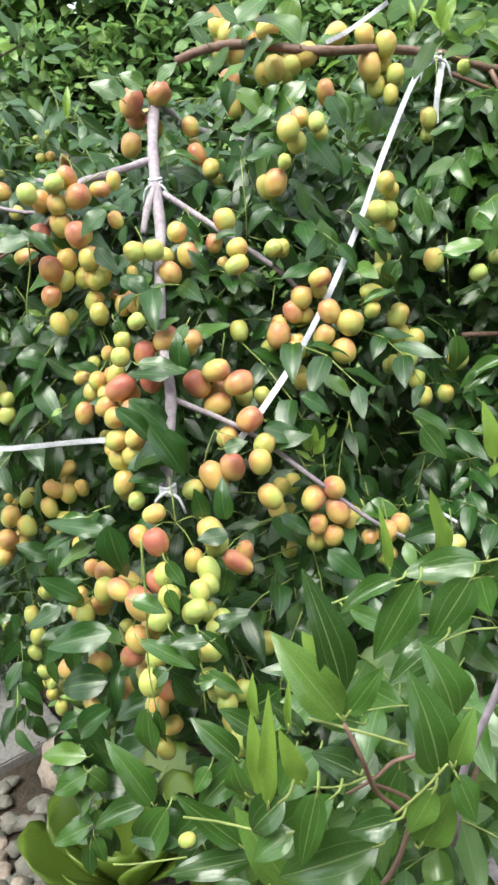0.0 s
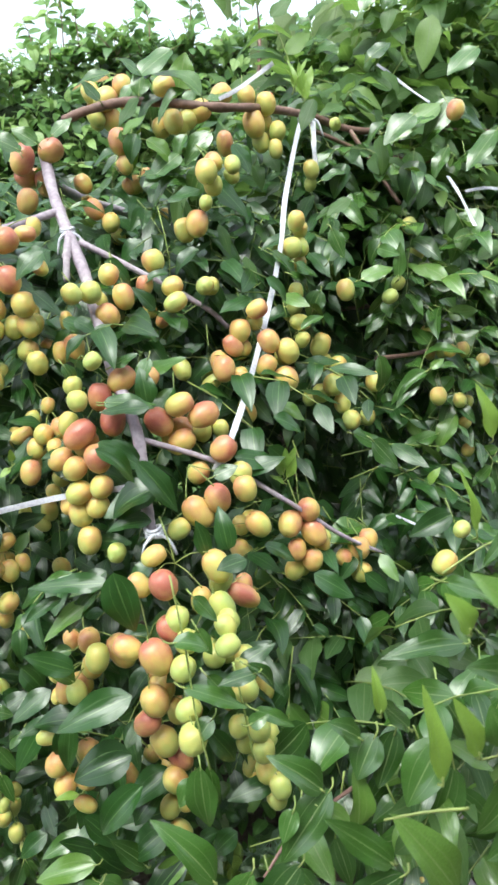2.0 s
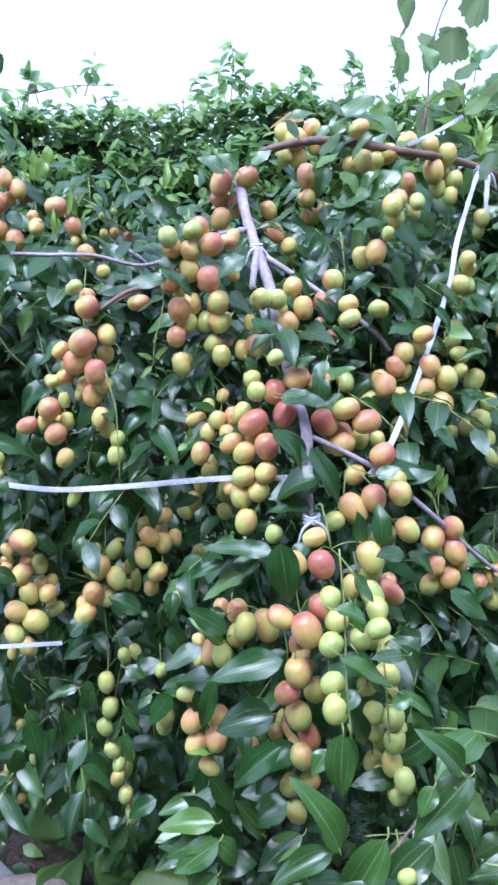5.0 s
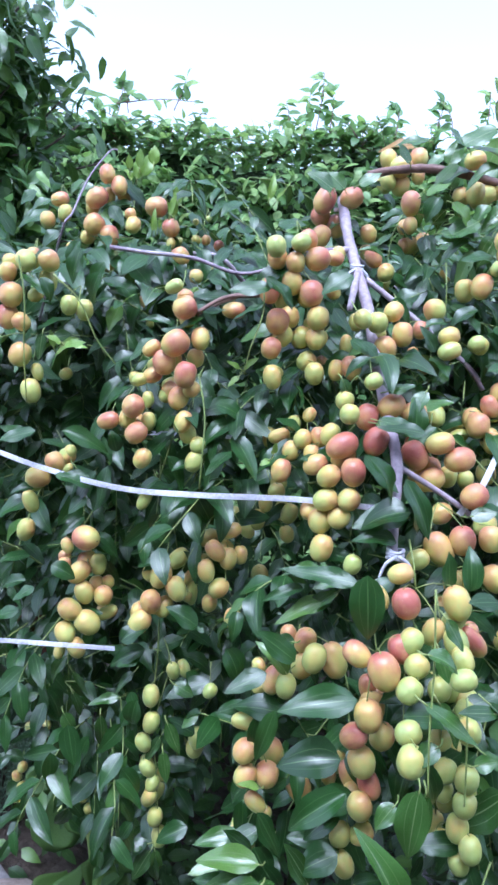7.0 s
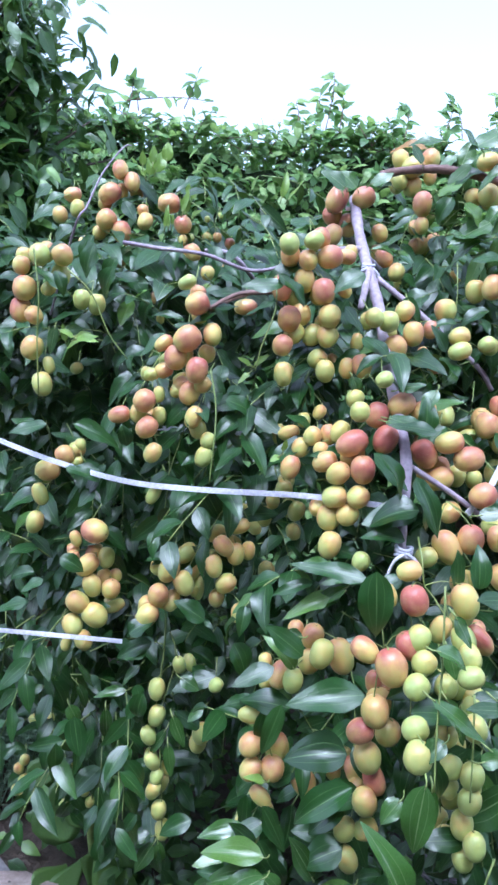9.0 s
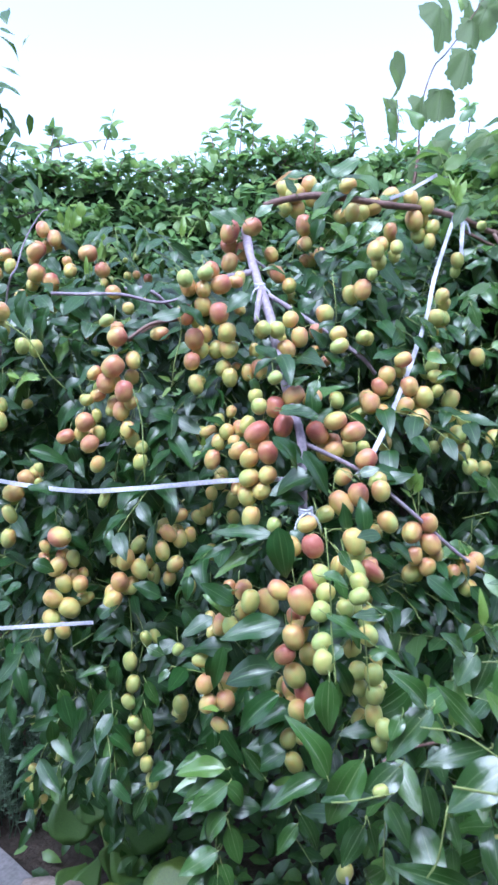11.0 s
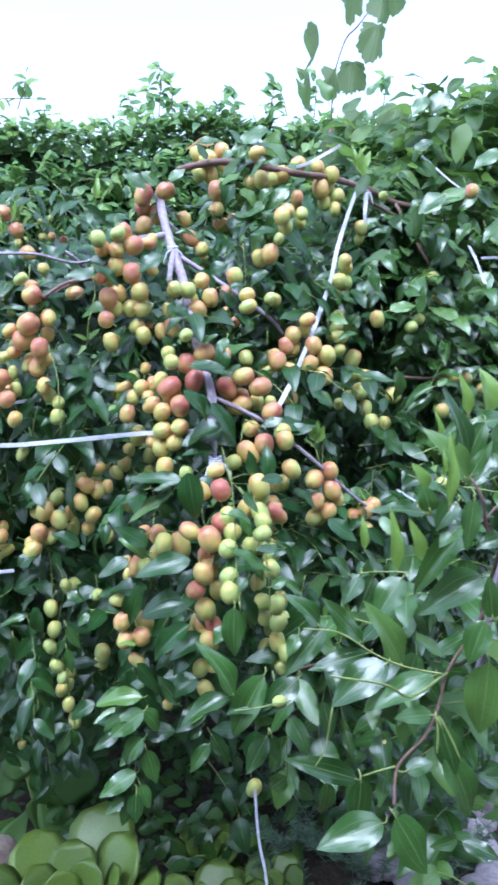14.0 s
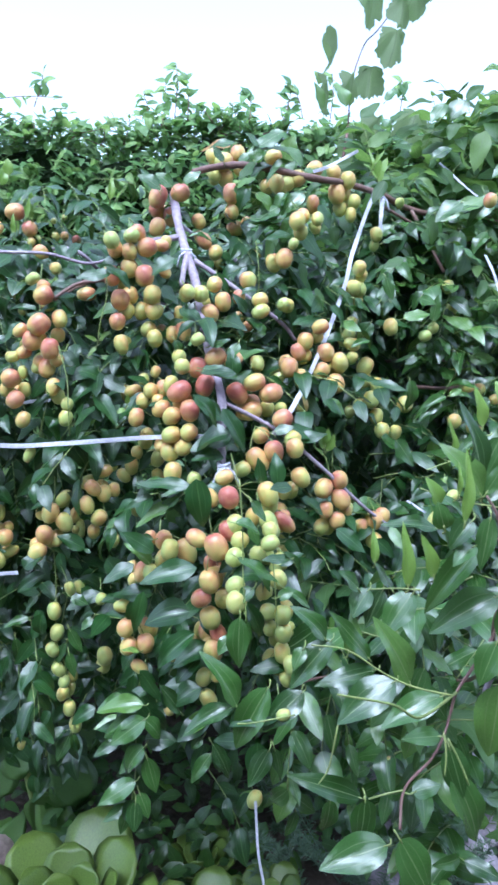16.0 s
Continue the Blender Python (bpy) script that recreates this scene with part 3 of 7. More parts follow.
def leaf(base, tip, width, parent=None, young=False, fresh=False, light=False):
    """One leaf of the tree, from its base to its tip, its face turned up and outward."""
    base, tip = Vector(base), Vector(tip)
    size = (tip - base).length
    normal = Vector((R.gauss(-0.05, 0.2), -0.78, R.gauss(0.95, 0.2)))
    # light picks the copy that has sky light in its colour
    ob = part("leaf", LIT_MESH[R.randrange(6)] if light else YOUNG_MESH[R.randrange(3)] if young else FRESH_MESH[R.randrange(6)] if fresh else LEAF_MESH[R.randrange(8)], None, parent or tree)
    ob.matrix_basis = facing(base, tip, normal, min(1.4, max(0.3 if young else 0.6, width / (size * 0.47))))
    if fresh or young:
        back = (base - tip).normalized()
        end = base + back * 0.0065 + Vector((0, 0.006, 0.0))
        part("petiole", tubes("petiole", [([base - back * 0.004, base + back * 0.003, end], 0.0007, 0.0009)], 5, 2), YELLOW_STALK, ob.parent if ob.parent != tree else tree)
    return ob


bunch((-0.520, 1.274, 1.778), [(0.8, -4.2, -2.6, 2.53, 3.19, -2, 0.80), (2.9, -4.2, -4.3, 2.63, 3.39, -18, 0.85), (-0.6, -4.2, -6.6, 3.19, 3.95, 42, 0.90), (-1.5, -2.2, -7.7, 2.29, 2.68, -2, 0.70), (1.1, -2.2, -5.6, 2.10, 2.87, -2, 0.70), (-0.8, -4.2, -10.9, 3.20, 3.58, 56, 0.85), (1.9, -4.2, -12.6, 3.03, 3.59, -18, 0.90), (-2.0, -2.2, -12.8, 2.30, 2.49, -2, 0.60), (2.1, -4.2, -17.2, 2.28, 2.85, -3, 0.90), (-3.9, -4.2, -15.0, 2.07, 2.45, 56, 0.70)])
bunch((-0.604, 1.334, 1.747), [(0.3, -2.2, -2.6, 2.39, 3.19, 66, 0.85), (1.3, -2.2, -4.9, 2.40, 3.20, -1, 0.45), (-1.6, -2.2, -6.4, 2.60, 3.00, -1, 0.50)])
bunch((-0.465, 1.234, 1.710), [(0.3, -2.2, -4.0, 2.42, 2.98, -3, 0.55), (-0.3, -2.2, -2.1, 1.86, 2.05, -3, 0.60)])
bunch((-0.389, 1.184, 1.720), [(-3.4, -2.2, -2.8, 3.04, 3.57, 66, 0.92), (-0.9, -2.2, -5.8, 2.69, 2.87, -4, 0.70), (1.0, -4.2, -10.4, 2.75, 3.01, -34, 0.80), (-0.7, -2.2, -8.2, 1.35, 1.98, -4, 0.60), (0.2, -2.2, -7.6, 1.44, 1.80, 55, 0.10), (3.7, -7.2, -13.6, 2.08, 2.25, -4, 0.60)])
bunch((-0.339, 1.334, 1.733), [(-1.8, -2.2, -5.7, 1.63, 1.84, -4, 0.50), (0.0, -2.2, -5.5, 1.63, 1.84, 15, 0.50), (2.4, -2.2, -6.3, 1.84, 2.05, -5, 0.80), (0.2, -2.2, -1.7, 1.02, 1.22, -5, 0.10), (-2.1, -2.2, -2.5, 1.02, 1.22, -4, 0.05), (1.2, -2.2, -10.7, 1.23, 1.44, -5, 0.20)])
bunch((-0.426, 1.214, 1.568), [(-0.5, -2.2, -2.2, 1.85, 2.41, -4, 0.50), (0.5, -2.2, -5.6, 1.30, 1.67, -4, 0.30)])
bunch((-0.576, 1.034, 1.597), [(-0.1, -5.2, -3.4, 2.61, 2.98, -1, 0.12), (0.2, -2.2, -2.5, 2.15, 2.92, -1, 0.50), (2.9, -5.2, -3.1, 2.69, 2.84, -22, 0.55), (2.5, -3.2, -5.6, 2.45, 3.21, -22, 0.30), (1.4, -5.2, -7.7, 1.80, 2.10, 66, 0.10), (-1.7, -5.2, -8.0, 2.99, 3.28, -2, 0.80), (-2.2, -5.2, -10.8, 2.69, 3.44, -2, 0.75), (-0.2, -5.2, -11.4, 2.25, 2.55, -22, 0.50), (-2.8, -3.2, -4.8, 2.28, 2.58, -1, 0.60)])
bunch((-0.509, 1.014, 1.536), [(-1.0, -2.2, -2.4, 2.28, 2.74, -2, 0.15), (1.0, -2.2, -2.8, 2.29, 2.90, -3, 0.15)])
bunch((-0.564, 1.014, 1.466), [(-1.3, -3.2, -2.6, 2.86, 3.31, 16, 0.50), (0.4, -3.2, -7.3, 2.58, 3.34, -3, 0.30), (0.9, -2.2, -4.7, 1.53, 2.45, -28, 0.10)])
bunch((-0.537, 1.134, 1.439), [(0.0, -2.2, -2.1, 1.73, 2.07, 55, 0.20)])
bunch((-0.366, 0.934, 1.561), [(-1.2, -4.7, -2.3, 1.65, 2.47, 70, 0.05), (0.2, -2.2, -3.2, 1.98, 2.12, -4, 0.70), (0.3, -4.7, -4.7, 2.75, 3.03, 65, 0.80), (0.7, -2.2, -5.9, 1.99, 2.13, -4, 0.50)])
bunch((-0.372, 0.934, 1.504), [(0.1, -5.2, -3.4, 3.02, 3.57, 45, 0.72), (3.1, -4.2, -2.5, 2.23, 2.93, -14, 0.55), (2.7, -2.2, -4.9, 2.14, 2.43, -4, 0.40), (-2.8, -3.2, -4.2, 1.75, 2.52, 67, 0.75), (-1.1, -5.2, -5.8, 2.75, 3.16, -4, 0.82), (1.6, -6.2, -7.1, 2.59, 3.28, 20, 0.75), (2.5, -5.2, -8.8, 1.94, 2.22, 55, 0.40), (-2.5, -2.2, -7.5, 1.99, 2.42, 55, 0.60), (-4.0, -2.2, -8.2, 1.56, 1.99, 45, 0.40), (1.0, -5.2, -10.0, 2.49, 3.05, 25, 0.68), (-0.5, -2.2, -9.7, 1.79, 2.43, -4, 0.50)])
bunch((-0.413, 0.934, 1.419), [(-0.3, -5.2, -3.0, 2.62, 2.89, 15, 0.72), (-1.0, -4.2, -4.5, 1.95, 2.79, 10, 0.50), (0.3, -5.2, -6.2, 2.49, 2.91, 55, 0.68), (1.3, -2.2, -2.1, 1.43, 2.14, -4, 0.35), (1.6, -3.2, -4.8, 1.77, 2.41, -4, 0.35), (-3.3, -3.7, -5.1, 2.10, 2.80, 67, 0.78), (1.3, -5.2, -9.3, 2.08, 2.64, 15, 0.40)])
bunch((-0.343, 0.904, 1.400), [(-1.1, -2.2, -2.5, 2.09, 2.92, 25, 0.68), (-0.4, -2.2, -4.0, 2.09, 2.51, -19, 0.30), (0.9, -2.2, -5.2, 1.82, 2.10, -4, 0.30), (0.6, -2.2, -7.3, 2.10, 2.66, 15, 0.25)])
bunch((-0.395, 0.934, 1.293), [(0.0, -2.2, -2.4, 1.59, 2.75, -5, 0.30)])
bunch((-0.532, 1.034, 1.332), [(0.8, -4.2, -3.4, 2.48, 2.87, -5, 0.60), (2.6, -4.2, -4.2, 1.17, 1.71, 45, 0.30), (-1.3, -4.2, -5.6, 2.95, 3.41, 55, 0.45), (-2.1, -4.2, -9.1, 2.02, 3.27, -20, 0.30), (-2.5, -4.2, -13.1, 2.34, 3.28, 8, 0.30), (2.5, -2.2, -2.0, 1.58, 1.90, -4, 0.30)])
bunch((-0.462, 0.984, 1.240), [(-0.4, -6.2, -2.8, 3.07, 3.65, -55, 0.70), (-3.3, -2.2, -5.0, 1.52, 2.29, -26, 0.60), (-3.4, -3.2, -7.3, 1.74, 1.96, -6, 0.70), (-1.2, -4.7, -7.8, 2.53, 3.43, 56, 0.70), (1.1, -3.2, -7.0, 2.12, 2.88, -5, 0.25), (-0.3, -4.7, -10.5, 2.39, 3.14, -36, 0.50), (2.2, -4.7, -10.8, 2.40, 2.70, -6, 0.65), (2.5, -2.2, -9.6, 1.54, 1.85, -5, 0.70), (2.7, -3.2, -13.6, 1.68, 3.06, 68, 0.40)])
bunch((-0.477, 0.964, 1.140), [(-0.4, -3.7, -2.6, 2.66, 3.26, -17, 0.40), (2.0, -3.7, -4.2, 2.97, 3.57, -51, 0.35), (-0.8, -3.7, -5.7, 2.52, 3.12, -7, 0.35), (-1.6, -2.2, -8.9, 1.44, 2.12, 13, 0.30), (0.8, -3.7, -7.7, 2.23, 2.98, -17, 0.35)])
bunch((-0.360, 0.954, 1.219), [(-0.6, -5.7, -4.3, 2.59, 3.46, 5, 0.62), (1.5, -5.7, -5.9, 2.46, 3.33, -25, 0.42), (1.5, -3.2, -2.6, 2.22, 3.26, 56, 0.35), (-1.6, -5.7, -7.8, 2.60, 3.32, 15, 0.60), (0.1, -4.7, -8.7, 2.12, 2.93, 15, 0.45), (-2.8, -6.2, -10.4, 2.59, 3.31, 26, 0.60), (-1.0, -4.2, -2.1, 1.17, 1.61, -5, 0.40), (3.1, -2.2, -8.0, 1.21, 1.51, -4, 0.20)])
bunch((-0.287, 0.934, 1.261), [(-1.2, -3.7, -4.8, 2.24, 3.04, -24, 0.55), (0.5, -3.7, -5.9, 2.32, 2.90, 6, 0.42), (-2.2, -3.7, -7.5, 2.17, 3.11, -4, 0.40), (-0.4, -3.7, -9.7, 2.33, 2.91, 46, 0.38), (-1.3, -2.2, -12.2, 2.00, 2.52, -4, 0.35), (1.6, -5.2, -13.0, 2.09, 2.66, -3, 0.42), (0.7, -2.2, -2.4, 1.91, 2.79, 65, 0.40), (2.2, -2.2, -5.5, 1.77, 2.51, -3, 0.40)])
bunch((-0.215, 1.114, 1.288), [(-2.6, -2.2, -8.7, 2.13, 3.01, -4, 0.40), (-1.1, -2.2, -7.0, 2.48, 3.37, 6, 0.35), (1.6, -2.2, -2.4, 2.65, 2.83, -4, 0.30), (3.9, -2.2, -5.7, 2.58, 3.38, -3, 0.30), (3.8, -2.2, -9.0, 2.23, 2.85, -3, 0.25), (-0.9, -10.2, -13.5, 2.40, 3.31, -3, 0.25), (-4.7, -2.2, -6.5, 2.12, 2.65, -4, 0.35), (-0.0, -2.2, -4.4, 2.12, 2.66, -4, 0.35)])
bunch((-0.106, 1.204, 1.761), [(-5.5, -7.2, -3.7, 3.28, 4.61, 11, 0.92), (-1.3, -7.2, -2.8, 3.20, 3.74, 63, 0.85), (-5.4, -4.2, -5.5, 3.01, 3.29, -8, 0.85), (-2.9, -5.2, -6.9, 2.81, 3.81, -8, 0.80), (-6.0, -9.2, -9.7, 2.89, 3.68, 22, 0.85), (2.7, -4.2, -7.3, 2.58, 3.04, -8, 0.60), (3.1, -2.2, -9.9, 2.07, 2.63, -8, 0.50), (3.4, -6.2, -11.4, 2.63, 3.36, -27, 0.75), (5.4, -7.2, -13.7, 2.62, 2.98, -8, 0.65), (6.5, -4.2, -15.5, 2.23, 2.60, -8, 0.40)])
bunch((0.022, 1.234, 1.771), [(-3.5, -7.2, -2.9, 2.67, 3.96, 4, 0.65), (-2.4, -2.2, -8.5, 2.22, 2.71, -9, 0.55), (0.8, -2.2, -7.6, 2.62, 3.39, -9, 0.50), (-2.9, -2.2, -5.4, 2.12, 2.60, -9, 0.70), (5.5, -2.2, -12.6, 2.25, 2.73, -9, 0.45), (2.6, -2.2, -13.6, 2.14, 2.53, -9, 0.30)])
bunch((0.073, 1.094, 1.773), [(0.0, -2.2, -2.8, 2.91, 3.60, 38, 0.50)])
bunch((-0.229, 0.934, 1.638), [(-3.1, -6.2, -4.2, 2.31, 2.65, -6, 0.12), (-2.5, -3.2, -5.0, 2.39, 2.82, -6, 0.60), (-0.0, -5.2, -3.2, 2.07, 2.48, 53, 0.12), (1.2, -3.2, -2.4, 2.19, 2.68, -27, 0.80), (-0.3, -4.2, -5.5, 2.30, 2.58, -7, 0.60), (2.4, -4.2, -4.8, 2.80, 3.22, 63, 0.75), (4.8, -2.2, -4.1, 1.87, 2.58, 65, 0.70), (-0.4, -4.2, -7.9, 2.52, 3.15, -16, 0.65), (1.9, -5.2, -9.2, 2.78, 3.26, -6, 0.78), (-3.1, -3.2, -9.1, 2.47, 3.32, -6, 0.85), (-1.0, -2.2, -9.8, 2.44, 3.15, -6, 0.50)])
bunch((-0.219, 0.964, 1.582), [(-3.0, -8.2, -7.4, 2.78, 3.26, -15, 0.85), (2.0, -8.2, -6.5, 2.65, 3.00, -6, 0.60), (-1.3, -6.2, -6.5, 2.42, 2.84, -6, 0.50), (-2.0, -8.2, -9.0, 2.44, 2.99, -5, 0.50), (0.5, -7.2, -8.9, 2.40, 2.96, 13, 0.45), (2.0, -8.2, -9.0, 2.31, 2.80, -6, 0.45), (-3.5, -8.2, -10.7, 2.37, 2.71, -5, 0.70), (1.4, -6.2, -11.8, 2.29, 2.65, 43, 0.35), (2.2, -8.2, -13.3, 2.32, 2.88, -5, 0.35), (-3.0, -8.2, -14.2, 2.17, 3.14, -5, 0.28), (4.7, -2.2, -2.2, 1.86, 2.38, -7, 0.60)])
bunch((-0.299, 0.974, 1.549), [(0.0, -2.2, -2.6, 2.16, 3.13, 64, 0.65)])
bunch((-0.147, 0.934, 1.544), [(0.3, -5.7, -2.3, 2.16, 2.51, -36, 0.40), (2.6, -4.2, -2.4, 2.49, 2.70, -7, 0.30), (0.3, -2.2, -2.4, 1.81, 2.32, -7, 0.40), (-2.1, -4.2, -8.8, 1.92, 2.71, -5, 0.50), (-0.4, -5.2, -8.4, 2.33, 3.17, -20, 0.65), (-0.7, -2.2, -5.5, 1.60, 2.91, -6, 0.50)])
bunch((-0.082, 0.964, 1.563), [(-1.1, -4.2, -2.4, 2.43, 2.65, 31, 0.65), (0.1, -5.2, -5.3, 2.56, 3.29, -7, 0.75), (-2.3, -6.2, -7.3, 2.75, 3.11, -30, 0.75), (3.4, -2.2, -4.2, 2.12, 2.50, -7, 0.70)])
bunch((-0.005, 0.989, 1.617), [(-1.3, -7.7, -10.3, 2.36, 2.80, 67, 0.70), (-1.5, -8.7, -12.3, 2.26, 3.14, 67, 0.35), (-2.7, -4.7, -6.8, 2.80, 3.03, -8, 0.60), (-2.3, -2.7, -14.3, 1.79, 2.49, 51, 0.80), (3.3, -5.7, -10.8, 2.12, 2.50, 50, 0.10), (4.4, -2.2, -2.6, 2.65, 3.20, 18, 0.60)])
bunch((-0.140, 0.834, 1.466), [(0.0, -2.2, -2.1, 1.82, 2.15, 52, 0.10)])
bunch((-0.148, 0.854, 1.445), [(-1.6, -4.2, -4.0, 2.22, 2.41, -5, 0.12), (1.0, -2.2, -4.2, 2.61, 3.22, 14, 0.88), (3.8, -2.2, -2.7, 2.75, 3.49, 52, 0.85), (6.6, -2.2, -3.1, 2.36, 3.10, 64, 0.80), (1.8, -4.2, -6.9, 2.76, 3.48, 4, 0.92), (-2.1, -4.2, -7.7, 2.81, 3.92, 61, 0.97), (-4.6, -2.2, -10.4, 2.34, 3.08, 54, 0.82), (-4.9, -2.2, -9.3, 1.87, 2.27, -4, 0.50)])
bunch((-0.175, 0.854, 1.366), [(-0.6, -4.2, -3.5, 2.49, 3.02, 25, 0.60), (2.0, -5.2, -2.7, 2.79, 3.37, 5, 0.85), (-0.7, -4.2, -6.3, 2.56, 3.02, 64, 0.45), (1.8, -5.2, -5.9, 2.47, 2.74, 35, 0.52), (-0.9, -4.2, -9.0, 2.70, 3.03, -3, 0.60), (1.0, -5.2, -8.2, 2.48, 2.74, 35, 0.52), (-0.6, -4.2, -12.0, 2.58, 3.31, 11, 0.50), (-2.0, -2.2, -8.1, 2.02, 2.43, -3, 0.60)])
bunch((-0.208, 0.914, 1.418), [(0.1, -5.2, -5.0, 2.14, 2.49, 24, 0.50), (-1.0, -5.2, -6.6, 2.21, 2.49, 15, 0.52), (-2.4, -2.2, -5.1, 1.86, 2.85, 54, 0.40), (-0.7, -2.2, -3.3, 1.71, 2.00, -4, 0.30), (1.2, -2.2, -2.1, 1.57, 2.00, -5, 0.40), (-2.2, -5.2, -9.1, 2.28, 3.05, 15, 0.70), (3.0, -7.2, -4.0, 2.10, 2.84, 24, 0.30), (2.1, -5.2, -4.6, 1.94, 2.63, -4, 0.50)])
bunch((-0.042, 0.874, 1.407), [(-1.1, -6.2, -2.7, 2.52, 3.44, 77, 0.65), (-3.6, -5.2, -4.4, 2.95, 3.62, -4, 0.85), (1.5, -6.2, -4.4, 2.86, 3.73, 72, 0.85), (-0.8, -3.2, -6.2, 2.62, 3.17, -3, 0.75), (-1.4, -5.2, -7.2, 2.69, 3.50, 72, 0.80), (-2.8, -2.2, -3.2, 2.22, 2.50, -4, 0.70), (1.9, -2.2, -7.0, 2.24, 2.80, -3, 0.45), (4.2, -2.2, -7.2, 1.97, 2.39, -3, 0.35), (2.5, -9.2, -8.2, 2.77, 3.22, 62, 0.88), (-0.4, -7.2, -10.8, 2.38, 2.77, 53, 0.70)])
bunch((0.028, 0.954, 1.454), [(-0.2, -6.2, -5.2, 2.78, 3.37, 22, 0.68), (-5.2, -4.2, -4.5, 2.30, 2.90, -24, 0.35), (2.0, -6.2, -7.3, 2.35, 2.94, -4, 0.50), (-1.2, -2.2, -7.1, 1.91, 3.06, 62, 0.20), (2.5, -4.2, -11.6, 2.49, 3.02, -3, 0.35), (2.0, -4.2, -2.6, 2.39, 3.14, -5, 0.75)])
bunch((-0.059, 0.779, 1.309), [(1.9, -3.2, -2.9, 2.78, 3.34, -16, 0.90), (-0.4, -3.2, -4.1, 2.90, 3.95, -42, 0.55), (-2.9, -3.2, -5.3, 2.16, 2.59, 54, 0.35), (5.1, -3.2, -2.5, 2.54, 2.98, -1, 0.55), (6.0, -3.2, -6.9, 2.56, 3.25, -30, 0.60), (-9.8, -2.2, -6.6, 1.92, 2.23, -2, 0.10)])
bunch((-0.110, 0.714, 1.278), [(-1.6, -2.7, -2.3, 1.98, 2.60, 63, 0.50), (-1.4, -4.7, -4.7, 2.64, 3.08, -43, 0.92), (4.4, -3.2, -4.8, 2.67, 3.63, -30, 0.50), (-3.5, -2.2, -5.1, 2.11, 2.73, -32, 0.60), (2.2, -3.2, -7.9, 2.04, 2.95, 0, 0.60)])
bunch((-0.123, 0.679, 1.220), [(0.5, -2.2, -2.3, 2.24, 2.62, 28, 0.12), (0.9, -3.2, -4.3, 2.26, 2.42, 55, 0.18), (-0.1, -4.7, -6.1, 2.32, 2.58, 30, 0.10), (-0.5, -6.7, -9.2, 2.21, 2.51, 65, 0.10), (-0.9, -9.2, -10.5, 2.52, 2.91, 3, 0.08)])
bunch((-0.074, 0.714, 1.221), [(3.3, -2.2, -3.4, 2.20, 3.95, -35, 0.85), (0.3, -5.2, -2.5, 2.27, 3.10, -30, 0.20), (-0.4, -9.2, -2.9, 1.93, 2.39, -18, 0.20), (-0.8, -10.2, -4.1, 2.00, 2.46, 66, 0.18), (-1.7, -7.2, -6.4, 2.15, 2.37, 2, 0.20), (-0.2, -7.2, -6.9, 1.94, 2.27, 2, 0.15), (0.6, -8.2, -7.8, 1.81, 2.02, 3, 0.15), (0.2, -10.2, -8.9, 2.28, 2.59, -28, 0.20), (-0.6, -6.2, -11.9, 2.15, 2.53, 3, 0.20), (-0.6, -8.2, -13.9, 2.09, 2.36, 4, 0.20)])
bunch((-0.061, 0.674, 1.104), [(-0.2, -5.2, -2.4, 2.22, 2.65, -4, 0.18), (-1.4, -3.2, -4.8, 1.86, 2.30, -17, 0.20), (-0.1, -5.2, -4.9, 2.18, 2.66, -4, 0.15), (0.1, -4.2, -8.1, 2.11, 2.93, 7, 0.18), (-0.3, -2.2, -10.7, 2.07, 2.69, -29, 0.25), (1.0, -5.2, -9.4, 2.09, 2.79, -14, 0.18), (0.8, -3.7, -11.9, 1.98, 2.42, -28, 0.18)])
bunch((-0.146, 0.714, 1.212), [(0.1, -6.7, -4.2, 2.95, 3.76, -20, 0.90), (-2.3, -5.2, -3.2, 2.24, 2.95, -44, 0.80), (2.0, -5.2, -2.5, 2.31, 2.97, -9, 0.82), (0.0, -2.2, -7.7, 1.73, 2.53, 0, 0.90), (1.3, -2.2, -8.8, 1.96, 2.43, 1, 0.85), (-0.8, -6.2, -8.9, 2.66, 3.26, -9, 0.55), (-1.9, -5.7, -11.2, 2.36, 2.74, 49, 0.85), (1.6, -3.7, -12.2, 2.50, 2.84, 2, 0.55)])
bunch((-0.147, 0.714, 1.094), [(-0.4, -4.7, -2.6, 2.63, 3.25, -15, 0.50), (0.9, -4.2, -5.5, 2.15, 3.29, -32, 0.80), (-0.1, -4.7, -7.3, 2.42, 3.38, -14, 0.40), (1.0, -2.7, -11.5, 2.16, 2.68, 59, 0.40), (-1.0, -2.2, -12.0, 2.17, 2.70, 24, 0.30), (-0.4, -2.2, -15.3, 2.18, 3.24, 3, 0.22)])
bunch((-0.203, 0.774, 1.185), [(0.4, -6.2, -3.2, 2.40, 3.22, -1, 0.12), (3.0, -4.2, -4.1, 2.72, 3.99, -22, 0.62), (-0.1, -3.2, -2.5, 2.32, 2.93, -1, 0.60), (-0.2, -3.7, -5.1, 2.31, 2.91, 19, 0.60), (-2.3, -6.2, -6.3, 2.05, 2.76, -1, 0.15), (-3.3, -4.2, -6.6, 2.23, 3.13, 29, 0.60), (-1.8, -2.2, -2.3, 1.73, 2.22, -2, 0.60), (-4.4, -2.2, -8.2, 1.55, 1.98, -2, 0.50), (4.0, -3.2, -17.7, 1.75, 2.12, 1, 0.40), (4.9, -3.2, -16.1, 1.68, 2.62, 1, 0.40)])
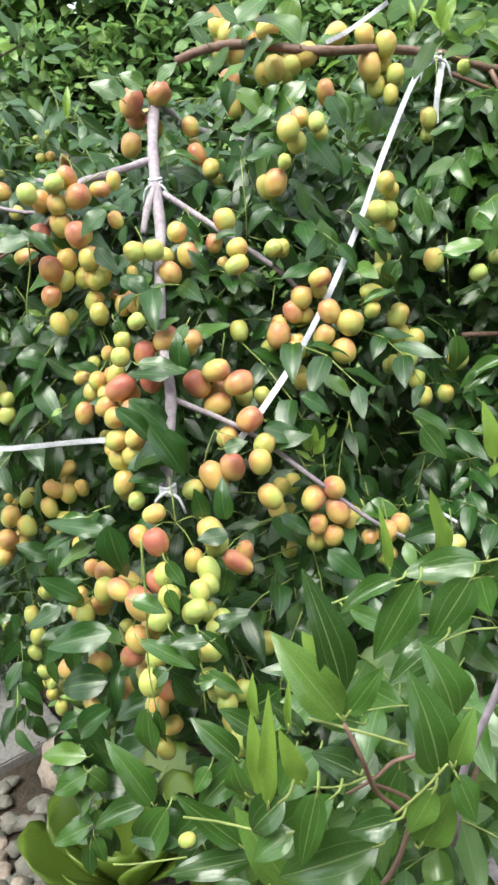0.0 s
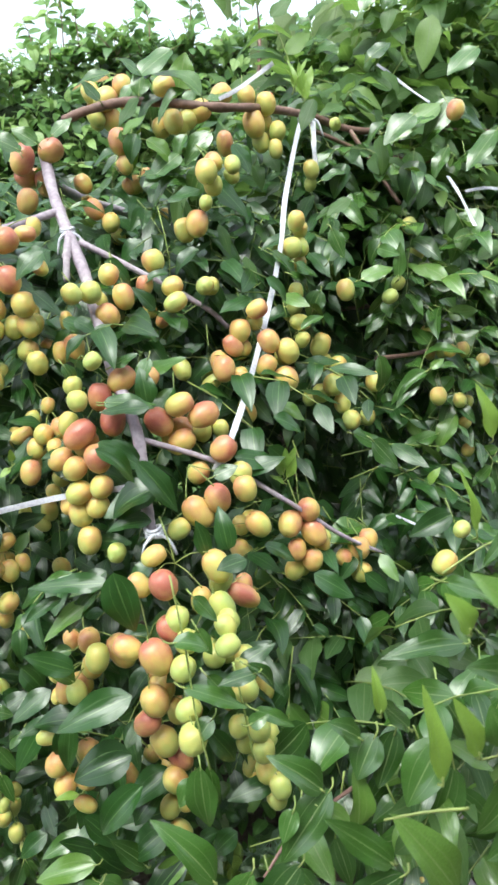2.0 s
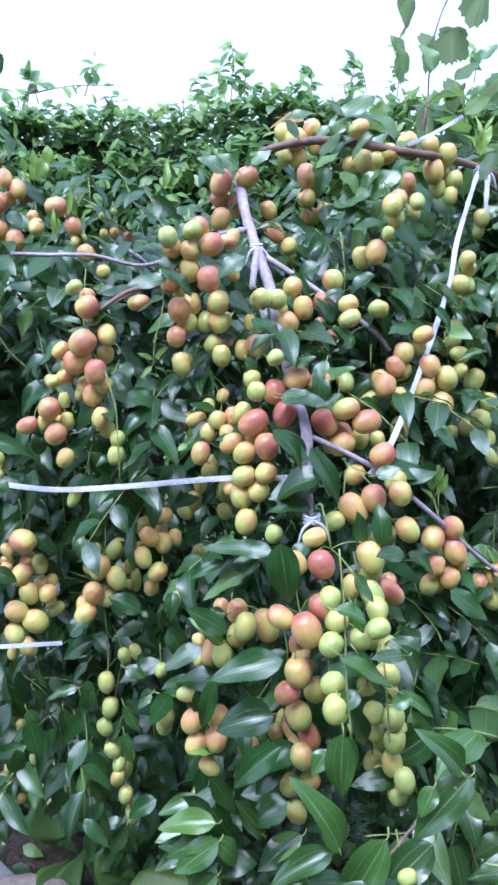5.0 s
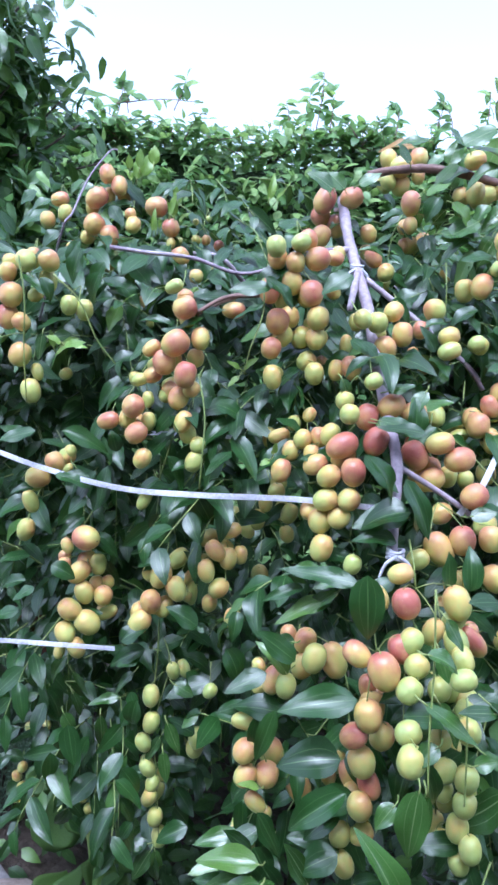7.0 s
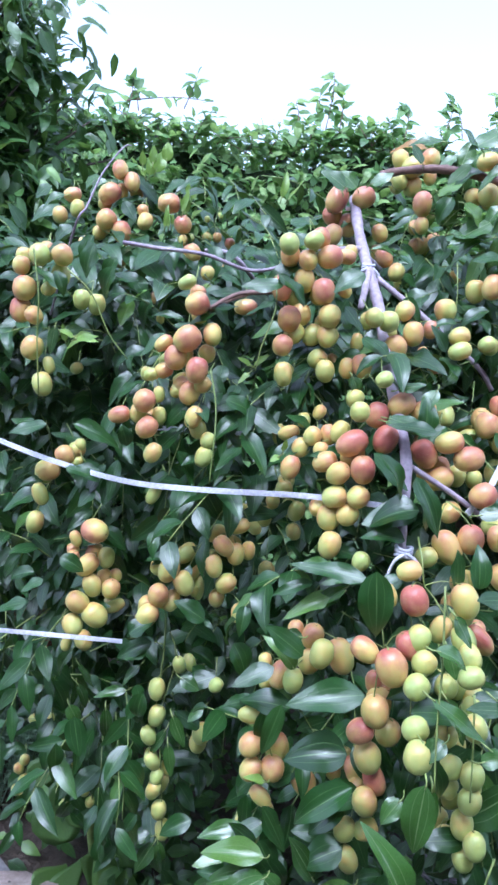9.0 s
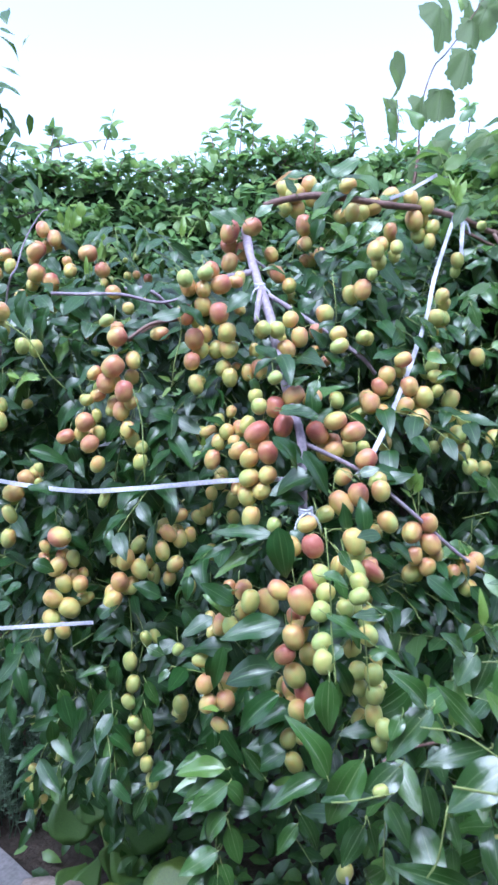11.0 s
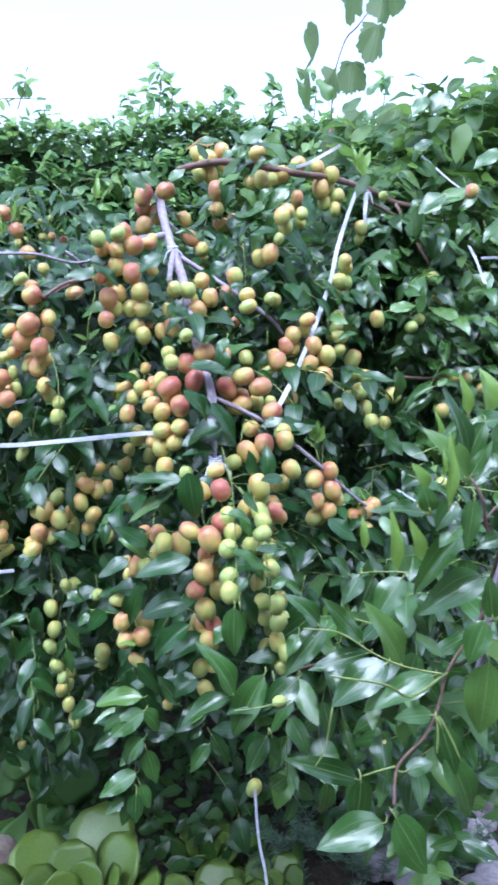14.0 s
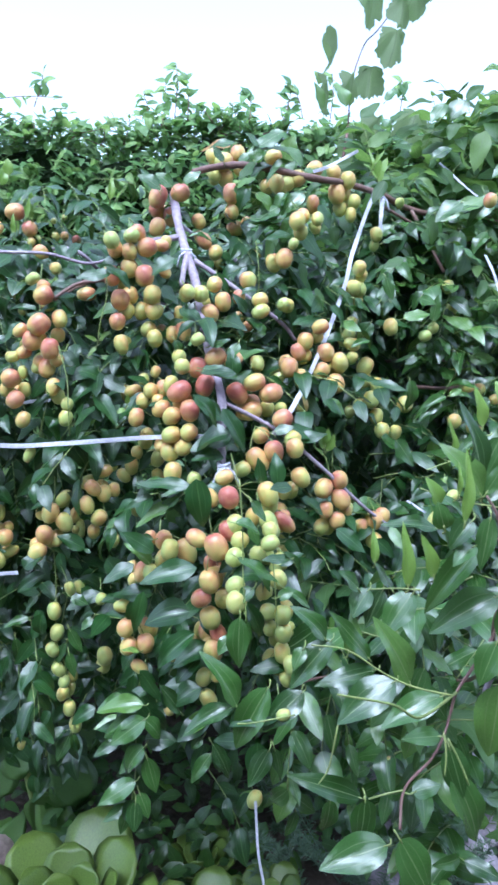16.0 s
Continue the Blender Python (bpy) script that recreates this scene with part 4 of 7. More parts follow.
bunch((-0.241, 0.779, 1.101), [(-1.8, -4.7, -2.8, 1.93, 3.62, 71, 0.50), (-2.0, -5.7, -5.7, 2.39, 2.69, 30, 0.50), (1.1, -3.7, -6.7, 2.47, 2.96, -1, 0.65), (-1.7, -5.7, -8.4, 2.22, 2.70, -2, 0.45), (0.6, -5.7, -8.2, 2.52, 2.76, -1, 0.60), (4.5, -4.2, -10.4, 2.60, 3.21, -11, 0.55), (-0.2, -4.7, -12.0, 1.71, 2.69, -48, 0.55), (-0.5, -2.2, -18.4, 2.22, 2.99, -1, 0.22)])
bunch((-0.356, 0.934, 1.073), [(1.6, -3.2, -2.4, 1.69, 2.65, -5, 0.10), (-1.0, -3.2, -5.9, 2.14, 2.94, -5, 0.10), (-0.7, -3.2, -9.5, 2.14, 2.81, 16, 0.10), (-1.5, -3.2, -12.3, 2.00, 2.67, -6, 0.10), (-0.7, -3.2, -15.8, 1.86, 2.68, -39, 0.10), (0.1, -3.2, -17.9, 1.72, 2.24, -6, 0.10), (-0.2, -3.2, -19.9, 1.87, 2.99, -6, 0.12), (0.8, -3.2, -22.6, 2.02, 2.70, -6, 0.15), (1.6, -2.2, -26.0, 2.05, 2.89, -6, 0.18)])
bunch((-0.292, 0.894, 1.059), [(0.0, -2.2, -2.1, 1.72, 2.01, 17, 0.15)])
bunch((-0.245, 1.154, 0.862), [(-4.1, -2.2, -2.8, 2.92, 3.76, -4, 0.20), (-4.4, -2.2, -5.3, 2.83, 3.39, -4, 0.20), (8.5, -2.2, -15.6, 2.11, 2.50, -1, 0.30)])
bunch((-0.002, 1.294, 1.881), [(-2.6, -2.2, -3.3, 2.87, 3.47, -1, 0.55), (-0.6, -3.2, -4.9, 3.58, 4.06, 61, 0.60), (2.7, -2.2, -2.8, 3.13, 3.62, -2, 0.60), (-2.5, -2.2, -7.3, 2.64, 3.36, -1, 0.50), (0.1, -3.2, -7.7, 3.23, 3.71, -1, 0.50), (2.9, -2.2, -5.9, 2.18, 2.90, -2, 0.60)])
bunch((0.057, 1.094, 1.812), [(-1.4, -4.2, -2.6, 2.60, 3.22, 70, 0.55), (-0.8, -4.2, -7.3, 2.72, 3.34, -2, 0.60), (0.7, -4.2, -7.3, 2.93, 3.35, 16, 0.60), (3.7, -2.2, -5.7, 2.99, 3.62, 59, 0.70), (-2.2, -2.2, -7.5, 2.54, 2.96, -2, 0.50)])
bunch((0.002, 1.234, 1.774), [(-1.6, -7.2, -3.0, 3.03, 4.04, 13, 0.70), (-1.3, -7.2, -6.5, 2.25, 2.93, -1, 0.60), (0.5, -2.2, -8.6, 2.57, 3.04, -1, 0.50), (2.3, -2.2, -8.8, 2.35, 2.82, -1, 0.50)])
bunch((0.188, 1.134, 1.812), [(-4.6, -2.2, -2.7, 2.98, 3.53, 58, 0.60), (-0.6, -2.2, -3.1, 2.66, 3.11, -4, 0.55), (-0.0, -2.2, -7.1, 3.23, 4.23, -13, 0.55), (2.4, -2.2, -4.4, 2.90, 3.46, -5, 0.50), (2.2, -2.2, -6.6, 2.46, 2.90, -4, 0.45), (3.7, -2.2, -8.4, 2.47, 2.91, -4, 0.25), (1.1, -2.2, -9.6, 2.57, 3.24, -4, 0.40), (3.0, -2.2, -11.0, 2.13, 3.03, 5, 0.20), (-7.2, -9.2, -11.0, 2.31, 3.57, -3, 0.70)])
bunch((0.060, 0.989, 1.688), [(-0.3, -4.2, -3.7, 2.72, 3.20, 7, 0.50), (0.8, -3.2, -5.2, 2.45, 2.75, -2, 0.42), (1.4, -2.2, -2.3, 2.27, 2.57, -3, 0.60), (-2.2, -2.7, -9.8, 2.86, 3.55, 13, 0.65), (-1.0, -4.2, -7.5, 1.65, 2.04, -2, 0.05), (3.3, -4.2, -3.2, 2.05, 2.54, -3, 0.30), (-2.1, -4.2, -18.0, 2.26, 2.45, 0, 0.10)])
bunch((0.184, 1.034, 1.604), [(-0.1, -5.7, -2.5, 2.35, 2.96, -2, 0.45), (0.9, -5.7, -3.6, 2.05, 2.56, -2, 0.30), (-1.2, -5.7, -6.0, 2.66, 2.96, -2, 0.20), (0.6, -5.7, -6.0, 2.36, 2.77, -2, 0.25), (0.2, -5.7, -8.0, 2.36, 3.08, 70, 0.28), (-0.6, -2.2, -14.2, 2.33, 2.64, 0, 0.15), (0.2, -2.2, -12.3, 2.22, 3.17, 0, 0.10)])
bunch((0.290, 1.134, 1.751), [(-1.7, -2.2, -8.5, 2.38, 3.06, -4, 0.50), (-1.7, -2.2, -10.5, 1.93, 2.38, -3, 0.15), (3.3, -2.2, -2.1, 1.82, 2.04, -5, 0.20)])
bunch((0.278, 1.024, 1.501), [(-3.0, -4.2, -2.6, 2.61, 3.24, -1, 0.42), (1.9, -8.2, -4.4, 2.04, 2.35, 56, 0.05), (1.1, -2.2, -17.1, 2.91, 3.24, 1, 0.40)])
bunch((0.074, 0.944, 1.495), [(1.0, -4.2, -2.5, 2.29, 2.96, 71, 0.70), (0.9, -4.2, -4.1, 2.10, 2.49, 0, 0.15), (-1.4, -3.2, -4.9, 2.69, 3.08, 0, 0.75), (2.0, -4.2, -6.8, 2.69, 3.27, 0, 0.85), (-1.4, -2.2, -7.4, 2.62, 3.11, 59, 0.50), (4.4, -4.2, -8.5, 2.90, 3.48, -37, 0.55), (3.7, -4.2, -12.1, 3.00, 3.49, -17, 0.62), (1.2, -4.2, -9.9, 2.50, 3.08, 38, 0.52), (-4.6, -4.2, -9.3, 2.76, 3.53, 15, 0.75), (-2.3, -3.2, -10.9, 2.32, 2.90, 1, 0.40), (-1.3, -3.2, -11.8, 1.94, 2.32, 1, 0.40), (-2.3, -3.2, -15.0, 1.94, 2.81, 1, 0.25)])
bunch((0.144, 0.964, 1.470), [(1.2, -2.2, -2.8, 2.20, 3.60, 70, 0.40), (1.2, -2.2, -5.2, 2.01, 2.41, 0, 0.30), (-2.3, -2.2, -7.1, 1.80, 2.20, 0, 0.30)])
bunch((0.218, 1.084, 1.430), [(-2.0, -10.2, -2.8, 2.82, 3.75, 18, 0.52), (-1.8, -10.2, -5.4, 2.61, 3.24, 58, 0.35), (0.4, -10.2, -6.2, 2.52, 2.94, 0, 0.35), (-0.7, -10.2, -8.9, 2.94, 3.36, 1, 0.32), (-2.0, -10.2, -10.1, 2.73, 2.94, 1, 0.32), (0.8, -9.2, -12.1, 2.45, 3.19, 1, 0.30), (1.5, -10.2, -14.7, 2.65, 3.07, 2, 0.30), (5.6, -7.2, -15.4, 2.40, 2.83, 2, 0.30), (-1.8, -2.2, -11.6, 2.01, 2.45, 1, 0.20)])
bunch((0.072, 0.834, 1.250), [(-1.8, -3.7, -3.7, 2.85, 3.38, 50, 0.78), (0.8, -3.7, -2.5, 2.59, 3.04, -15, 0.75), (1.1, -3.7, -5.5, 2.78, 3.59, -24, 0.75), (-1.4, -3.7, -7.2, 2.24, 2.86, 4, 0.65), (2.5, -2.2, -7.9, 2.01, 2.47, 4, 0.40), (0.5, -3.7, -9.0, 2.43, 2.88, 5, 0.55), (-1.5, -2.2, -10.2, 2.45, 3.00, 32, 0.50), (-0.1, -2.2, -10.7, 2.19, 2.55, 5, 0.40)])
bunch((0.146, 0.834, 1.181), [(0.0, -2.2, -2.8, 2.77, 3.04, 5, 0.60), (2.0, -2.2, -2.5, 2.50, 2.96, 5, 0.60), (-2.1, -2.2, -3.6, 2.12, 2.48, 5, 0.55), (0.0, -2.2, -6.1, 2.50, 2.78, 5, 0.50)])
bunch((0.159, 0.649, 1.218), [(0.0, -2.2, -2.4, 2.24, 2.79, 68, 0.30)])
bunch((-0.099, 0.514, 1.032), [(0.0, -2.2, -1.9, 1.29, 1.67, 74, 0.15)])
bunch((0.071, 0.594, 0.906), [(0.0, -2.2, -1.8, 1.19, 1.49, 14, 0.15)])
bunch((-0.081, 0.734, 0.792), [(0.0, -2.2, -2.5, 2.11, 3.03, 11, 0.22)])
bunch((0.398, 1.054, 1.580), [(-0.7, -2.2, -2.4, 2.25, 2.70, -2, 0.25), (0.2, -2.2, -6.6, 2.15, 2.60, -1, 0.40), (0.5, -2.2, -19.2, 1.83, 2.29, 0, 0.45), (0.9, -2.2, -22.8, 1.61, 2.07, 57, 0.40), (1.9, -4.2, -22.5, 2.04, 2.27, 0, 0.20), (3.6, -7.2, -22.4, 2.23, 2.67, 0, 0.50), (-6.4, -7.2, -10.7, 1.95, 2.17, 57, 0.05)])
bunch((0.378, 0.964, 1.324), [(-1.8, -2.2, -2.4, 2.47, 2.79, 37, 0.40), (1.8, -2.2, -3.7, 1.95, 2.38, 2, 0.30)])
bunch((0.353, 0.854, 1.696), [(0.0, -2.2, -2.3, 2.09, 2.47, 21, 0.80)])
bunch((0.570, 1.134, 1.686), [(-1.4, -12.2, -30.8, 2.79, 3.02, 54, 0.75), (1.0, -12.2, -33.0, 2.81, 3.04, 0, 0.75), (-7.3, -22.2, -41.7, 2.38, 2.59, 2, 0.60), (7.6, -2.2, -2.6, 2.72, 3.21, -5, 0.50)])
bunch((0.042, 0.954, 1.217), [(-2.6, -6.2, -2.4, 2.34, 2.81, 4, 0.40), (-0.9, -6.2, -2.5, 2.34, 2.97, 4, 0.30), (-3.2, -6.2, -5.8, 2.53, 3.16, -17, 0.40), (-2.1, -4.2, -9.5, 2.52, 3.09, 4, 0.25), (-1.9, -2.2, -14.0, 2.35, 2.69, 4, 0.20), (-6.0, -19.2, -18.4, 2.31, 3.32, 4, 0.20), (6.5, -12.2, -4.7, 1.92, 2.51, 4, 0.35), (10.2, -4.2, -4.5, 1.76, 2.24, 4, 0.20)])
bunch((-0.312, 1.024, 1.235), [(0.6, -4.2, -2.6, 2.38, 3.23, 68, 0.35), (0.2, -4.2, -6.4, 2.75, 2.92, 3, 0.40), (-2.0, -4.2, -8.1, 2.07, 3.11, 2, 0.40), (2.2, -2.2, -6.4, 2.27, 2.62, 3, 0.35), (-1.0, -4.2, -10.6, 1.57, 3.48, 24, 0.30)])
bunch((-0.670, 1.664, 0.491), [(-0.7, -2.2, -4.4, 2.26, 2.72, -24, 0.35), (0.6, -2.2, -7.1, 2.27, 2.72, 15, 0.35), (-1.0, -2.2, -9.8, 2.26, 2.72, 0, 0.35), (0.9, -2.2, -11.6, 2.27, 2.72, -13, 0.35), (-0.2, -2.2, -14.0, 2.27, 2.72, 28, 0.35), (0.4, -2.2, -2.4, 2.26, 2.72, 13, 0.35)])
bunch((-0.558, 1.534, 0.585), [(-2.2, -2.2, -2.3, 2.12, 2.54, -23, 0.20), (-0.7, -2.2, -5.1, 2.12, 2.54, 16, 0.20), (0.1, -2.2, -8.5, 2.12, 2.55, 2, 0.20), (0.1, -2.2, -10.8, 2.12, 2.55, -12, 0.20), (1.0, -2.2, -13.1, 2.13, 2.55, 29, 0.20), (1.2, -2.2, -15.0, 2.13, 2.55, 15, 0.20), (0.5, -2.2, -7.1, 2.12, 2.55, 0, 0.20)])
bunch((-0.492, 1.464, 0.549), [(-0.7, -2.2, -2.3, 2.05, 2.46, -23, 0.12), (0.7, -2.2, -4.8, 2.05, 2.46, 18, 0.12)])
bunch((-0.578, 1.334, 0.771), [(-1.4, -2.2, -2.6, 1.87, 2.24, -23, 0.25), (1.4, -2.2, -2.2, 1.87, 2.24, 16, 0.25)])
bunch((0.421, 0.984, 1.382), [(-2.2, -2.2, -2.1, 1.89, 2.07, 61, 0.70), (3.4, -2.2, -4.4, 1.93, 2.10, 60, 0.75), (0.1, -2.2, -10.4, 1.76, 2.11, 9, 0.35), (-0.8, -2.2, -13.7, 1.94, 2.21, 62, 0.40), (-0.6, -2.2, -18.1, 1.96, 2.14, 12, 0.55)])
bunch((0.182, 0.649, 1.246), [(0.0, -2.2, -2.1, 1.63, 1.98, 64, 0.30)])

leaf((-0.175, 0.625, 1.151), (-0.249, 0.617, 1.147), 0.031)
leaf((-0.186, 0.620, 1.096), (-0.249, 0.612, 1.101), 0.040)
leaf((-0.182, 0.605, 1.073), (-0.248, 0.597, 1.041), 0.027)
leaf((-0.150, 0.700, 0.964), (-0.211, 0.692, 0.971), 0.029)
leaf((-0.169, 0.655, 1.260), (-0.162, 0.647, 1.192), 0.034)
leaf((-0.145, 0.775, 1.360), (-0.103, 0.767, 1.326), 0.026)
leaf((-0.113, 0.735, 1.334), (-0.081, 0.727, 1.290), 0.023)
leaf((-0.102, 0.755, 1.307), (-0.164, 0.747, 1.289), 0.037)
leaf((-0.116, 0.740, 1.274), (-0.164, 0.732, 1.289), 0.021)
leaf((-0.092, 0.790, 1.389), (-0.092, 0.782, 1.433), 0.022)
leaf((-0.073, 0.690, 1.241), (-0.078, 0.682, 1.281), 0.021)
leaf((-0.050, 0.690, 1.241), (-0.054, 0.682, 1.289), 0.022)
leaf((-0.045, 0.640, 1.246), (-0.076, 0.632, 1.248), 0.022)
leaf((-0.173, 0.700, 1.247), (-0.205, 0.692, 1.237), 0.017)
leaf((-0.188, 0.700, 1.223), (-0.235, 0.692, 1.201), 0.019)
leaf((-0.208, 0.700, 1.243), (-0.248, 0.692, 1.253), 0.010)
leaf((-0.220, 0.700, 1.230), (-0.264, 0.692, 1.224), 0.015)
leaf((-0.249, 0.700, 1.140), (-0.292, 0.692, 1.122), 0.024)
leaf((-0.223, 0.690, 1.158), (-0.263, 0.682, 1.190), 0.024)
leaf((-0.237, 0.700, 1.101), (-0.254, 0.692, 1.042), 0.018)
leaf((-0.245, 0.700, 0.990), (-0.214, 0.692, 0.945), 0.022)
leaf((-0.245, 0.700, 0.952), (-0.223, 0.692, 0.916), 0.028)
leaf((-0.254, 0.700, 0.935), (-0.292, 0.692, 0.919), 0.024)
leaf((-0.244, 0.720, 0.932), (-0.274, 0.712, 0.962), 0.018)
leaf((-0.136, 0.570, 1.219), (-0.100, 0.562, 1.217), 0.020, fresh=True)
leaf((-0.134, 0.570, 1.177), (-0.080, 0.562, 1.146), 0.013, fresh=True)
leaf((-0.068, 0.570, 1.170), (-0.105, 0.562, 1.175), 0.015, fresh=True)
leaf((-0.083, 0.570, 1.123), (-0.067, 0.562, 1.133), 0.014, fresh=True)
leaf((-0.137, 0.600, 1.067), (-0.157, 0.592, 1.048), 0.017, fresh=True)
leaf((-0.125, 0.565, 1.101), (-0.125, 0.557, 1.058), 0.012, fresh=True)
leaf((-0.133, 0.560, 1.106), (-0.142, 0.552, 1.040), 0.026, fresh=True)
leaf((-0.139, 0.780, 1.402), (-0.084, 0.772, 1.396), 0.025, fresh=True)
leaf((-0.047, 0.720, 1.312), (-0.021, 0.712, 1.321), 0.019, fresh=True)
leaf((-0.171, 0.840, 1.445), (-0.156, 0.832, 1.419), 0.017, fresh=True)
leaf((-0.271, 0.860, 1.557), (-0.228, 0.852, 1.530), 0.016)
leaf((-0.263, 0.860, 1.545), (-0.314, 0.852, 1.539), 0.023)
leaf((-0.161, 0.860, 1.493), (-0.118, 0.852, 1.474), 0.029)
leaf((-0.186, 0.860, 1.529), (-0.160, 0.852, 1.500), 0.022)
leaf((-0.166, 0.860, 1.570), (-0.205, 0.852, 1.549), 0.026)
leaf((-0.054, 0.860, 1.488), (-0.074, 0.852, 1.520), 0.017)
leaf((0.040, 1.000, 1.687), (-0.021, 0.992, 1.652), 0.038, fresh=True)
leaf((0.067, 1.000, 1.668), (0.044, 0.992, 1.624), 0.032, fresh=True)
leaf((-0.004, 1.000, 1.707), (0.037, 0.992, 1.682), 0.029, fresh=True)
leaf((-0.444, 0.930, 1.294), (-0.462, 0.922, 1.247), 0.029)
leaf((-0.471, 0.930, 1.264), (-0.494, 0.922, 1.245), 0.025)
leaf((-0.461, 0.930, 1.287), (-0.510, 0.922, 1.296), 0.019)
leaf((-0.508, 0.940, 1.347), (-0.440, 0.932, 1.335), 0.028)
leaf((-0.553, 0.950, 1.335), (-0.587, 0.942, 1.348), 0.029)
leaf((-0.315, 0.870, 1.122), (-0.352, 0.862, 1.151), 0.025)
leaf((-0.315, 0.870, 1.122), (-0.306, 0.862, 1.117), 0.014)
leaf((-0.359, 0.870, 1.227), (-0.377, 0.862, 1.252), 0.028)
leaf((-0.329, 0.860, 1.242), (-0.335, 0.852, 1.271), 0.025)
leaf((-0.246, 0.700, 0.883), (-0.279, 0.692, 0.848), 0.026)
leaf((-0.255, 0.700, 0.829), (-0.305, 0.692, 0.812), 0.027)
leaf((-0.242, 0.700, 0.857), (-0.222, 0.692, 0.816), 0.022)
leaf((-0.241, 0.690, 0.896), (-0.197, 0.682, 0.893), 0.032)
leaf((-0.252, 0.700, 0.799), (-0.282, 0.692, 0.775), 0.024)
leaf((-0.244, 0.700, 0.802), (-0.242, 0.692, 0.764), 0.019)
leaf((-0.256, 0.700, 0.905), (-0.305, 0.692, 0.924), 0.022)
leaf((-0.243, 0.700, 0.933), (-0.279, 0.692, 0.888), 0.029)
leaf((-0.235, 0.700, 0.932), (-0.207, 0.692, 0.895), 0.024)
leaf((-0.164, 0.680, 1.007), (-0.207, 0.672, 0.983), 0.028)
leaf((-0.167, 0.660, 0.975), (-0.213, 0.652, 0.964), 0.029)
leaf((-0.154, 0.660, 0.937), (-0.203, 0.652, 0.907), 0.031)
leaf((-0.122, 0.600, 0.924), (-0.161, 0.592, 0.937), 0.022)
leaf((-0.103, 0.600, 0.921), (-0.106, 0.592, 0.868), 0.029)
leaf((0.023, 0.298, 1.250), (-0.043, 0.290, 1.197), 0.023, fresh=True)
leaf((0.048, 0.310, 1.199), (-0.021, 0.302, 1.181), 0.029, fresh=True)
leaf((0.072, 0.310, 1.197), (0.087, 0.302, 1.239), 0.025, fresh=True)
leaf((0.099, 0.340, 1.259), (0.091, 0.332, 1.311), 0.026, fresh=True)
leaf((0.044, 0.290, 1.167), (0.036, 0.282, 1.205), 0.017, fresh=True)
leaf((0.050, 0.290, 1.167), (0.080, 0.282, 1.203), 0.015, fresh=True)
leaf((0.036, 0.290, 1.166), (0.015, 0.282, 1.130), 0.024, fresh=True)
leaf((0.055, 0.290, 1.161), (0.084, 0.282, 1.122), 0.020, fresh=True)
leaf((0.047, 0.300, 1.121), (0.035, 0.292, 1.049), 0.034, fresh=True)
leaf((-0.039, 0.390, 1.115), (-0.080, 0.382, 1.171), 0.019, fresh=True)
leaf((-0.005, 0.370, 1.095), (-0.035, 0.362, 1.167), 0.029, fresh=True)
leaf((-0.032, 0.390, 1.104), (-0.098, 0.382, 1.100), 0.022, fresh=True)
leaf((-0.026, 0.360, 1.105), (-0.089, 0.352, 1.078), 0.032, fresh=True)
leaf((0.008, 0.330, 1.101), (-0.057, 0.322, 1.088), 0.024, fresh=True)
leaf((-0.004, 0.310, 1.074), (-0.044, 0.302, 1.082), 0.018, fresh=True)
leaf((0.004, 0.310, 1.063), (0.018, 0.302, 1.013), 0.029, fresh=True)
leaf((0.008, 0.310, 1.037), (0.051, 0.302, 0.958), 0.034, fresh=True)
leaf((-0.042, 0.400, 0.963), (-0.116, 0.392, 1.003), 0.021, fresh=True)
leaf((-0.055, 0.360, 0.990), (-0.059, 0.352, 0.937), 0.028, fresh=True)
leaf((-0.058, 0.450, 0.932), (-0.062, 0.442, 0.888), 0.021, fresh=True)
leaf((-0.031, 0.310, 1.024), (-0.008, 0.302, 1.036), 0.019, fresh=True)
leaf((-0.045, 0.330, 0.962), (-0.113, 0.322, 0.959), 0.031, fresh=True)
leaf((-0.042, 0.310, 0.981), (-0.009, 0.302, 0.920), 0.039, fresh=True)
leaf((0.120, 0.340, 0.966), (0.068, 0.332, 0.989), 0.031, fresh=True)
leaf((0.106, 0.340, 0.920), (0.116, 0.332, 0.871), 0.015, fresh=True)
leaf((-0.027, 0.450, 1.166), (-0.047, 0.442, 1.193), 0.017, fresh=True)
leaf((-0.015, 0.450, 1.166), (-0.040, 0.442, 1.141), 0.024, fresh=True)
leaf((0.001, 0.450, 1.164), (-0.022, 0.442, 1.126), 0.022, fresh=True)
leaf((0.021, 0.420, 1.168), (-0.018, 0.412, 1.131), 0.029, fresh=True)
leaf((0.013, 0.450, 1.160), (-0.011, 0.442, 1.199), 0.016, fresh=True)
leaf((-0.051, 0.500, 1.080), (-0.023, 0.492, 1.055), 0.022, fresh=True)
leaf((-0.072, 0.500, 1.086), (-0.088, 0.492, 1.065), 0.020, fresh=True)
leaf((-0.019, 0.350, 1.199), (-0.024, 0.342, 1.261), 0.012, young=True)
leaf((0.007, 0.350, 1.207), (-0.004, 0.342, 1.249), 0.014, young=True)
leaf((-0.022, 0.420, 1.203), (-0.026, 0.412, 1.238), 0.008, young=True)
leaf((0.027, 0.380, 1.268), (0.017, 0.372, 1.298), 0.015, young=True)
leaf((0.246, 0.600, 1.325), (0.234, 0.592, 1.386), 0.028, young=True)
leaf((0.208, 0.600, 1.321), (0.198, 0.592, 1.377), 0.017, young=True)
leaf((0.048, 0.420, 1.235), (-0.014, 0.412, 1.255), 0.017, fresh=True)
leaf((0.046, 0.360, 1.243), (0.012, 0.352, 1.264), 0.017, fresh=True)
leaf((0.038, 0.320, 1.242), (0.017, 0.312, 1.266), 0.019, fresh=True)
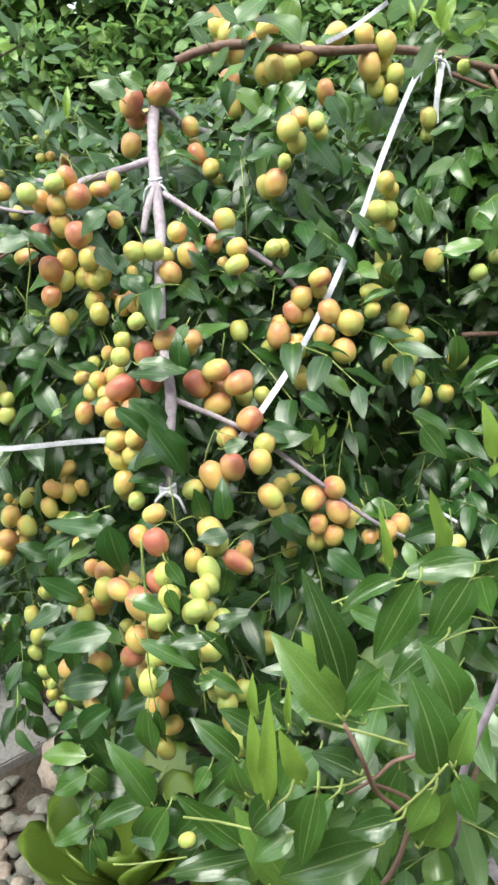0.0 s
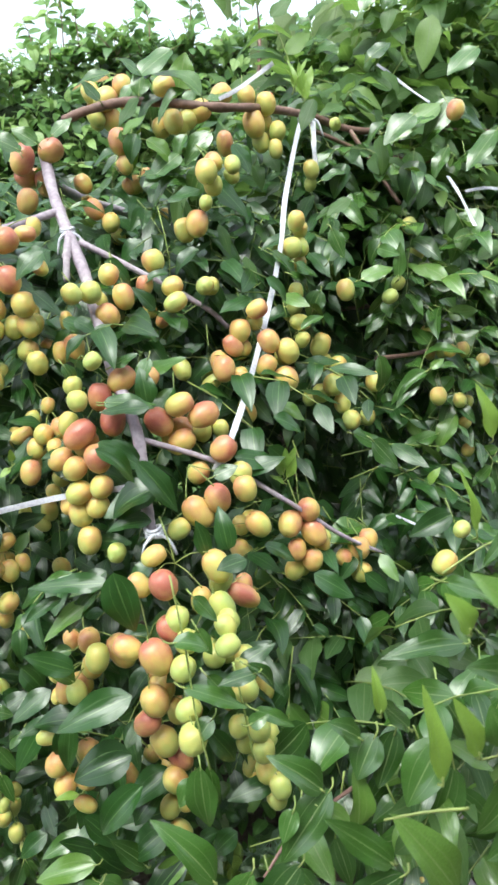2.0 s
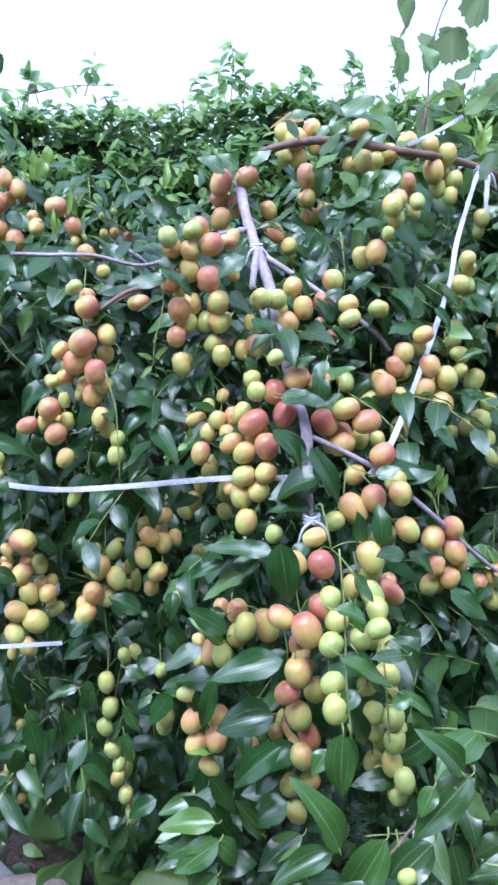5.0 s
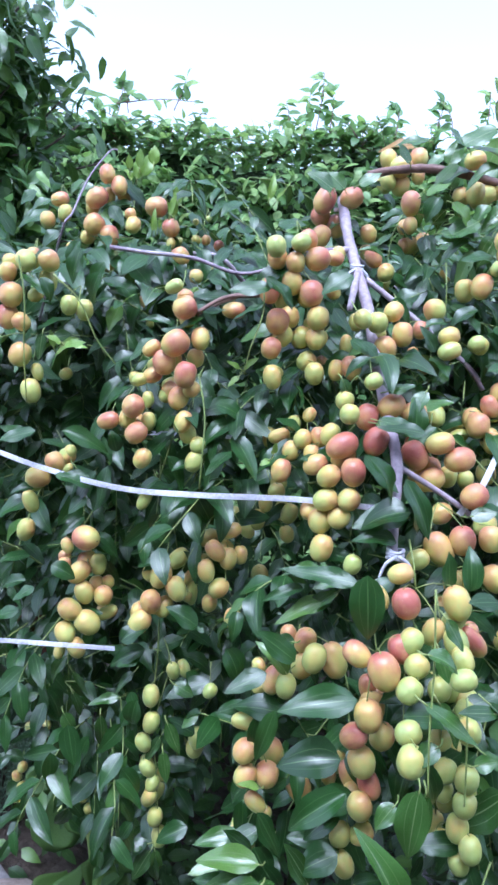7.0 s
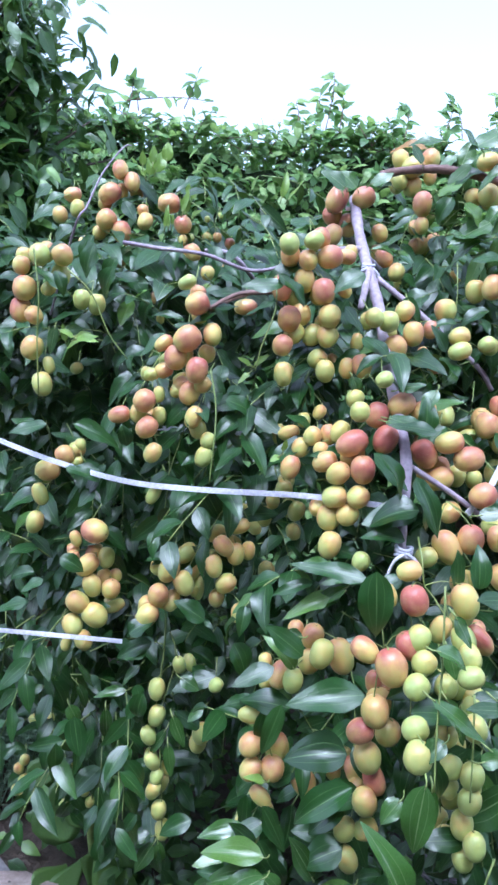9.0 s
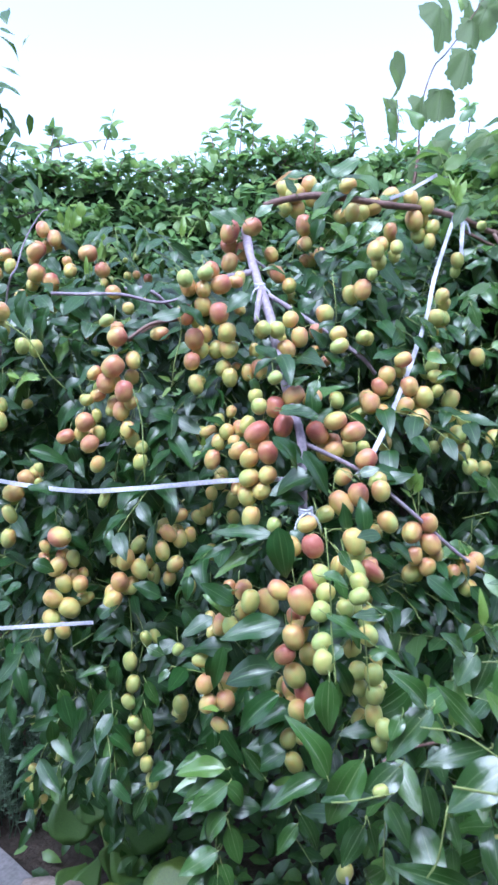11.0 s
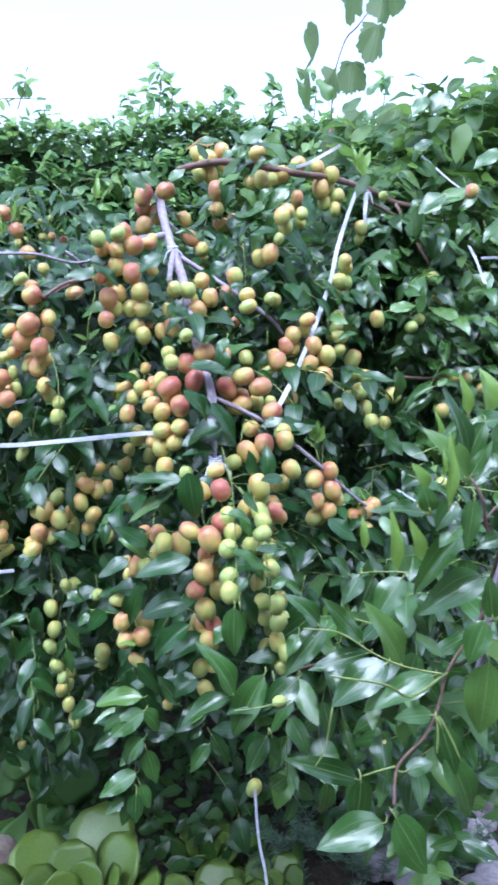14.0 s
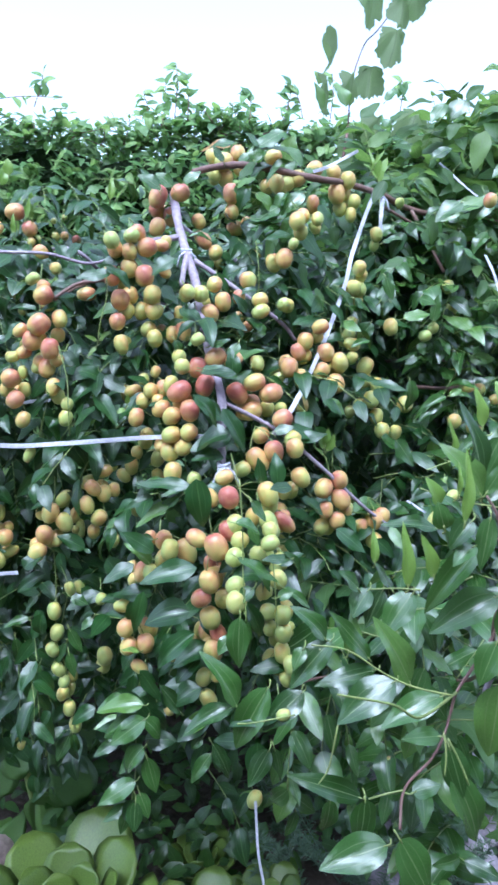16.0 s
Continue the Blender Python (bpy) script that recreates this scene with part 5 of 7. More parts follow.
leaf((0.073, 0.370, 1.337), (0.028, 0.362, 1.329), 0.014, fresh=True)
leaf((0.085, 0.370, 1.335), (0.055, 0.362, 1.285), 0.022, fresh=True)
leaf((0.117, 0.370, 1.335), (0.090, 0.362, 1.295), 0.024, fresh=True)
leaf((0.129, 0.390, 1.334), (0.079, 0.382, 1.336), 0.021, fresh=True)
leaf((0.032, 0.315, 1.301), (0.020, 0.307, 1.376), 0.013, fresh=True)
leaf((0.029, 0.310, 1.290), (-0.001, 0.302, 1.343), 0.022, fresh=True)
leaf((0.033, 0.310, 1.292), (0.050, 0.302, 1.325), 0.013, fresh=True)
leaf((0.098, 0.360, 1.301), (0.062, 0.352, 1.276), 0.019, fresh=True)
leaf((-0.004, 0.268, 1.280), (-0.030, 0.260, 1.263), 0.019, fresh=True)
leaf((-0.001, 0.268, 1.259), (-0.025, 0.260, 1.251), 0.014, fresh=True)
leaf((0.012, 0.268, 1.282), (0.000, 0.260, 1.240), 0.018, fresh=True)
leaf((-0.022, 0.280, 1.271), (-0.032, 0.272, 1.292), 0.016, fresh=True)
leaf((0.055, 0.290, 1.239), (0.027, 0.282, 1.239), 0.015, fresh=True)
leaf((0.081, 0.305, 1.254), (0.075, 0.297, 1.314), 0.027, fresh=True)
leaf((0.089, 0.300, 1.256), (0.100, 0.292, 1.230), 0.020, fresh=True)
leaf((0.077, 0.300, 1.247), (0.062, 0.292, 1.224), 0.020, fresh=True)
leaf((0.088, 0.300, 1.263), (0.094, 0.292, 1.298), 0.012, fresh=True)
leaf((0.109, 0.400, 1.330), (0.101, 0.392, 1.383), 0.015, young=True)
leaf((0.083, 0.450, 1.298), (0.077, 0.442, 1.349), 0.007, young=True)
leaf((-0.012, 0.267, 1.277), (-0.009, 0.259, 1.339), 0.009, young=True)
leaf((0.001, 0.300, 1.294), (0.000, 0.292, 1.322), 0.004, young=True)
leaf((-0.046, 0.500, 1.093), (-0.077, 0.492, 1.142), 0.022, fresh=True)
leaf((-0.039, 0.500, 1.092), (-0.097, 0.492, 1.043), 0.028, fresh=True)
leaf((-0.140, 0.550, 0.998), (-0.167, 0.542, 1.078), 0.026, fresh=True)
leaf((-0.146, 0.550, 0.999), (-0.215, 0.542, 0.987), 0.022, fresh=True)
leaf((-0.114, 0.500, 1.044), (-0.167, 0.492, 0.967), 0.031, fresh=True)
leaf((-0.073, 0.500, 1.034), (-0.124, 0.492, 0.998), 0.033, fresh=True)
leaf((0.052, 0.450, 1.269), (0.104, 0.442, 1.246), 0.013, fresh=True)
leaf((-0.039, 0.450, 1.095), (-0.028, 0.442, 1.142), 0.019, fresh=True)
leaf((-0.383, 0.900, 1.069), (-0.414, 0.892, 1.059), 0.029)
leaf((-0.323, 0.900, 1.049), (-0.289, 0.892, 1.017), 0.025)
leaf((-0.283, 0.800, 1.123), (-0.255, 0.792, 1.087), 0.029)
leaf((-0.305, 0.900, 0.965), (-0.340, 0.892, 0.991), 0.022)
leaf((-0.345, 0.900, 0.964), (-0.320, 0.892, 0.938), 0.022)
leaf((-0.385, 0.900, 1.000), (-0.408, 0.892, 0.973), 0.022)
leaf((-0.504, 0.900, 1.180), (-0.468, 0.892, 1.171), 0.028)
leaf((-0.523, 0.900, 1.150), (-0.548, 0.892, 1.136), 0.026)
leaf((-0.408, 0.880, 1.094), (-0.385, 0.872, 1.124), 0.026)
leaf((0.664, 1.300, 1.827), (0.621, 1.292, 1.946), 0.047, light=True)
leaf((0.743, 1.300, 1.830), (0.705, 1.292, 1.899), 0.031, light=True)
leaf((0.603, 1.300, 1.837), (0.561, 1.292, 1.904), 0.030, light=True)
leaf((0.774, 1.300, 1.872), (0.728, 1.292, 1.946), 0.036, light=True)
leaf((0.461, 1.200, 1.830), (0.512, 1.192, 1.769), 0.037, light=True)
leaf((0.501, 1.100, 1.701), (0.450, 1.092, 1.710), 0.071, light=True)
leaf((0.538, 1.000, 1.511), (0.481, 0.992, 1.493), 0.068, light=True)
leaf((0.517, 0.900, 1.402), (0.434, 0.892, 1.474), 0.043, light=True)
leaf((-0.473, 1.200, 1.755), (-0.475, 1.192, 1.777), 0.013, young=True)
leaf((-0.457, 1.200, 1.759), (-0.459, 1.192, 1.788), 0.018, young=True)
leaf((-0.435, 1.200, 1.767), (-0.437, 1.192, 1.797), 0.020, young=True)
leaf((-0.423, 1.100, 1.642), (-0.421, 1.092, 1.677), 0.008, young=True)
leaf((-0.399, 1.100, 1.668), (-0.393, 1.092, 1.703), 0.011, young=True)
leaf((-0.518, 0.950, 1.459), (-0.535, 0.942, 1.467), 0.012, young=True)
leaf((-0.516, 0.950, 1.456), (-0.487, 0.942, 1.465), 0.016, young=True)
leaf((-0.246, 0.830, 1.349), (-0.244, 0.822, 1.364), 0.009, young=True)
leaf((-0.249, 0.830, 1.343), (-0.261, 0.822, 1.337), 0.009, young=True)
leaf((-0.245, 0.700, 1.017), (-0.267, 0.692, 1.028), 0.009, young=True)
leaf((0.306, 0.900, 1.338), (0.261, 0.892, 1.311), 0.018, fresh=True)
leaf((0.320, 0.900, 1.348), (0.249, 0.892, 1.331), 0.015, fresh=True)
leaf((0.339, 0.900, 1.349), (0.380, 0.892, 1.356), 0.013, fresh=True)
leaf((0.325, 0.900, 1.350), (0.347, 0.892, 1.365), 0.012, fresh=True)
leaf((0.200, 0.850, 1.280), (0.233, 0.842, 1.235), 0.031, fresh=True)
leaf((0.296, 0.900, 1.192), (0.371, 0.892, 1.144), 0.026, fresh=True)
leaf((0.078, 0.860, 1.352), (0.118, 0.852, 1.328), 0.022, fresh=True)
leaf((0.139, 0.900, 1.435), (0.175, 0.892, 1.461), 0.014, fresh=True)
leaf((0.271, 0.950, 1.489), (0.308, 0.942, 1.499), 0.020, fresh=True)
leaf((0.321, 0.950, 1.483), (0.326, 0.942, 1.524), 0.014, fresh=True)
leaf((0.303, 0.900, 1.183), (0.320, 0.892, 1.209), 0.014, young=True)
leaf((0.080, 0.850, 1.274), (0.089, 0.842, 1.294), 0.009, young=True)
leaf((0.073, 0.850, 1.278), (0.066, 0.842, 1.293), 0.006, young=True)
leaf((0.234, 1.050, 1.770), (0.236, 1.042, 1.813), 0.009, young=True)
leaf((0.242, 1.050, 1.783), (0.257, 1.042, 1.810), 0.007, young=True)
leaf((0.238, 1.050, 1.779), (0.222, 1.042, 1.801), 0.007, young=True)
leaf((0.153, 0.950, 1.509), (0.193, 0.942, 1.486), 0.028, fresh=True)
leaf((0.502, 1.050, 1.741), (0.435, 1.042, 1.681), 0.034, fresh=True)
leaf((0.368, 1.050, 1.697), (0.371, 1.042, 1.624), 0.027, fresh=True)
leaf((0.260, 1.050, 1.639), (0.304, 1.042, 1.658), 0.020, fresh=True)
leaf((0.357, 0.950, 1.241), (0.290, 0.942, 1.236), 0.027, fresh=True)
leaf((0.474, 1.050, 1.860), (0.445, 1.042, 1.782), 0.042, light=True)
leaf((0.477, 1.050, 1.733), (0.373, 1.042, 1.688), 0.037, fresh=True)
leaf((0.575, 1.050, 1.687), (0.506, 1.042, 1.633), 0.038, fresh=True)
leaf((0.529, 1.050, 1.570), (0.460, 1.042, 1.501), 0.046, fresh=True)
leaf((0.482, 1.050, 1.668), (0.442, 1.042, 1.627), 0.024, fresh=True)
leaf((0.260, 1.050, 1.513), (0.282, 1.042, 1.558), 0.024, fresh=True)
leaf((0.324, 1.050, 1.759), (0.367, 1.042, 1.730), 0.023, fresh=True)
leaf((0.550, 1.050, 1.811), (0.487, 1.042, 1.776), 0.037, fresh=True)
leaf((0.422, 1.050, 1.668), (0.399, 1.042, 1.587), 0.041, fresh=True)
leaf((0.033, 1.000, 1.627), (0.041, 0.992, 1.583), 0.018, light=True)
leaf((0.070, 0.970, 1.587), (0.079, 0.962, 1.545), 0.019, light=True)
leaf((0.092, 0.950, 1.540), (0.105, 0.942, 1.501), 0.019, light=True)
leaf((-0.138, 1.100, 1.736), (-0.166, 1.092, 1.761), 0.032, fresh=True)
leaf((-0.117, 1.100, 1.745), (-0.086, 1.092, 1.767), 0.029, fresh=True)
leaf((0.028, 1.100, 1.754), (0.028, 1.092, 1.787), 0.024, fresh=True)
leaf((0.081, 1.100, 1.771), (0.101, 1.092, 1.803), 0.021, fresh=True)
leaf((-0.010, 1.100, 1.784), (0.008, 1.092, 1.809), 0.024, fresh=True)
leaf((0.053, 1.100, 1.780), (0.039, 1.092, 1.814), 0.021, fresh=True)
leaf((0.117, 1.100, 1.776), (0.147, 1.092, 1.786), 0.022, fresh=True)
leaf((-0.041, 1.100, 1.786), (-0.062, 1.092, 1.813), 0.022, fresh=True)
leaf((-0.252, 1.100, 1.707), (-0.245, 1.092, 1.752), 0.011, young=True)
leaf((-0.229, 1.100, 1.724), (-0.221, 1.092, 1.740), 0.008, young=True)
leaf((-0.242, 1.100, 1.706), (-0.231, 1.092, 1.726), 0.008, young=True)
leaf((-0.238, 0.740, 0.897), (-0.287, 0.732, 0.872), 0.026, fresh=True)
leaf((-0.233, 0.740, 0.902), (-0.203, 0.732, 0.871), 0.028, fresh=True)
leaf((-0.237, 0.740, 0.854), (-0.281, 0.732, 0.825), 0.023, fresh=True)
leaf((-0.237, 0.720, 0.850), (-0.220, 0.712, 0.797), 0.024, fresh=True)
leaf((-0.253, 0.740, 0.804), (-0.305, 0.732, 0.783), 0.023, fresh=True)
leaf((-0.255, 0.720, 0.798), (-0.234, 0.712, 0.748), 0.023, fresh=True)
leaf((-0.259, 0.740, 0.769), (-0.304, 0.732, 0.755), 0.017, fresh=True)
leaf((-0.265, 0.720, 0.774), (-0.277, 0.712, 0.743), 0.018, fresh=True)
leaf((-0.232, 0.740, 0.877), (-0.229, 0.732, 0.846), 0.012, fresh=True)
leaf((-0.269, 0.740, 0.905), (-0.309, 0.732, 0.897), 0.020, fresh=True)
leaf((-0.253, 0.760, 0.925), (-0.306, 0.752, 0.920), 0.020, fresh=True)
leaf((-0.273, 0.760, 0.858), (-0.314, 0.752, 0.846), 0.017, fresh=True)
leaf((-0.233, 0.750, 0.938), (-0.274, 0.742, 0.916), 0.025, fresh=True)
leaf((-0.151, 0.660, 0.936), (-0.213, 0.652, 0.911), 0.025, fresh=True)
leaf((-0.152, 0.660, 0.893), (-0.120, 0.652, 0.840), 0.022, fresh=True)
leaf((-0.154, 0.660, 0.879), (-0.188, 0.652, 0.843), 0.019, fresh=True)
leaf((-0.165, 0.660, 0.904), (-0.185, 0.652, 0.893), 0.017, fresh=True)
leaf((-0.100, 0.550, 0.940), (-0.130, 0.542, 0.898), 0.025, fresh=True)
leaf((-0.094, 0.550, 0.940), (-0.086, 0.542, 0.903), 0.015, fresh=True)
leaf((-0.193, 0.660, 0.941), (-0.220, 0.652, 0.989), 0.023, fresh=True)
leaf((-0.347, 0.900, 0.795), (-0.339, 0.892, 0.749), 0.013)
leaf((-0.355, 0.900, 0.814), (-0.392, 0.892, 0.796), 0.019)
leaf((-0.306, 0.860, 0.863), (-0.351, 0.852, 0.849), 0.023)
leaf((-0.376, 0.860, 0.867), (-0.394, 0.852, 0.847), 0.021)
leaf((-0.155, 0.720, 0.926), (-0.203, 0.712, 0.951), 0.021)
leaf((-0.189, 0.700, 1.222), (-0.251, 0.692, 1.200), 0.014, fresh=True)
leaf((-0.185, 0.700, 1.229), (-0.225, 0.692, 1.206), 0.012, fresh=True)
leaf((-0.203, 0.700, 1.251), (-0.244, 0.692, 1.255), 0.011, fresh=True)
leaf((-0.180, 0.700, 1.240), (-0.213, 0.692, 1.234), 0.012, fresh=True)
leaf((-0.221, 0.710, 1.170), (-0.251, 0.702, 1.176), 0.016, fresh=True)
leaf((-0.226, 0.710, 1.135), (-0.254, 0.702, 1.175), 0.019, fresh=True)
leaf((-0.106, 0.610, 1.237), (-0.088, 0.602, 1.211), 0.015, fresh=True)
leaf((-0.108, 0.610, 1.206), (-0.099, 0.602, 1.180), 0.016, fresh=True)
leaf((-0.108, 0.600, 1.164), (-0.079, 0.592, 1.123), 0.016, fresh=True)
leaf((-0.076, 0.575, 1.178), (-0.036, 0.567, 1.150), 0.014, fresh=True)
leaf((-0.075, 0.575, 1.133), (-0.036, 0.567, 1.109), 0.014, fresh=True)
leaf((-0.112, 0.580, 1.134), (-0.136, 0.572, 1.120), 0.017, fresh=True)
leaf((-0.114, 0.610, 1.104), (-0.084, 0.602, 1.054), 0.019)
leaf((0.013, 1.000, 1.781), (-0.022, 0.992, 1.809), 0.038, fresh=True)
leaf((0.080, 1.000, 1.755), (0.036, 0.992, 1.816), 0.045, fresh=True)
leaf((0.062, 1.000, 1.764), (0.003, 0.992, 1.748), 0.024, fresh=True)
leaf((0.086, 1.000, 1.711), (0.039, 0.992, 1.677), 0.029, fresh=True)
leaf((0.047, 1.000, 1.666), (-0.026, 0.992, 1.645), 0.027, fresh=True)
leaf((0.398, 1.000, 1.710), (0.339, 0.992, 1.681), 0.037, fresh=True)
leaf((0.212, 0.950, 1.518), (0.231, 0.942, 1.558), 0.024, fresh=True)
leaf((0.249, 0.930, 1.487), (0.297, 0.922, 1.504), 0.024, fresh=True)
leaf((0.306, 0.930, 1.482), (0.311, 0.922, 1.530), 0.018, fresh=True)
leaf((0.417, 1.400, 2.036), (0.442, 1.392, 2.073), 0.039, fresh=True)
leaf((0.355, 1.500, 2.053), (0.333, 1.492, 2.119), 0.041, fresh=True)
leaf((0.515, 1.200, 1.974), (0.472, 1.192, 1.932), 0.046, fresh=True)
leaf((0.467, 1.200, 1.964), (0.430, 1.192, 1.923), 0.035, fresh=True)
leaf((0.416, 1.150, 1.835), (0.452, 1.142, 1.863), 0.041, fresh=True)
leaf((-0.009, 0.980, 1.754), (-0.042, 0.972, 1.722), 0.021, light=True)
leaf((0.003, 0.980, 1.561), (0.045, 0.972, 1.555), 0.024, light=True)
leaf((0.264, 1.050, 1.754), (0.234, 1.042, 1.711), 0.026, light=True)
leaf((0.346, 1.020, 1.687), (0.354, 1.012, 1.633), 0.030, light=True)
leaf((0.280, 1.000, 1.603), (0.237, 0.992, 1.585), 0.023, light=True)
leaf((0.164, 0.950, 1.518), (0.192, 0.942, 1.492), 0.029, light=True)
leaf((0.292, 1.500, 2.043), (0.276, 1.492, 2.112), 0.025, light=True)
leaf((0.494, 1.200, 1.928), (0.472, 1.192, 1.888), 0.030, light=True)
leaf((0.409, 1.100, 1.799), (0.440, 1.092, 1.769), 0.028, light=True)
leaf((0.034, 1.000, 1.647), (0.010, 0.992, 1.582), 0.018, light=True)
leaf((0.113, 1.000, 1.692), (0.141, 0.992, 1.653), 0.030)
leaf((0.085, 1.020, 1.651), (0.130, 1.012, 1.598), 0.038)
leaf((0.060, 0.980, 1.570), (0.108, 0.972, 1.535), 0.028)
leaf((0.056, 0.970, 1.527), (0.112, 0.962, 1.495), 0.024)
leaf((0.399, 1.000, 1.644), (0.358, 0.992, 1.595), 0.045)
leaf((0.305, 1.050, 1.659), (0.267, 1.042, 1.617), 0.031)
leaf((-0.491, 1.000, 1.020), (-0.521, 0.992, 0.978), 0.016, fresh=True)
leaf((-0.482, 1.000, 0.999), (-0.455, 0.992, 0.969), 0.010, fresh=True)
leaf((-0.480, 1.000, 0.968), (-0.457, 0.992, 0.934), 0.013, fresh=True)
leaf((-0.487, 0.980, 0.946), (-0.467, 0.972, 0.917), 0.018, fresh=True)
leaf((-0.505, 1.000, 0.877), (-0.503, 0.992, 0.818), 0.016, fresh=True)
leaf((-0.435, 0.970, 0.950), (-0.426, 0.962, 0.893), 0.016, fresh=True)
leaf((-0.392, 0.950, 0.917), (-0.429, 0.942, 0.897), 0.012, fresh=True)
leaf((-0.394, 0.930, 0.917), (-0.410, 0.922, 0.886), 0.018, fresh=True)
leaf((-0.406, 0.930, 0.997), (-0.451, 0.922, 0.992), 0.015, fresh=True)
leaf((-0.391, 0.920, 1.037), (-0.417, 0.912, 1.012), 0.013, fresh=True)
leaf((-0.343, 0.880, 0.990), (-0.323, 0.872, 0.951), 0.017, fresh=True)
leaf((-0.345, 0.880, 0.951), (-0.336, 0.872, 0.910), 0.017, fresh=True)
leaf((-0.349, 0.900, 0.961), (-0.371, 0.892, 0.922), 0.013, fresh=True)
leaf((-0.338, 0.870, 1.046), (-0.311, 0.862, 1.036), 0.019, fresh=True)
leaf((-0.350, 0.900, 0.801), (-0.373, 0.892, 0.762), 0.024, fresh=True)
leaf((-0.345, 0.900, 0.804), (-0.333, 0.892, 0.759), 0.017, fresh=True)
leaf((-0.353, 0.900, 0.811), (-0.395, 0.892, 0.809), 0.017, fresh=True)
leaf((-0.535, 1.050, 0.938), (-0.567, 1.042, 0.924), 0.015, fresh=True)
leaf((-0.520, 1.050, 0.955), (-0.525, 1.042, 0.922), 0.021, fresh=True)
leaf((-0.306, 0.860, 1.012), (-0.326, 0.852, 0.998), 0.014, fresh=True)
leaf((-0.378, 0.900, 1.077), (-0.430, 0.892, 1.059), 0.025)
leaf((-0.393, 0.900, 1.019), (-0.384, 0.892, 0.999), 0.015)
leaf((-0.449, 0.970, 0.919), (-0.468, 0.962, 0.872), 0.018)
leaf((-0.381, 0.900, 0.999), (-0.399, 0.892, 0.960), 0.020)
leaf((-0.581, 1.150, 1.682), (-0.625, 1.142, 1.665), 0.022, fresh=True)
leaf((-0.518, 1.150, 1.710), (-0.555, 1.142, 1.699), 0.019, fresh=True)
leaf((-0.456, 1.050, 1.525), (-0.475, 1.042, 1.487), 0.023, fresh=True)
leaf((-0.547, 0.970, 1.471), (-0.549, 0.962, 1.433), 0.014, fresh=True)
leaf((-0.519, 1.050, 1.609), (-0.541, 1.042, 1.561), 0.030)
leaf((-0.483, 1.050, 1.582), (-0.510, 1.042, 1.537), 0.025)
leaf((-0.560, 1.100, 1.628), (-0.584, 1.092, 1.605), 0.026)
leaf((-0.582, 0.970, 1.546), (-0.530, 0.962, 1.518), 0.018)
leaf((-0.399, 1.050, 1.604), (-0.434, 1.042, 1.592), 0.019)
leaf((-0.380, 1.000, 1.498), (-0.425, 0.992, 1.519), 0.015)
leaf((-0.429, 1.050, 1.528), (-0.453, 1.042, 1.485), 0.024)
leaf((-0.488, 1.120, 1.677), (-0.467, 1.112, 1.649), 0.023)
leaf((-0.404, 1.200, 1.742), (-0.437, 1.192, 1.715), 0.027)
leaf((-0.426, 1.100, 1.647), (-0.442, 1.092, 1.662), 0.018)
leaf((-0.423, 0.980, 1.454), (-0.473, 0.972, 1.440), 0.021)
leaf((-0.349, 0.980, 1.534), (-0.312, 0.972, 1.503), 0.024)
leaf((-0.393, 1.150, 1.678), (-0.395, 1.142, 1.715), 0.011, young=True)
leaf((-0.401, 1.150, 1.680), (-0.405, 1.142, 1.701), 0.006, young=True)
leaf((-0.417, 1.080, 1.639), (-0.420, 1.072, 1.662), 0.007, young=True)
leaf((-0.412, 1.080, 1.642), (-0.411, 1.072, 1.659), 0.005, young=True)
leaf((-0.541, 0.970, 1.467), (-0.521, 0.962, 1.465), 0.010, young=True)
leaf((-0.520, 0.970, 1.461), (-0.487, 0.962, 1.459), 0.013, young=True)
leaf((-0.166, 1.050, 1.720), (-0.202, 1.042, 1.745), 0.034, fresh=True)
leaf((-0.016, 1.000, 1.663), (0.050, 0.992, 1.669), 0.032, fresh=True)
leaf((-0.139, 0.790, 1.398), (-0.083, 0.782, 1.393), 0.024, fresh=True)
leaf((-0.120, 0.820, 1.435), (-0.090, 0.812, 1.447), 0.018, fresh=True)
leaf((-0.080, 0.800, 1.440), (-0.101, 0.792, 1.406), 0.021, fresh=True)
leaf((0.050, 1.000, 1.815), (-0.011, 0.992, 1.782), 0.036, fresh=True)
leaf((0.052, 1.000, 1.710), (0.020, 0.992, 1.681), 0.022, fresh=True)
leaf((-0.237, 1.080, 1.667), (-0.196, 1.072, 1.680), 0.034)
leaf((-0.148, 0.850, 1.491), (-0.125, 0.842, 1.476), 0.022)
leaf((-0.153, 0.770, 1.363), (-0.109, 0.762, 1.327), 0.028)
leaf((-0.196, 0.900, 1.572), (-0.156, 0.892, 1.582), 0.019)
leaf((-0.005, 1.050, 1.727), (-0.030, 1.042, 1.692), 0.027)
leaf((0.032, 0.950, 1.556), (-0.014, 0.942, 1.545), 0.025)
leaf((-0.262, 0.860, 1.552), (-0.227, 0.852, 1.530), 0.020)
leaf((-0.098, 0.734, 1.394), (-0.148, 0.750, 1.400), 0.022)
leaf((-0.160, 0.724, 1.365), (-0.111, 0.724, 1.327), 0.021)
leaf((-0.123, 0.712, 1.347), (-0.085, 0.697, 1.290), 0.026)
leaf((-0.108, 0.730, 1.310), (-0.168, 0.733, 1.307), 0.038)
leaf((-0.174, 0.661, 1.249), (-0.247, 0.685, 1.257), 0.017)
leaf((0.044, 0.773, 1.351), (0.083, 0.765, 1.335), 0.024)
leaf((0.011, 0.771, 1.205), (0.053, 0.768, 1.180), 0.021)
leaf((0.067, 0.773, 1.153), (0.110, 0.754, 1.119), 0.032)
leaf((-0.242, 0.674, 0.952), (-0.311, 0.681, 0.960), 0.024, fresh=True)
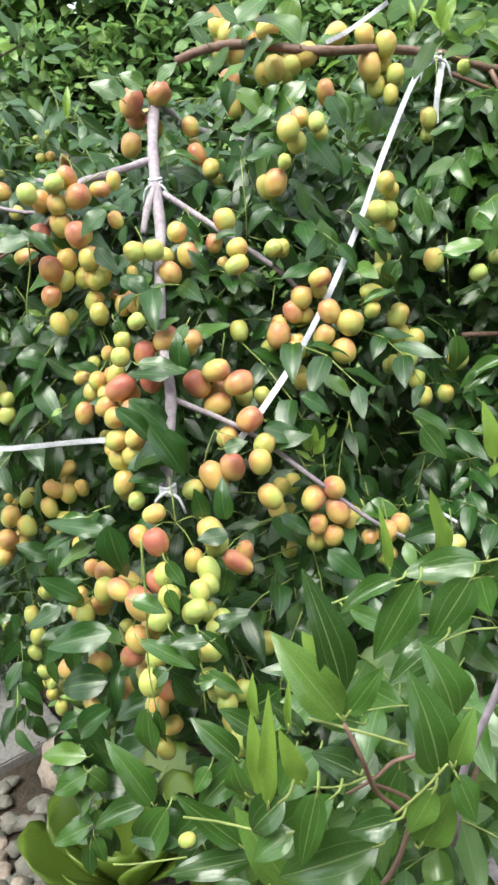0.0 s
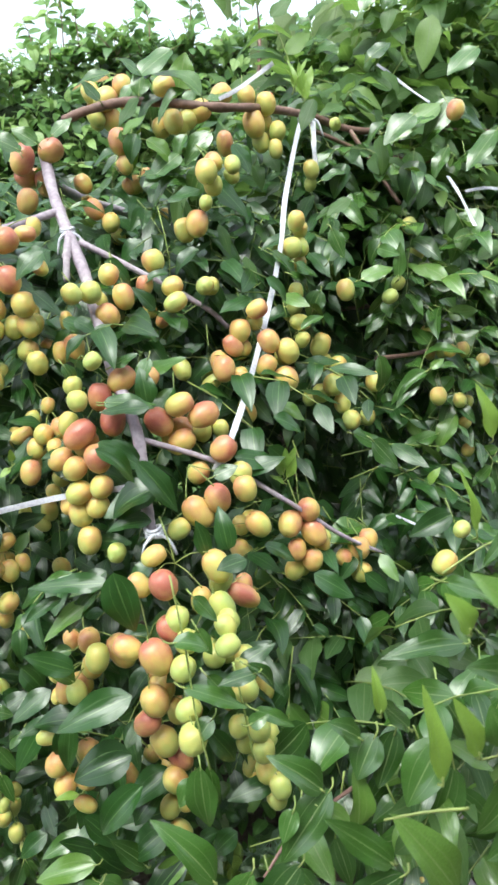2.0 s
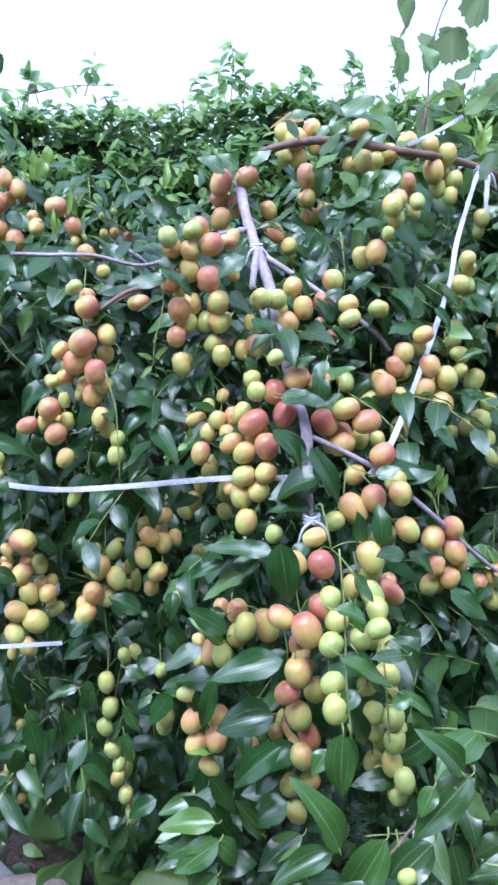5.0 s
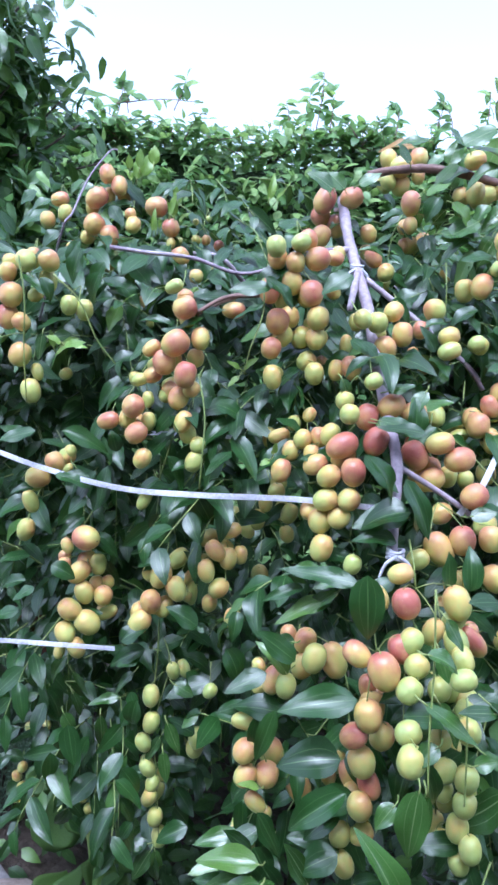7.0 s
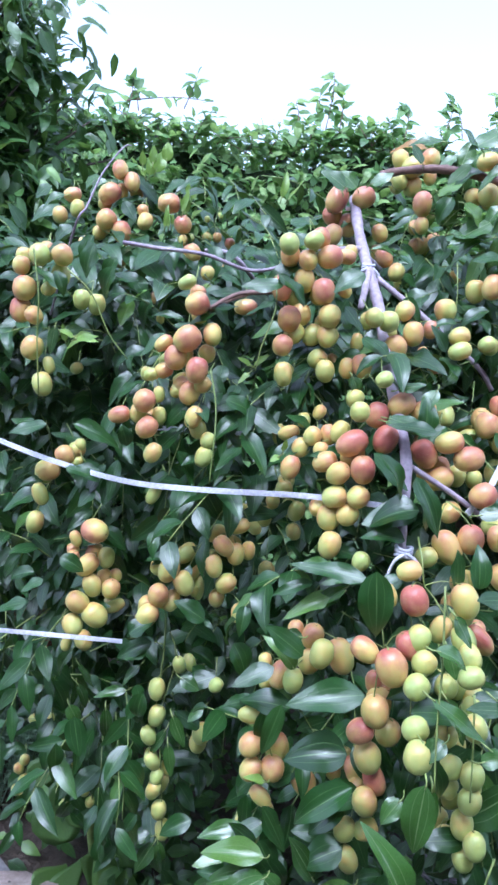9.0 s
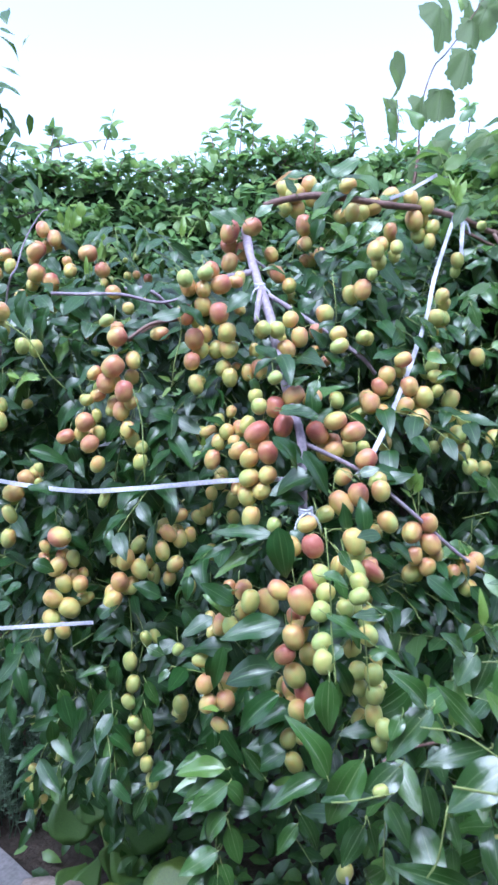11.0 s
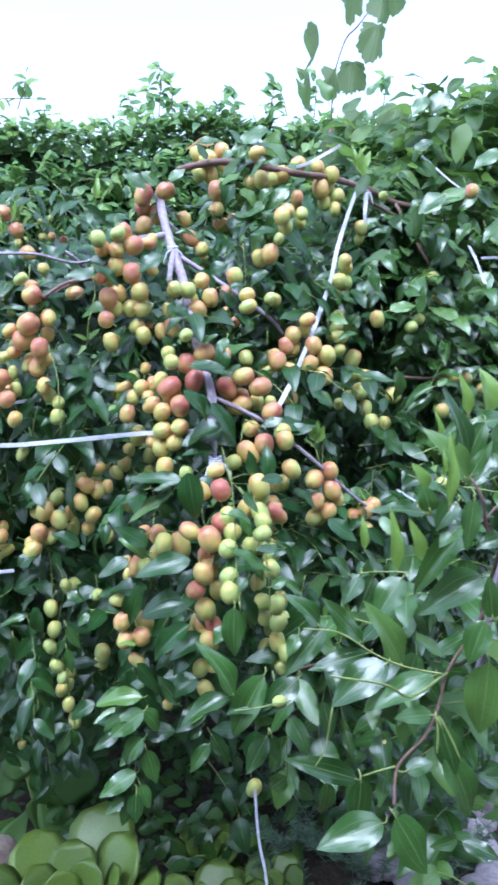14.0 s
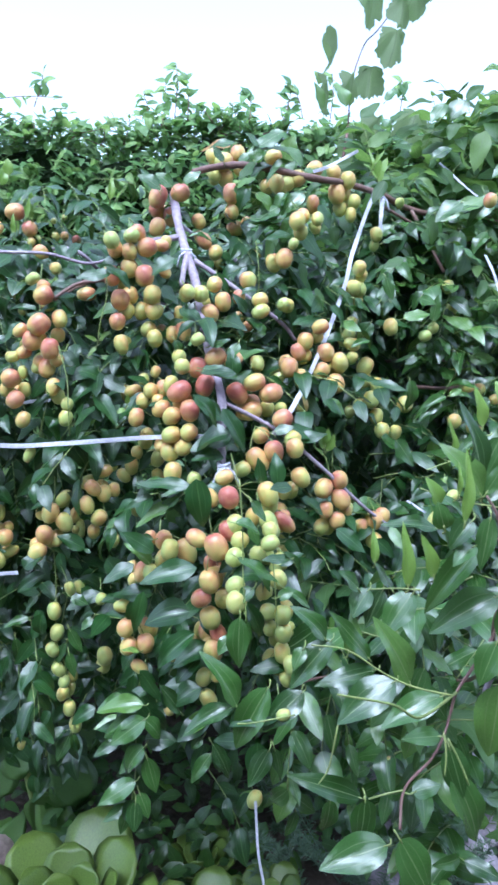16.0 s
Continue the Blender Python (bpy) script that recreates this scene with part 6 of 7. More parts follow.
leaf((-0.241, 0.673, 0.933), (-0.318, 0.683, 0.922), 0.024, fresh=True)
leaf((-0.241, 0.664, 0.938), (-0.291, 0.665, 0.907), 0.030, fresh=True)
leaf((-0.244, 0.671, 0.934), (-0.210, 0.659, 0.913), 0.028, fresh=True)
leaf((-0.243, 0.666, 0.898), (-0.289, 0.668, 0.859), 0.027, fresh=True)
leaf((-0.240, 0.669, 0.879), (-0.229, 0.663, 0.828), 0.024, fresh=True)
leaf((-0.255, 0.677, 0.844), (-0.309, 0.674, 0.819), 0.026, fresh=True)
leaf((-0.251, 0.674, 0.828), (-0.239, 0.664, 0.795), 0.022, fresh=True)
leaf((-0.257, 0.669, 0.819), (-0.262, 0.659, 0.780), 0.024, fresh=True)
leaf((-0.110, 0.697, 0.920), (-0.146, 0.707, 0.909), 0.016)
leaf((-0.093, 0.679, 0.927), (-0.129, 0.689, 0.900), 0.024)
leaf((-0.160, 0.679, 0.883), (-0.180, 0.674, 0.833), 0.023)
leaf((-0.144, 0.698, 0.867), (-0.118, 0.686, 0.819), 0.025)
leaf((-0.249, 0.717, 1.087), (-0.251, 0.709, 1.036), 0.020)
leaf((-0.224, 0.715, 1.090), (-0.280, 0.731, 1.097), 0.028)
leaf((-0.443, 0.906, 1.310), (-0.454, 0.900, 1.255), 0.022)
leaf((-0.460, 0.927, 1.299), (-0.490, 0.933, 1.252), 0.021)
leaf((-0.540, 0.930, 1.344), (-0.588, 0.928, 1.331), 0.022)
leaf((-0.509, 0.915, 1.293), (-0.459, 0.915, 1.286), 0.019)
leaf((-0.435, 0.922, 1.327), (-0.443, 0.921, 1.356), 0.023)
leaf((-0.541, 0.901, 1.118), (-0.584, 0.910, 1.104), 0.022)
leaf((-0.539, 0.926, 1.150), (-0.580, 0.924, 1.148), 0.019)
leaf((-0.490, 0.903, 0.931), (-0.484, 0.901, 0.878), 0.023)
leaf((-0.469, 0.899, 0.971), (-0.457, 0.887, 0.921), 0.028)
leaf((-0.383, 0.872, 1.022), (-0.394, 0.865, 0.978), 0.024)
leaf((-0.553, 0.891, 0.913), (-0.539, 0.894, 0.934), 0.013)
leaf((-0.308, 0.908, 1.353), (-0.269, 0.905, 1.335), 0.017)
leaf((-0.242, 0.899, 1.556), (-0.222, 0.892, 1.529), 0.022)
leaf((-0.264, 0.922, 1.559), (-0.300, 0.930, 1.551), 0.025)
leaf((-0.169, 0.893, 1.504), (-0.183, 0.893, 1.527), 0.026)
leaf((-0.266, 0.902, 1.529), (-0.303, 0.911, 1.512), 0.015)
leaf((-0.126, 0.894, 1.490), (-0.155, 0.892, 1.481), 0.021)
leaf((-0.316, 0.894, 1.400), (-0.270, 0.892, 1.394), 0.028)
leaf((-0.237, 0.903, 1.370), (-0.243, 0.898, 1.347), 0.013)
leaf((-0.242, 0.904, 1.346), (-0.257, 0.906, 1.334), 0.013)
leaf((-0.565, 0.967, 1.650), (-0.588, 0.966, 1.635), 0.019)
leaf((-0.501, 0.941, 1.663), (-0.529, 0.941, 1.649), 0.019)
leaf((-0.500, 0.938, 1.580), (-0.516, 0.943, 1.535), 0.024)
leaf((-0.475, 0.947, 1.554), (-0.495, 0.950, 1.512), 0.025)
leaf((-0.548, 0.945, 1.540), (-0.525, 0.934, 1.515), 0.021)
leaf((-0.025, 1.064, 1.731), (0.011, 1.055, 1.755), 0.030, fresh=True)
leaf((0.019, 1.067, 1.695), (0.065, 1.068, 1.712), 0.043, fresh=True)
leaf((0.059, 1.050, 1.660), (-0.001, 1.052, 1.660), 0.043, fresh=True)
leaf((0.009, 1.067, 1.780), (0.020, 1.064, 1.821), 0.047, fresh=True)
leaf((0.061, 1.054, 1.777), (0.083, 1.051, 1.829), 0.054, fresh=True)
leaf((-0.025, 1.060, 1.808), (-0.077, 1.073, 1.811), 0.023, fresh=True)
leaf((-0.113, 1.069, 1.642), (-0.059, 1.063, 1.652), 0.013, fresh=True)
leaf((0.058, 1.049, 1.597), (0.134, 1.041, 1.547), 0.026, fresh=True)
leaf((0.085, 1.045, 1.548), (0.141, 1.036, 1.498), 0.024, fresh=True)
leaf((0.013, 1.048, 1.565), (0.068, 1.047, 1.564), 0.024, fresh=True)
leaf((-0.025, 1.063, 1.736), (-0.009, 1.062, 1.704), 0.026, fresh=True)
leaf((0.132, 1.051, 1.703), (0.165, 1.035, 1.669), 0.022, fresh=True)
leaf((0.070, 1.049, 1.671), (0.056, 1.043, 1.596), 0.022, fresh=True)
leaf((-0.165, 1.075, 1.721), (-0.195, 1.085, 1.765), 0.047, fresh=True)
leaf((0.013, 1.052, 1.469), (-0.029, 1.061, 1.448), 0.028, fresh=True)
leaf((0.104, 1.021, 1.476), (0.135, 1.016, 1.444), 0.024, fresh=True)
leaf((0.193, 0.944, 1.481), (0.167, 0.944, 1.441), 0.026, fresh=True)
leaf((0.163, 0.949, 1.522), (0.193, 0.944, 1.501), 0.035, fresh=True)
leaf((0.135, 0.959, 1.543), (0.178, 0.958, 1.502), 0.024, fresh=True)
leaf((0.218, 0.941, 1.561), (0.230, 0.931, 1.519), 0.024, fresh=True)
leaf((0.265, 0.934, 1.378), (0.278, 0.934, 1.316), 0.031, fresh=True)
leaf((0.202, 0.915, 1.278), (0.267, 0.912, 1.246), 0.034, fresh=True)
petiole([(0.054, 0.361, 1.201), (0.031, 0.359, 1.195), (0.014, 0.359, 1.196)])
petiole([(0.071, 0.332, 1.207), (0.079, 0.334, 1.211), (0.087, 0.335, 1.214)])
petiole([(0.148, 0.414, 1.322), (0.113, 0.411, 1.316), (0.086, 0.408, 1.311), (0.060, 0.407, 1.309), (0.025, 0.403, 1.300)])
petiole([(0.147, 0.408, 1.273), (0.127, 0.408, 1.272), (0.100, 0.404, 1.264)])
petiole([(-0.159, 0.458, 1.028), (-0.140, 0.458, 1.027), (-0.095, 0.460, 1.029)])
petiole([(-0.014, 0.275, 1.130), (-0.045, 0.284, 1.137), (-0.070, 0.292, 1.149), (-0.097, 0.302, 1.167), (-0.126, 0.310, 1.171)])
petiole([(-0.023, 0.317, 1.208), (-0.045, 0.324, 1.209), (-0.067, 0.330, 1.208)])
petiole([(0.012, 0.317, 1.285), (0.039, 0.309, 1.281), (0.064, 0.302, 1.276)])
petiole([(-0.072, 0.387, 1.058), (-0.083, 0.384, 1.013), (-0.093, 0.385, 0.996)])
petiole([(-0.037, 0.622, 0.951), (-0.064, 0.626, 0.950), (-0.091, 0.629, 0.949)])
petiole([(-0.073, 0.243, 1.075), (-0.086, 0.246, 1.072), (-0.099, 0.249, 1.068)])
petiole([(-0.012, 0.290, 1.086), (-0.011, 0.288, 1.070), (-0.013, 0.286, 1.052)])
petiole([(-0.009, 0.289, 1.084), (-0.000, 0.284, 1.064), (0.007, 0.280, 1.044)])
petiole([(0.055, 0.299, 1.232), (0.071, 0.297, 1.251), (0.083, 0.296, 1.268)])
petiole([(0.074, 0.270, 1.021), (0.064, 0.271, 1.006), (0.054, 0.270, 0.970)])
# thin green strands that hang with the fruit
part("strand", tubes("strand", [([(-0.253, 0.752, 0.92), (-0.250, 0.742, 0.87), (-0.253, 0.735, 0.817), (-0.262, 0.732, 0.77), (-0.272, 0.730, 0.745)], 0.0011, 0.0008)], 6, 5), STALK, tree)
part("strand", tubes("strand", [([(-0.125, 0.595, 1.268), (-0.125, 0.579, 1.206), (-0.128, 0.565, 1.152), (-0.125, 0.56, 1.1)], 0.0011, 0.0008)], 6, 5), STALK, tree)
part("strand", tubes("strand", [([(-0.082, 0.601, 1.169), (-0.081, 0.592, 1.127), (-0.081, 0.583, 1.078)], 0.0011, 0.0008)], 6, 5), STALK, tree)
part("strand", tubes("strand", [([(-0.341, 0.81, 1.435), (-0.331, 0.8, 1.392), (-0.33, 0.791, 1.354), (-0.33, 0.798, 1.307)], 0.0011, 0.0008)], 6, 5), STALK, tree)
part("strand", tubes("strand", [([(-0.271, 0.881, 1.558), (-0.269, 0.867, 1.516), (-0.281, 0.865, 1.471), (-0.285, 0.873, 1.44)], 0.0011, 0.0008)], 6, 5), STALK, tree)
part("strand", tubes("strand", [([(-0.559, 0.869, 1.553), (-0.548, 0.863, 1.5), (-0.547, 0.869, 1.449), (-0.543, 0.883, 1.382)], 0.0011, 0.0008)], 6, 5), STALK, tree)
part("strand", tubes("strand", [([(-0.529, 0.925, 1.542), (-0.497, 0.929, 1.515), (-0.472, 0.931, 1.468), (-0.446, 0.936, 1.438)], 0.0011, 0.0008)], 6, 5), STALK, tree)
part("strand", tubes("strand", [([(-0.364, 0.910, 1.114), (-0.362, 0.908, 1.059), (-0.365, 0.905, 0.966), (-0.354, 0.902, 0.929), (-0.34, 0.90, 0.812)], 0.0011, 0.0008)], 6, 5), STALK, tree)
# one leaf that has turned
turned = leaf((-0.005, 1.203, 1.845), (-0.068, 1.212, 1.857), 0.026)
turned.data = LEAF_MESH[2].copy()
turned.data.materials.clear()
turned.data.materials.append(TURNED_LEAF)
tagged(turned, label="orange-brown turned leaf")
# bright young shoots
leaf((-0.471, 1.228, 1.746), (-0.481, 1.223, 1.767), 0.011, young=True)
leaf((-0.463, 1.227, 1.748), (-0.461, 1.221, 1.783), 0.016, young=True)
leaf((-0.454, 1.226, 1.754), (-0.439, 1.219, 1.796), 0.020, young=True)
leaf((-0.397, 1.216, 1.724), (-0.399, 1.21, 1.751), 0.012, young=True)
leaf((-0.394, 1.214, 1.706), (-0.382, 1.206, 1.733), 0.013, young=True)
leaf((-0.396, 1.213, 1.689), (-0.409, 1.208, 1.711), 0.011, young=True)
leaf((-0.387, 1.211, 1.683), (-0.375, 1.203, 1.704), 0.011, young=True)
leaf((-0.539, 1.01, 1.454), (-0.545, 1.005, 1.478), 0.011, young=True)
leaf((-0.527, 1.009, 1.459), (-0.508, 1.0, 1.475), 0.010, young=True)
leaf((-0.521, 1.008, 1.459), (-0.536, 1.001, 1.444), 0.009, young=True)
leaf((-0.239, 0.941, 1.348), (-0.247, 0.935, 1.367), 0.009, young=True)
leaf((-0.237, 0.94, 1.345), (-0.228, 0.932, 1.364), 0.009, young=True)
leaf((-0.241, 0.94, 1.342), (-0.258, 0.934, 1.333), 0.008, young=True)
leaf((0.313, 1.206, 1.8), (0.295, 1.204, 1.841), 0.019, young=True)
leaf((0.316, 1.207, 1.806), (0.315, 1.202, 1.853), 0.021, young=True)
leaf((0.319, 1.206, 1.806), (0.334, 1.199, 1.846), 0.019, young=True)
leaf((0.317, 1.205, 1.794), (0.325, 1.199, 1.822), 0.014, young=True)
leaf((0.053, 0.794, 1.276), (0.043, 0.789, 1.304), 0.012, young=True)
leaf((0.055, 0.794, 1.281), (0.06, 0.787, 1.308), 0.012, young=True)
leaf((0.057, 0.793, 1.272), (0.071, 0.785, 1.295), 0.012, young=True)
leaf((0.053, 0.793, 1.266), (0.036, 0.788, 1.282), 0.009, young=True)
leaf((-0.307, 0.965, 1.308), (-0.31, 0.963, 1.328), 0.008, young=True)
leaf((-0.304, 0.965, 1.306), (-0.29, 0.961, 1.321), 0.008, young=True)
leaf((-0.302, 0.963, 1.3), (-0.311, 0.952, 1.295), 0.006, young=True)
leaf((-0.285, 0.935, 1.447), (-0.304, 0.93, 1.457), 0.009, young=True)
leaf((-0.281, 0.934, 1.447), (-0.266, 0.926, 1.466), 0.010, young=True)
leaf((-0.286, 0.934, 1.438), (-0.301, 0.927, 1.423), 0.009, young=True)


def spray(start, heading, length, count, size, droop=1.0):
    """A drooping leafy branchlet: the line of its stem and the poses of its leaves, set in two ranks."""
    p, d = Vector(start), Vector(heading).normalized()
    step = length / (count + 1)
    line, poses = [p.copy()], []
    side0 = d.cross(Vector((0, 0, 1)))
    if side0.length < 0.2:
        side0 = Vector((1, 0, 0))
    side0.normalize()
    for k in range(count):
        d = (d + Vector((0, 0, -0.22 * droop)) + jitter(0.10)).normalized()
        p = p + d * step
        line.append(p.copy())
        side = (side0 - d * side0.dot(d)).normalized() * (1 if k % 2 else -1)
        out = (d * R.uniform(0.35, 0.9) + side * R.uniform(0.6, 1.0) + Vector((0, -0.15, -0.25)) + jitter(0.22)).normalized()
        s = size * R.uniform(0.7, 1.2) * (0.75 if k == count - 1 else 1.0)
        normal = Vector((R.gauss(0, 0.4), R.gauss(-0.5, 0.35), R.gauss(0.9, 0.3)))
        poses.append(facing(p, p + out * s, normal, R.uniform(0.8, 1.15)))
    return line, poses


def front_sprays(count):
    """Branchlets at the face of the canopy, each with its own leaves."""
    for k in range(count):
        x, z = R.uniform(-0.75, 0.75), R.uniform(0.7, 1.75)
        y = front(x, z) + R.uniform(0.02, 0.08)
        line, poses = spray((x, y, z), (R.uniform(-0.6, 0.6), R.uniform(-0.5, 0.1), R.uniform(-0.5, 0.3)), R.uniform(0.10, 0.2), R.randint(4, 7), 0.052)
        stem = part("branchlet", tubes("branchlet", [(line, 0.0011, 0.0006)], 5, 2), STALK, tree)
        for m in poses:
            ob = part("leaf", LEAF_MESH[R.randrange(8)], None, stem)
            ob.matrix_basis = m


front_sprays(24)


def shoulder_sprays(count):
    """Leaves that crowd round the upper fruit."""
    for k in range(count):
        x, z = R.uniform(-0.62, 0.3), R.uniform(1.42, 1.74)
        y = front(x, z) + R.uniform(-0.01, 0.05)
        line, poses = spray((x, y, z), (R.uniform(-0.7, 0.7), R.uniform(-0.4, 0.1), R.uniform(-0.4, 0.5)), R.uniform(0.08, 0.15), R.randint(3, 5), 0.052)
        stem = part("branchlet", tubes("branchlet", [(line, 0.0009, 0.0005)], 5, 2), STALK, tree)
        for m in poses:
            ob = part("leaf", FRESH_MESH[R.randrange(6)] if k % 3 == 0 else LEAF_MESH[R.randrange(8)], None, stem)
            ob.matrix_basis = m


shoulder_sprays(40)


def canopy(count, xs, zs, depth, size, name, shapes, keep=None, holes=False):
    """The leaves behind the face of the canopy, on their branchlets, as one mass."""
    poses, runs = [], []
    for k in range(count):
        x, z = R.uniform(*xs), R.uniform(*zs)
        if keep and not keep(x, z):
            continue
        relief = noise.noise((x * 4.5, z * 4.5, 2.0))
        if holes and relief < 0.06:
            continue
        y = front(x, z) + depth[0] + (depth[1] - depth[0]) * R.random() ** 1.3 + max(0.0, 0.03 - 0.3 * relief)
        line, p = spray((x, y, z), (R.uniform(-0.9, 0.9), R.uniform(-1.0, 0.1), R.uniform(-0.5, 0.45)), R.uniform(0.12, 0.24), R.randint(5, 9), size, 0.75)
        poses += p
        runs.append((line[::2] + line[-1:], 0.0012, 0.0007))
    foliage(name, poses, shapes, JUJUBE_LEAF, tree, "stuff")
    tagged(part(name.replace("leaves", "branching"), tubes("twigs", runs, 4, 1), STALK, tree), kind="stuff")


def outline(x, z):
    """The uneven outline of the canopy."""
    top = 1.80 + 0.28 * float(np.interp(x, [0.1, 0.35, 0.7], [0, 0.5, 1.0])) - 0.12 * float(np.interp(x, [-0.8, -0.2], [0.6, 0]))
    low = float(np.interp(x, [-1.2, -0.42, -0.1, 0.2, 0.5, 1.3], [0.90, 0.90, 0.92, 0.80, 0.55, 0.4]))
    n = 0.12 * noise.noise((x * 3, z * 3, 5.0))
    return low + n < z < top + n


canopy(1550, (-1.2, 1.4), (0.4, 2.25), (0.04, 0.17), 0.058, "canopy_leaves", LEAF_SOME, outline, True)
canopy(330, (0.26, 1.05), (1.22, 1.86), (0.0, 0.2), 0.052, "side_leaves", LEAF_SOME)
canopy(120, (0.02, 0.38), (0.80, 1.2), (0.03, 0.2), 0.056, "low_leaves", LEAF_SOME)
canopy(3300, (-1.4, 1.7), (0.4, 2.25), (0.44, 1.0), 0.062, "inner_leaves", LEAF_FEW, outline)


def shading_roof(count):
    """A leaf layer added behind the crown's face to shade what lies below."""
    poses = []
    for k in range(count):
        x, y = R.uniform(-1.3, 1.5), R.uniform(1.2, 2.5)
        z = 1.62 + 0.06 * noise.noise((x * 3, y * 3, 1.0))
        line, p = spray((x, y, z), (R.uniform(-1, 1), R.uniform(-1, 1), R.uniform(-0.1, 0.3)), R.uniform(0.14, 0.24), R.randint(6, 9), 0.07, 0.4)
        poses += p
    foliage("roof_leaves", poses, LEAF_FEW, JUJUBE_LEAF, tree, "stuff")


shading_roof(1250)


def near_sprays(count):
    """Large-leaved branchlets on the branch that reaches nearest to the path."""
    for k in range(count):
        x, y, z = R.uniform(0.08, 0.5), R.uniform(0.55, 0.95), R.uniform(0.55, 1.10)
        line, poses = spray((x, y, z), (R.uniform(-1.0, 0.3), R.uniform(-0.7, 0.2), R.uniform(-0.1, 0.5)), R.uniform(0.10, 0.17), R.randint(4, 6), 0.066, 0.5)
        stem = part("branchlet", tubes("branchlet", [(line, 0.0012, 0.0007)], 5, 2), STALK, tree)
        for m in poses:
            ob = part("leaf", LIT_MESH[R.randrange(6)] if k % 3 == 0 else FRESH_MESH[R.randrange(6)], None, stem)
            ob.matrix_basis = m


near_sprays(74)


def hanging_sprays():
    """Branchlets that hang below the fruit."""
    for x, y, z in ((-0.04, 0.66, 0.92), (-0.03, 0.62, 1.0), (0.01, 0.60, 1.02), (0.05, 0.60, 1.0), (0.03, 0.64, 0.92), (0.08, 0.58, 1.06), (0.12, 0.60, 1.10)):
        line, poses = spray((x, y, z), (R.uniform(-0.5, 0.3), R.uniform(-0.35, 0.0), R.uniform(-0.9, -0.3)), R.uniform(0.13, 0.19), R.randint(6, 8), 0.062, 0.8)
        stem = part("branchlet", tubes("branchlet", [(line, 0.0012, 0.0007)], 5, 2), STALK, tree)
        for m in poses:
            ob = part("leaf", FRESH_MESH[R.randrange(6)], None, stem)
            ob.matrix_basis = m


hanging_sprays()


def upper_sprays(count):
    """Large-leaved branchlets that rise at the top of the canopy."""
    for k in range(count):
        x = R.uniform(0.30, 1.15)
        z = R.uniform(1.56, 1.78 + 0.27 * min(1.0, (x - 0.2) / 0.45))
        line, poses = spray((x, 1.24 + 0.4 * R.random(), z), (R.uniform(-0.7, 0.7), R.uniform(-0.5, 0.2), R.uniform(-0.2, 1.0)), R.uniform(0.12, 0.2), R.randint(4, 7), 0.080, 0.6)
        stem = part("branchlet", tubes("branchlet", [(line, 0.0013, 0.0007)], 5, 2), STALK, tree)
        # most leaves here take the copy coloured as lit by the sky
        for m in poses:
            ob = part("leaf", LIT_MESH[R.randrange(6)] if k % 6 else FRESH_MESH[R.randrange(6)], None, stem)
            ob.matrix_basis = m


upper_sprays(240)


def crown_shoots():
    """Upright leafy shoots that stand over the crown against the sky."""
    for x, z in ((0.52, 1.98), (0.62, 1.96), (0.66, 2.0), (0.71, 2.02), (0.75, 2.03), (0.79, 2.0), (0.83, 2.03), (0.87, 2.02), (0.91, 1.97), (0.97, 2.02), (1.04, 2.0), (1.12, 2.03)):
        line, poses = spray((x, 1.48 + R.uniform(-0.06, 0.08), z - 0.14), (R.uniform(-0.25, 0.25), R.uniform(-0.2, 0.1), 1.0), R.uniform(0.2, 0.26), 8, 0.075, 0.15)
        stem = part("branchlet", tubes("branchlet", [(line, 0.0015, 0.0008)], 5, 2), STALK, tree)
        for m in poses:
            ob = part("leaf", LIT_MESH[R.randrange(6)], None, stem)
            ob.matrix_basis = m


crown_shoots()


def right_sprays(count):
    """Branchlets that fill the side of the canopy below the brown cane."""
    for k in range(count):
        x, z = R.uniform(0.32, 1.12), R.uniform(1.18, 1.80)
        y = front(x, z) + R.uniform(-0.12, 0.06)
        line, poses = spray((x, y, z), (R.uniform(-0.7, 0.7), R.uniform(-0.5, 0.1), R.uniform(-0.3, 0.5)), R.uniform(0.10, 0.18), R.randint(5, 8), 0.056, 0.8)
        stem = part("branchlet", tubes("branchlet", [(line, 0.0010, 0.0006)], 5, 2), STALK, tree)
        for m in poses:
            ob = part("leaf", LIT_MESH[R.randrange(6)] if z > 1.62 and k % 4 else FRESH_MESH[R.randrange(6)], None, stem)
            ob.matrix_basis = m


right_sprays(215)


def far_skirt(count):
    """The far side of the canopy, which hangs lower behind."""
    poses, runs = [], []
    for k in range(count):
        x, z = R.uniform(-0.62, -0.2), R.uniform(0.6, 1.15)
        line, p = spray((x, 1.62 + R.uniform(-0.08, 0.2), z), (R.uniform(-0.6, 0.6), R.uniform(-0.6, 0.2), R.uniform(-0.8, 0.1)), R.uniform(0.14, 0.26), R.randint(5, 9), 0.062)
        poses += p
        runs.append((line[::2] + line[-1:], 0.0012, 0.0007))
    foliage("far_leaves", poses, LEAF_FEW, JUJUBE_LEAF, tree, "stuff")
    tagged(part("far_branching", tubes("far_branching", runs, 4, 1), STALK, tree), kind="stuff")


far_skirt(85)


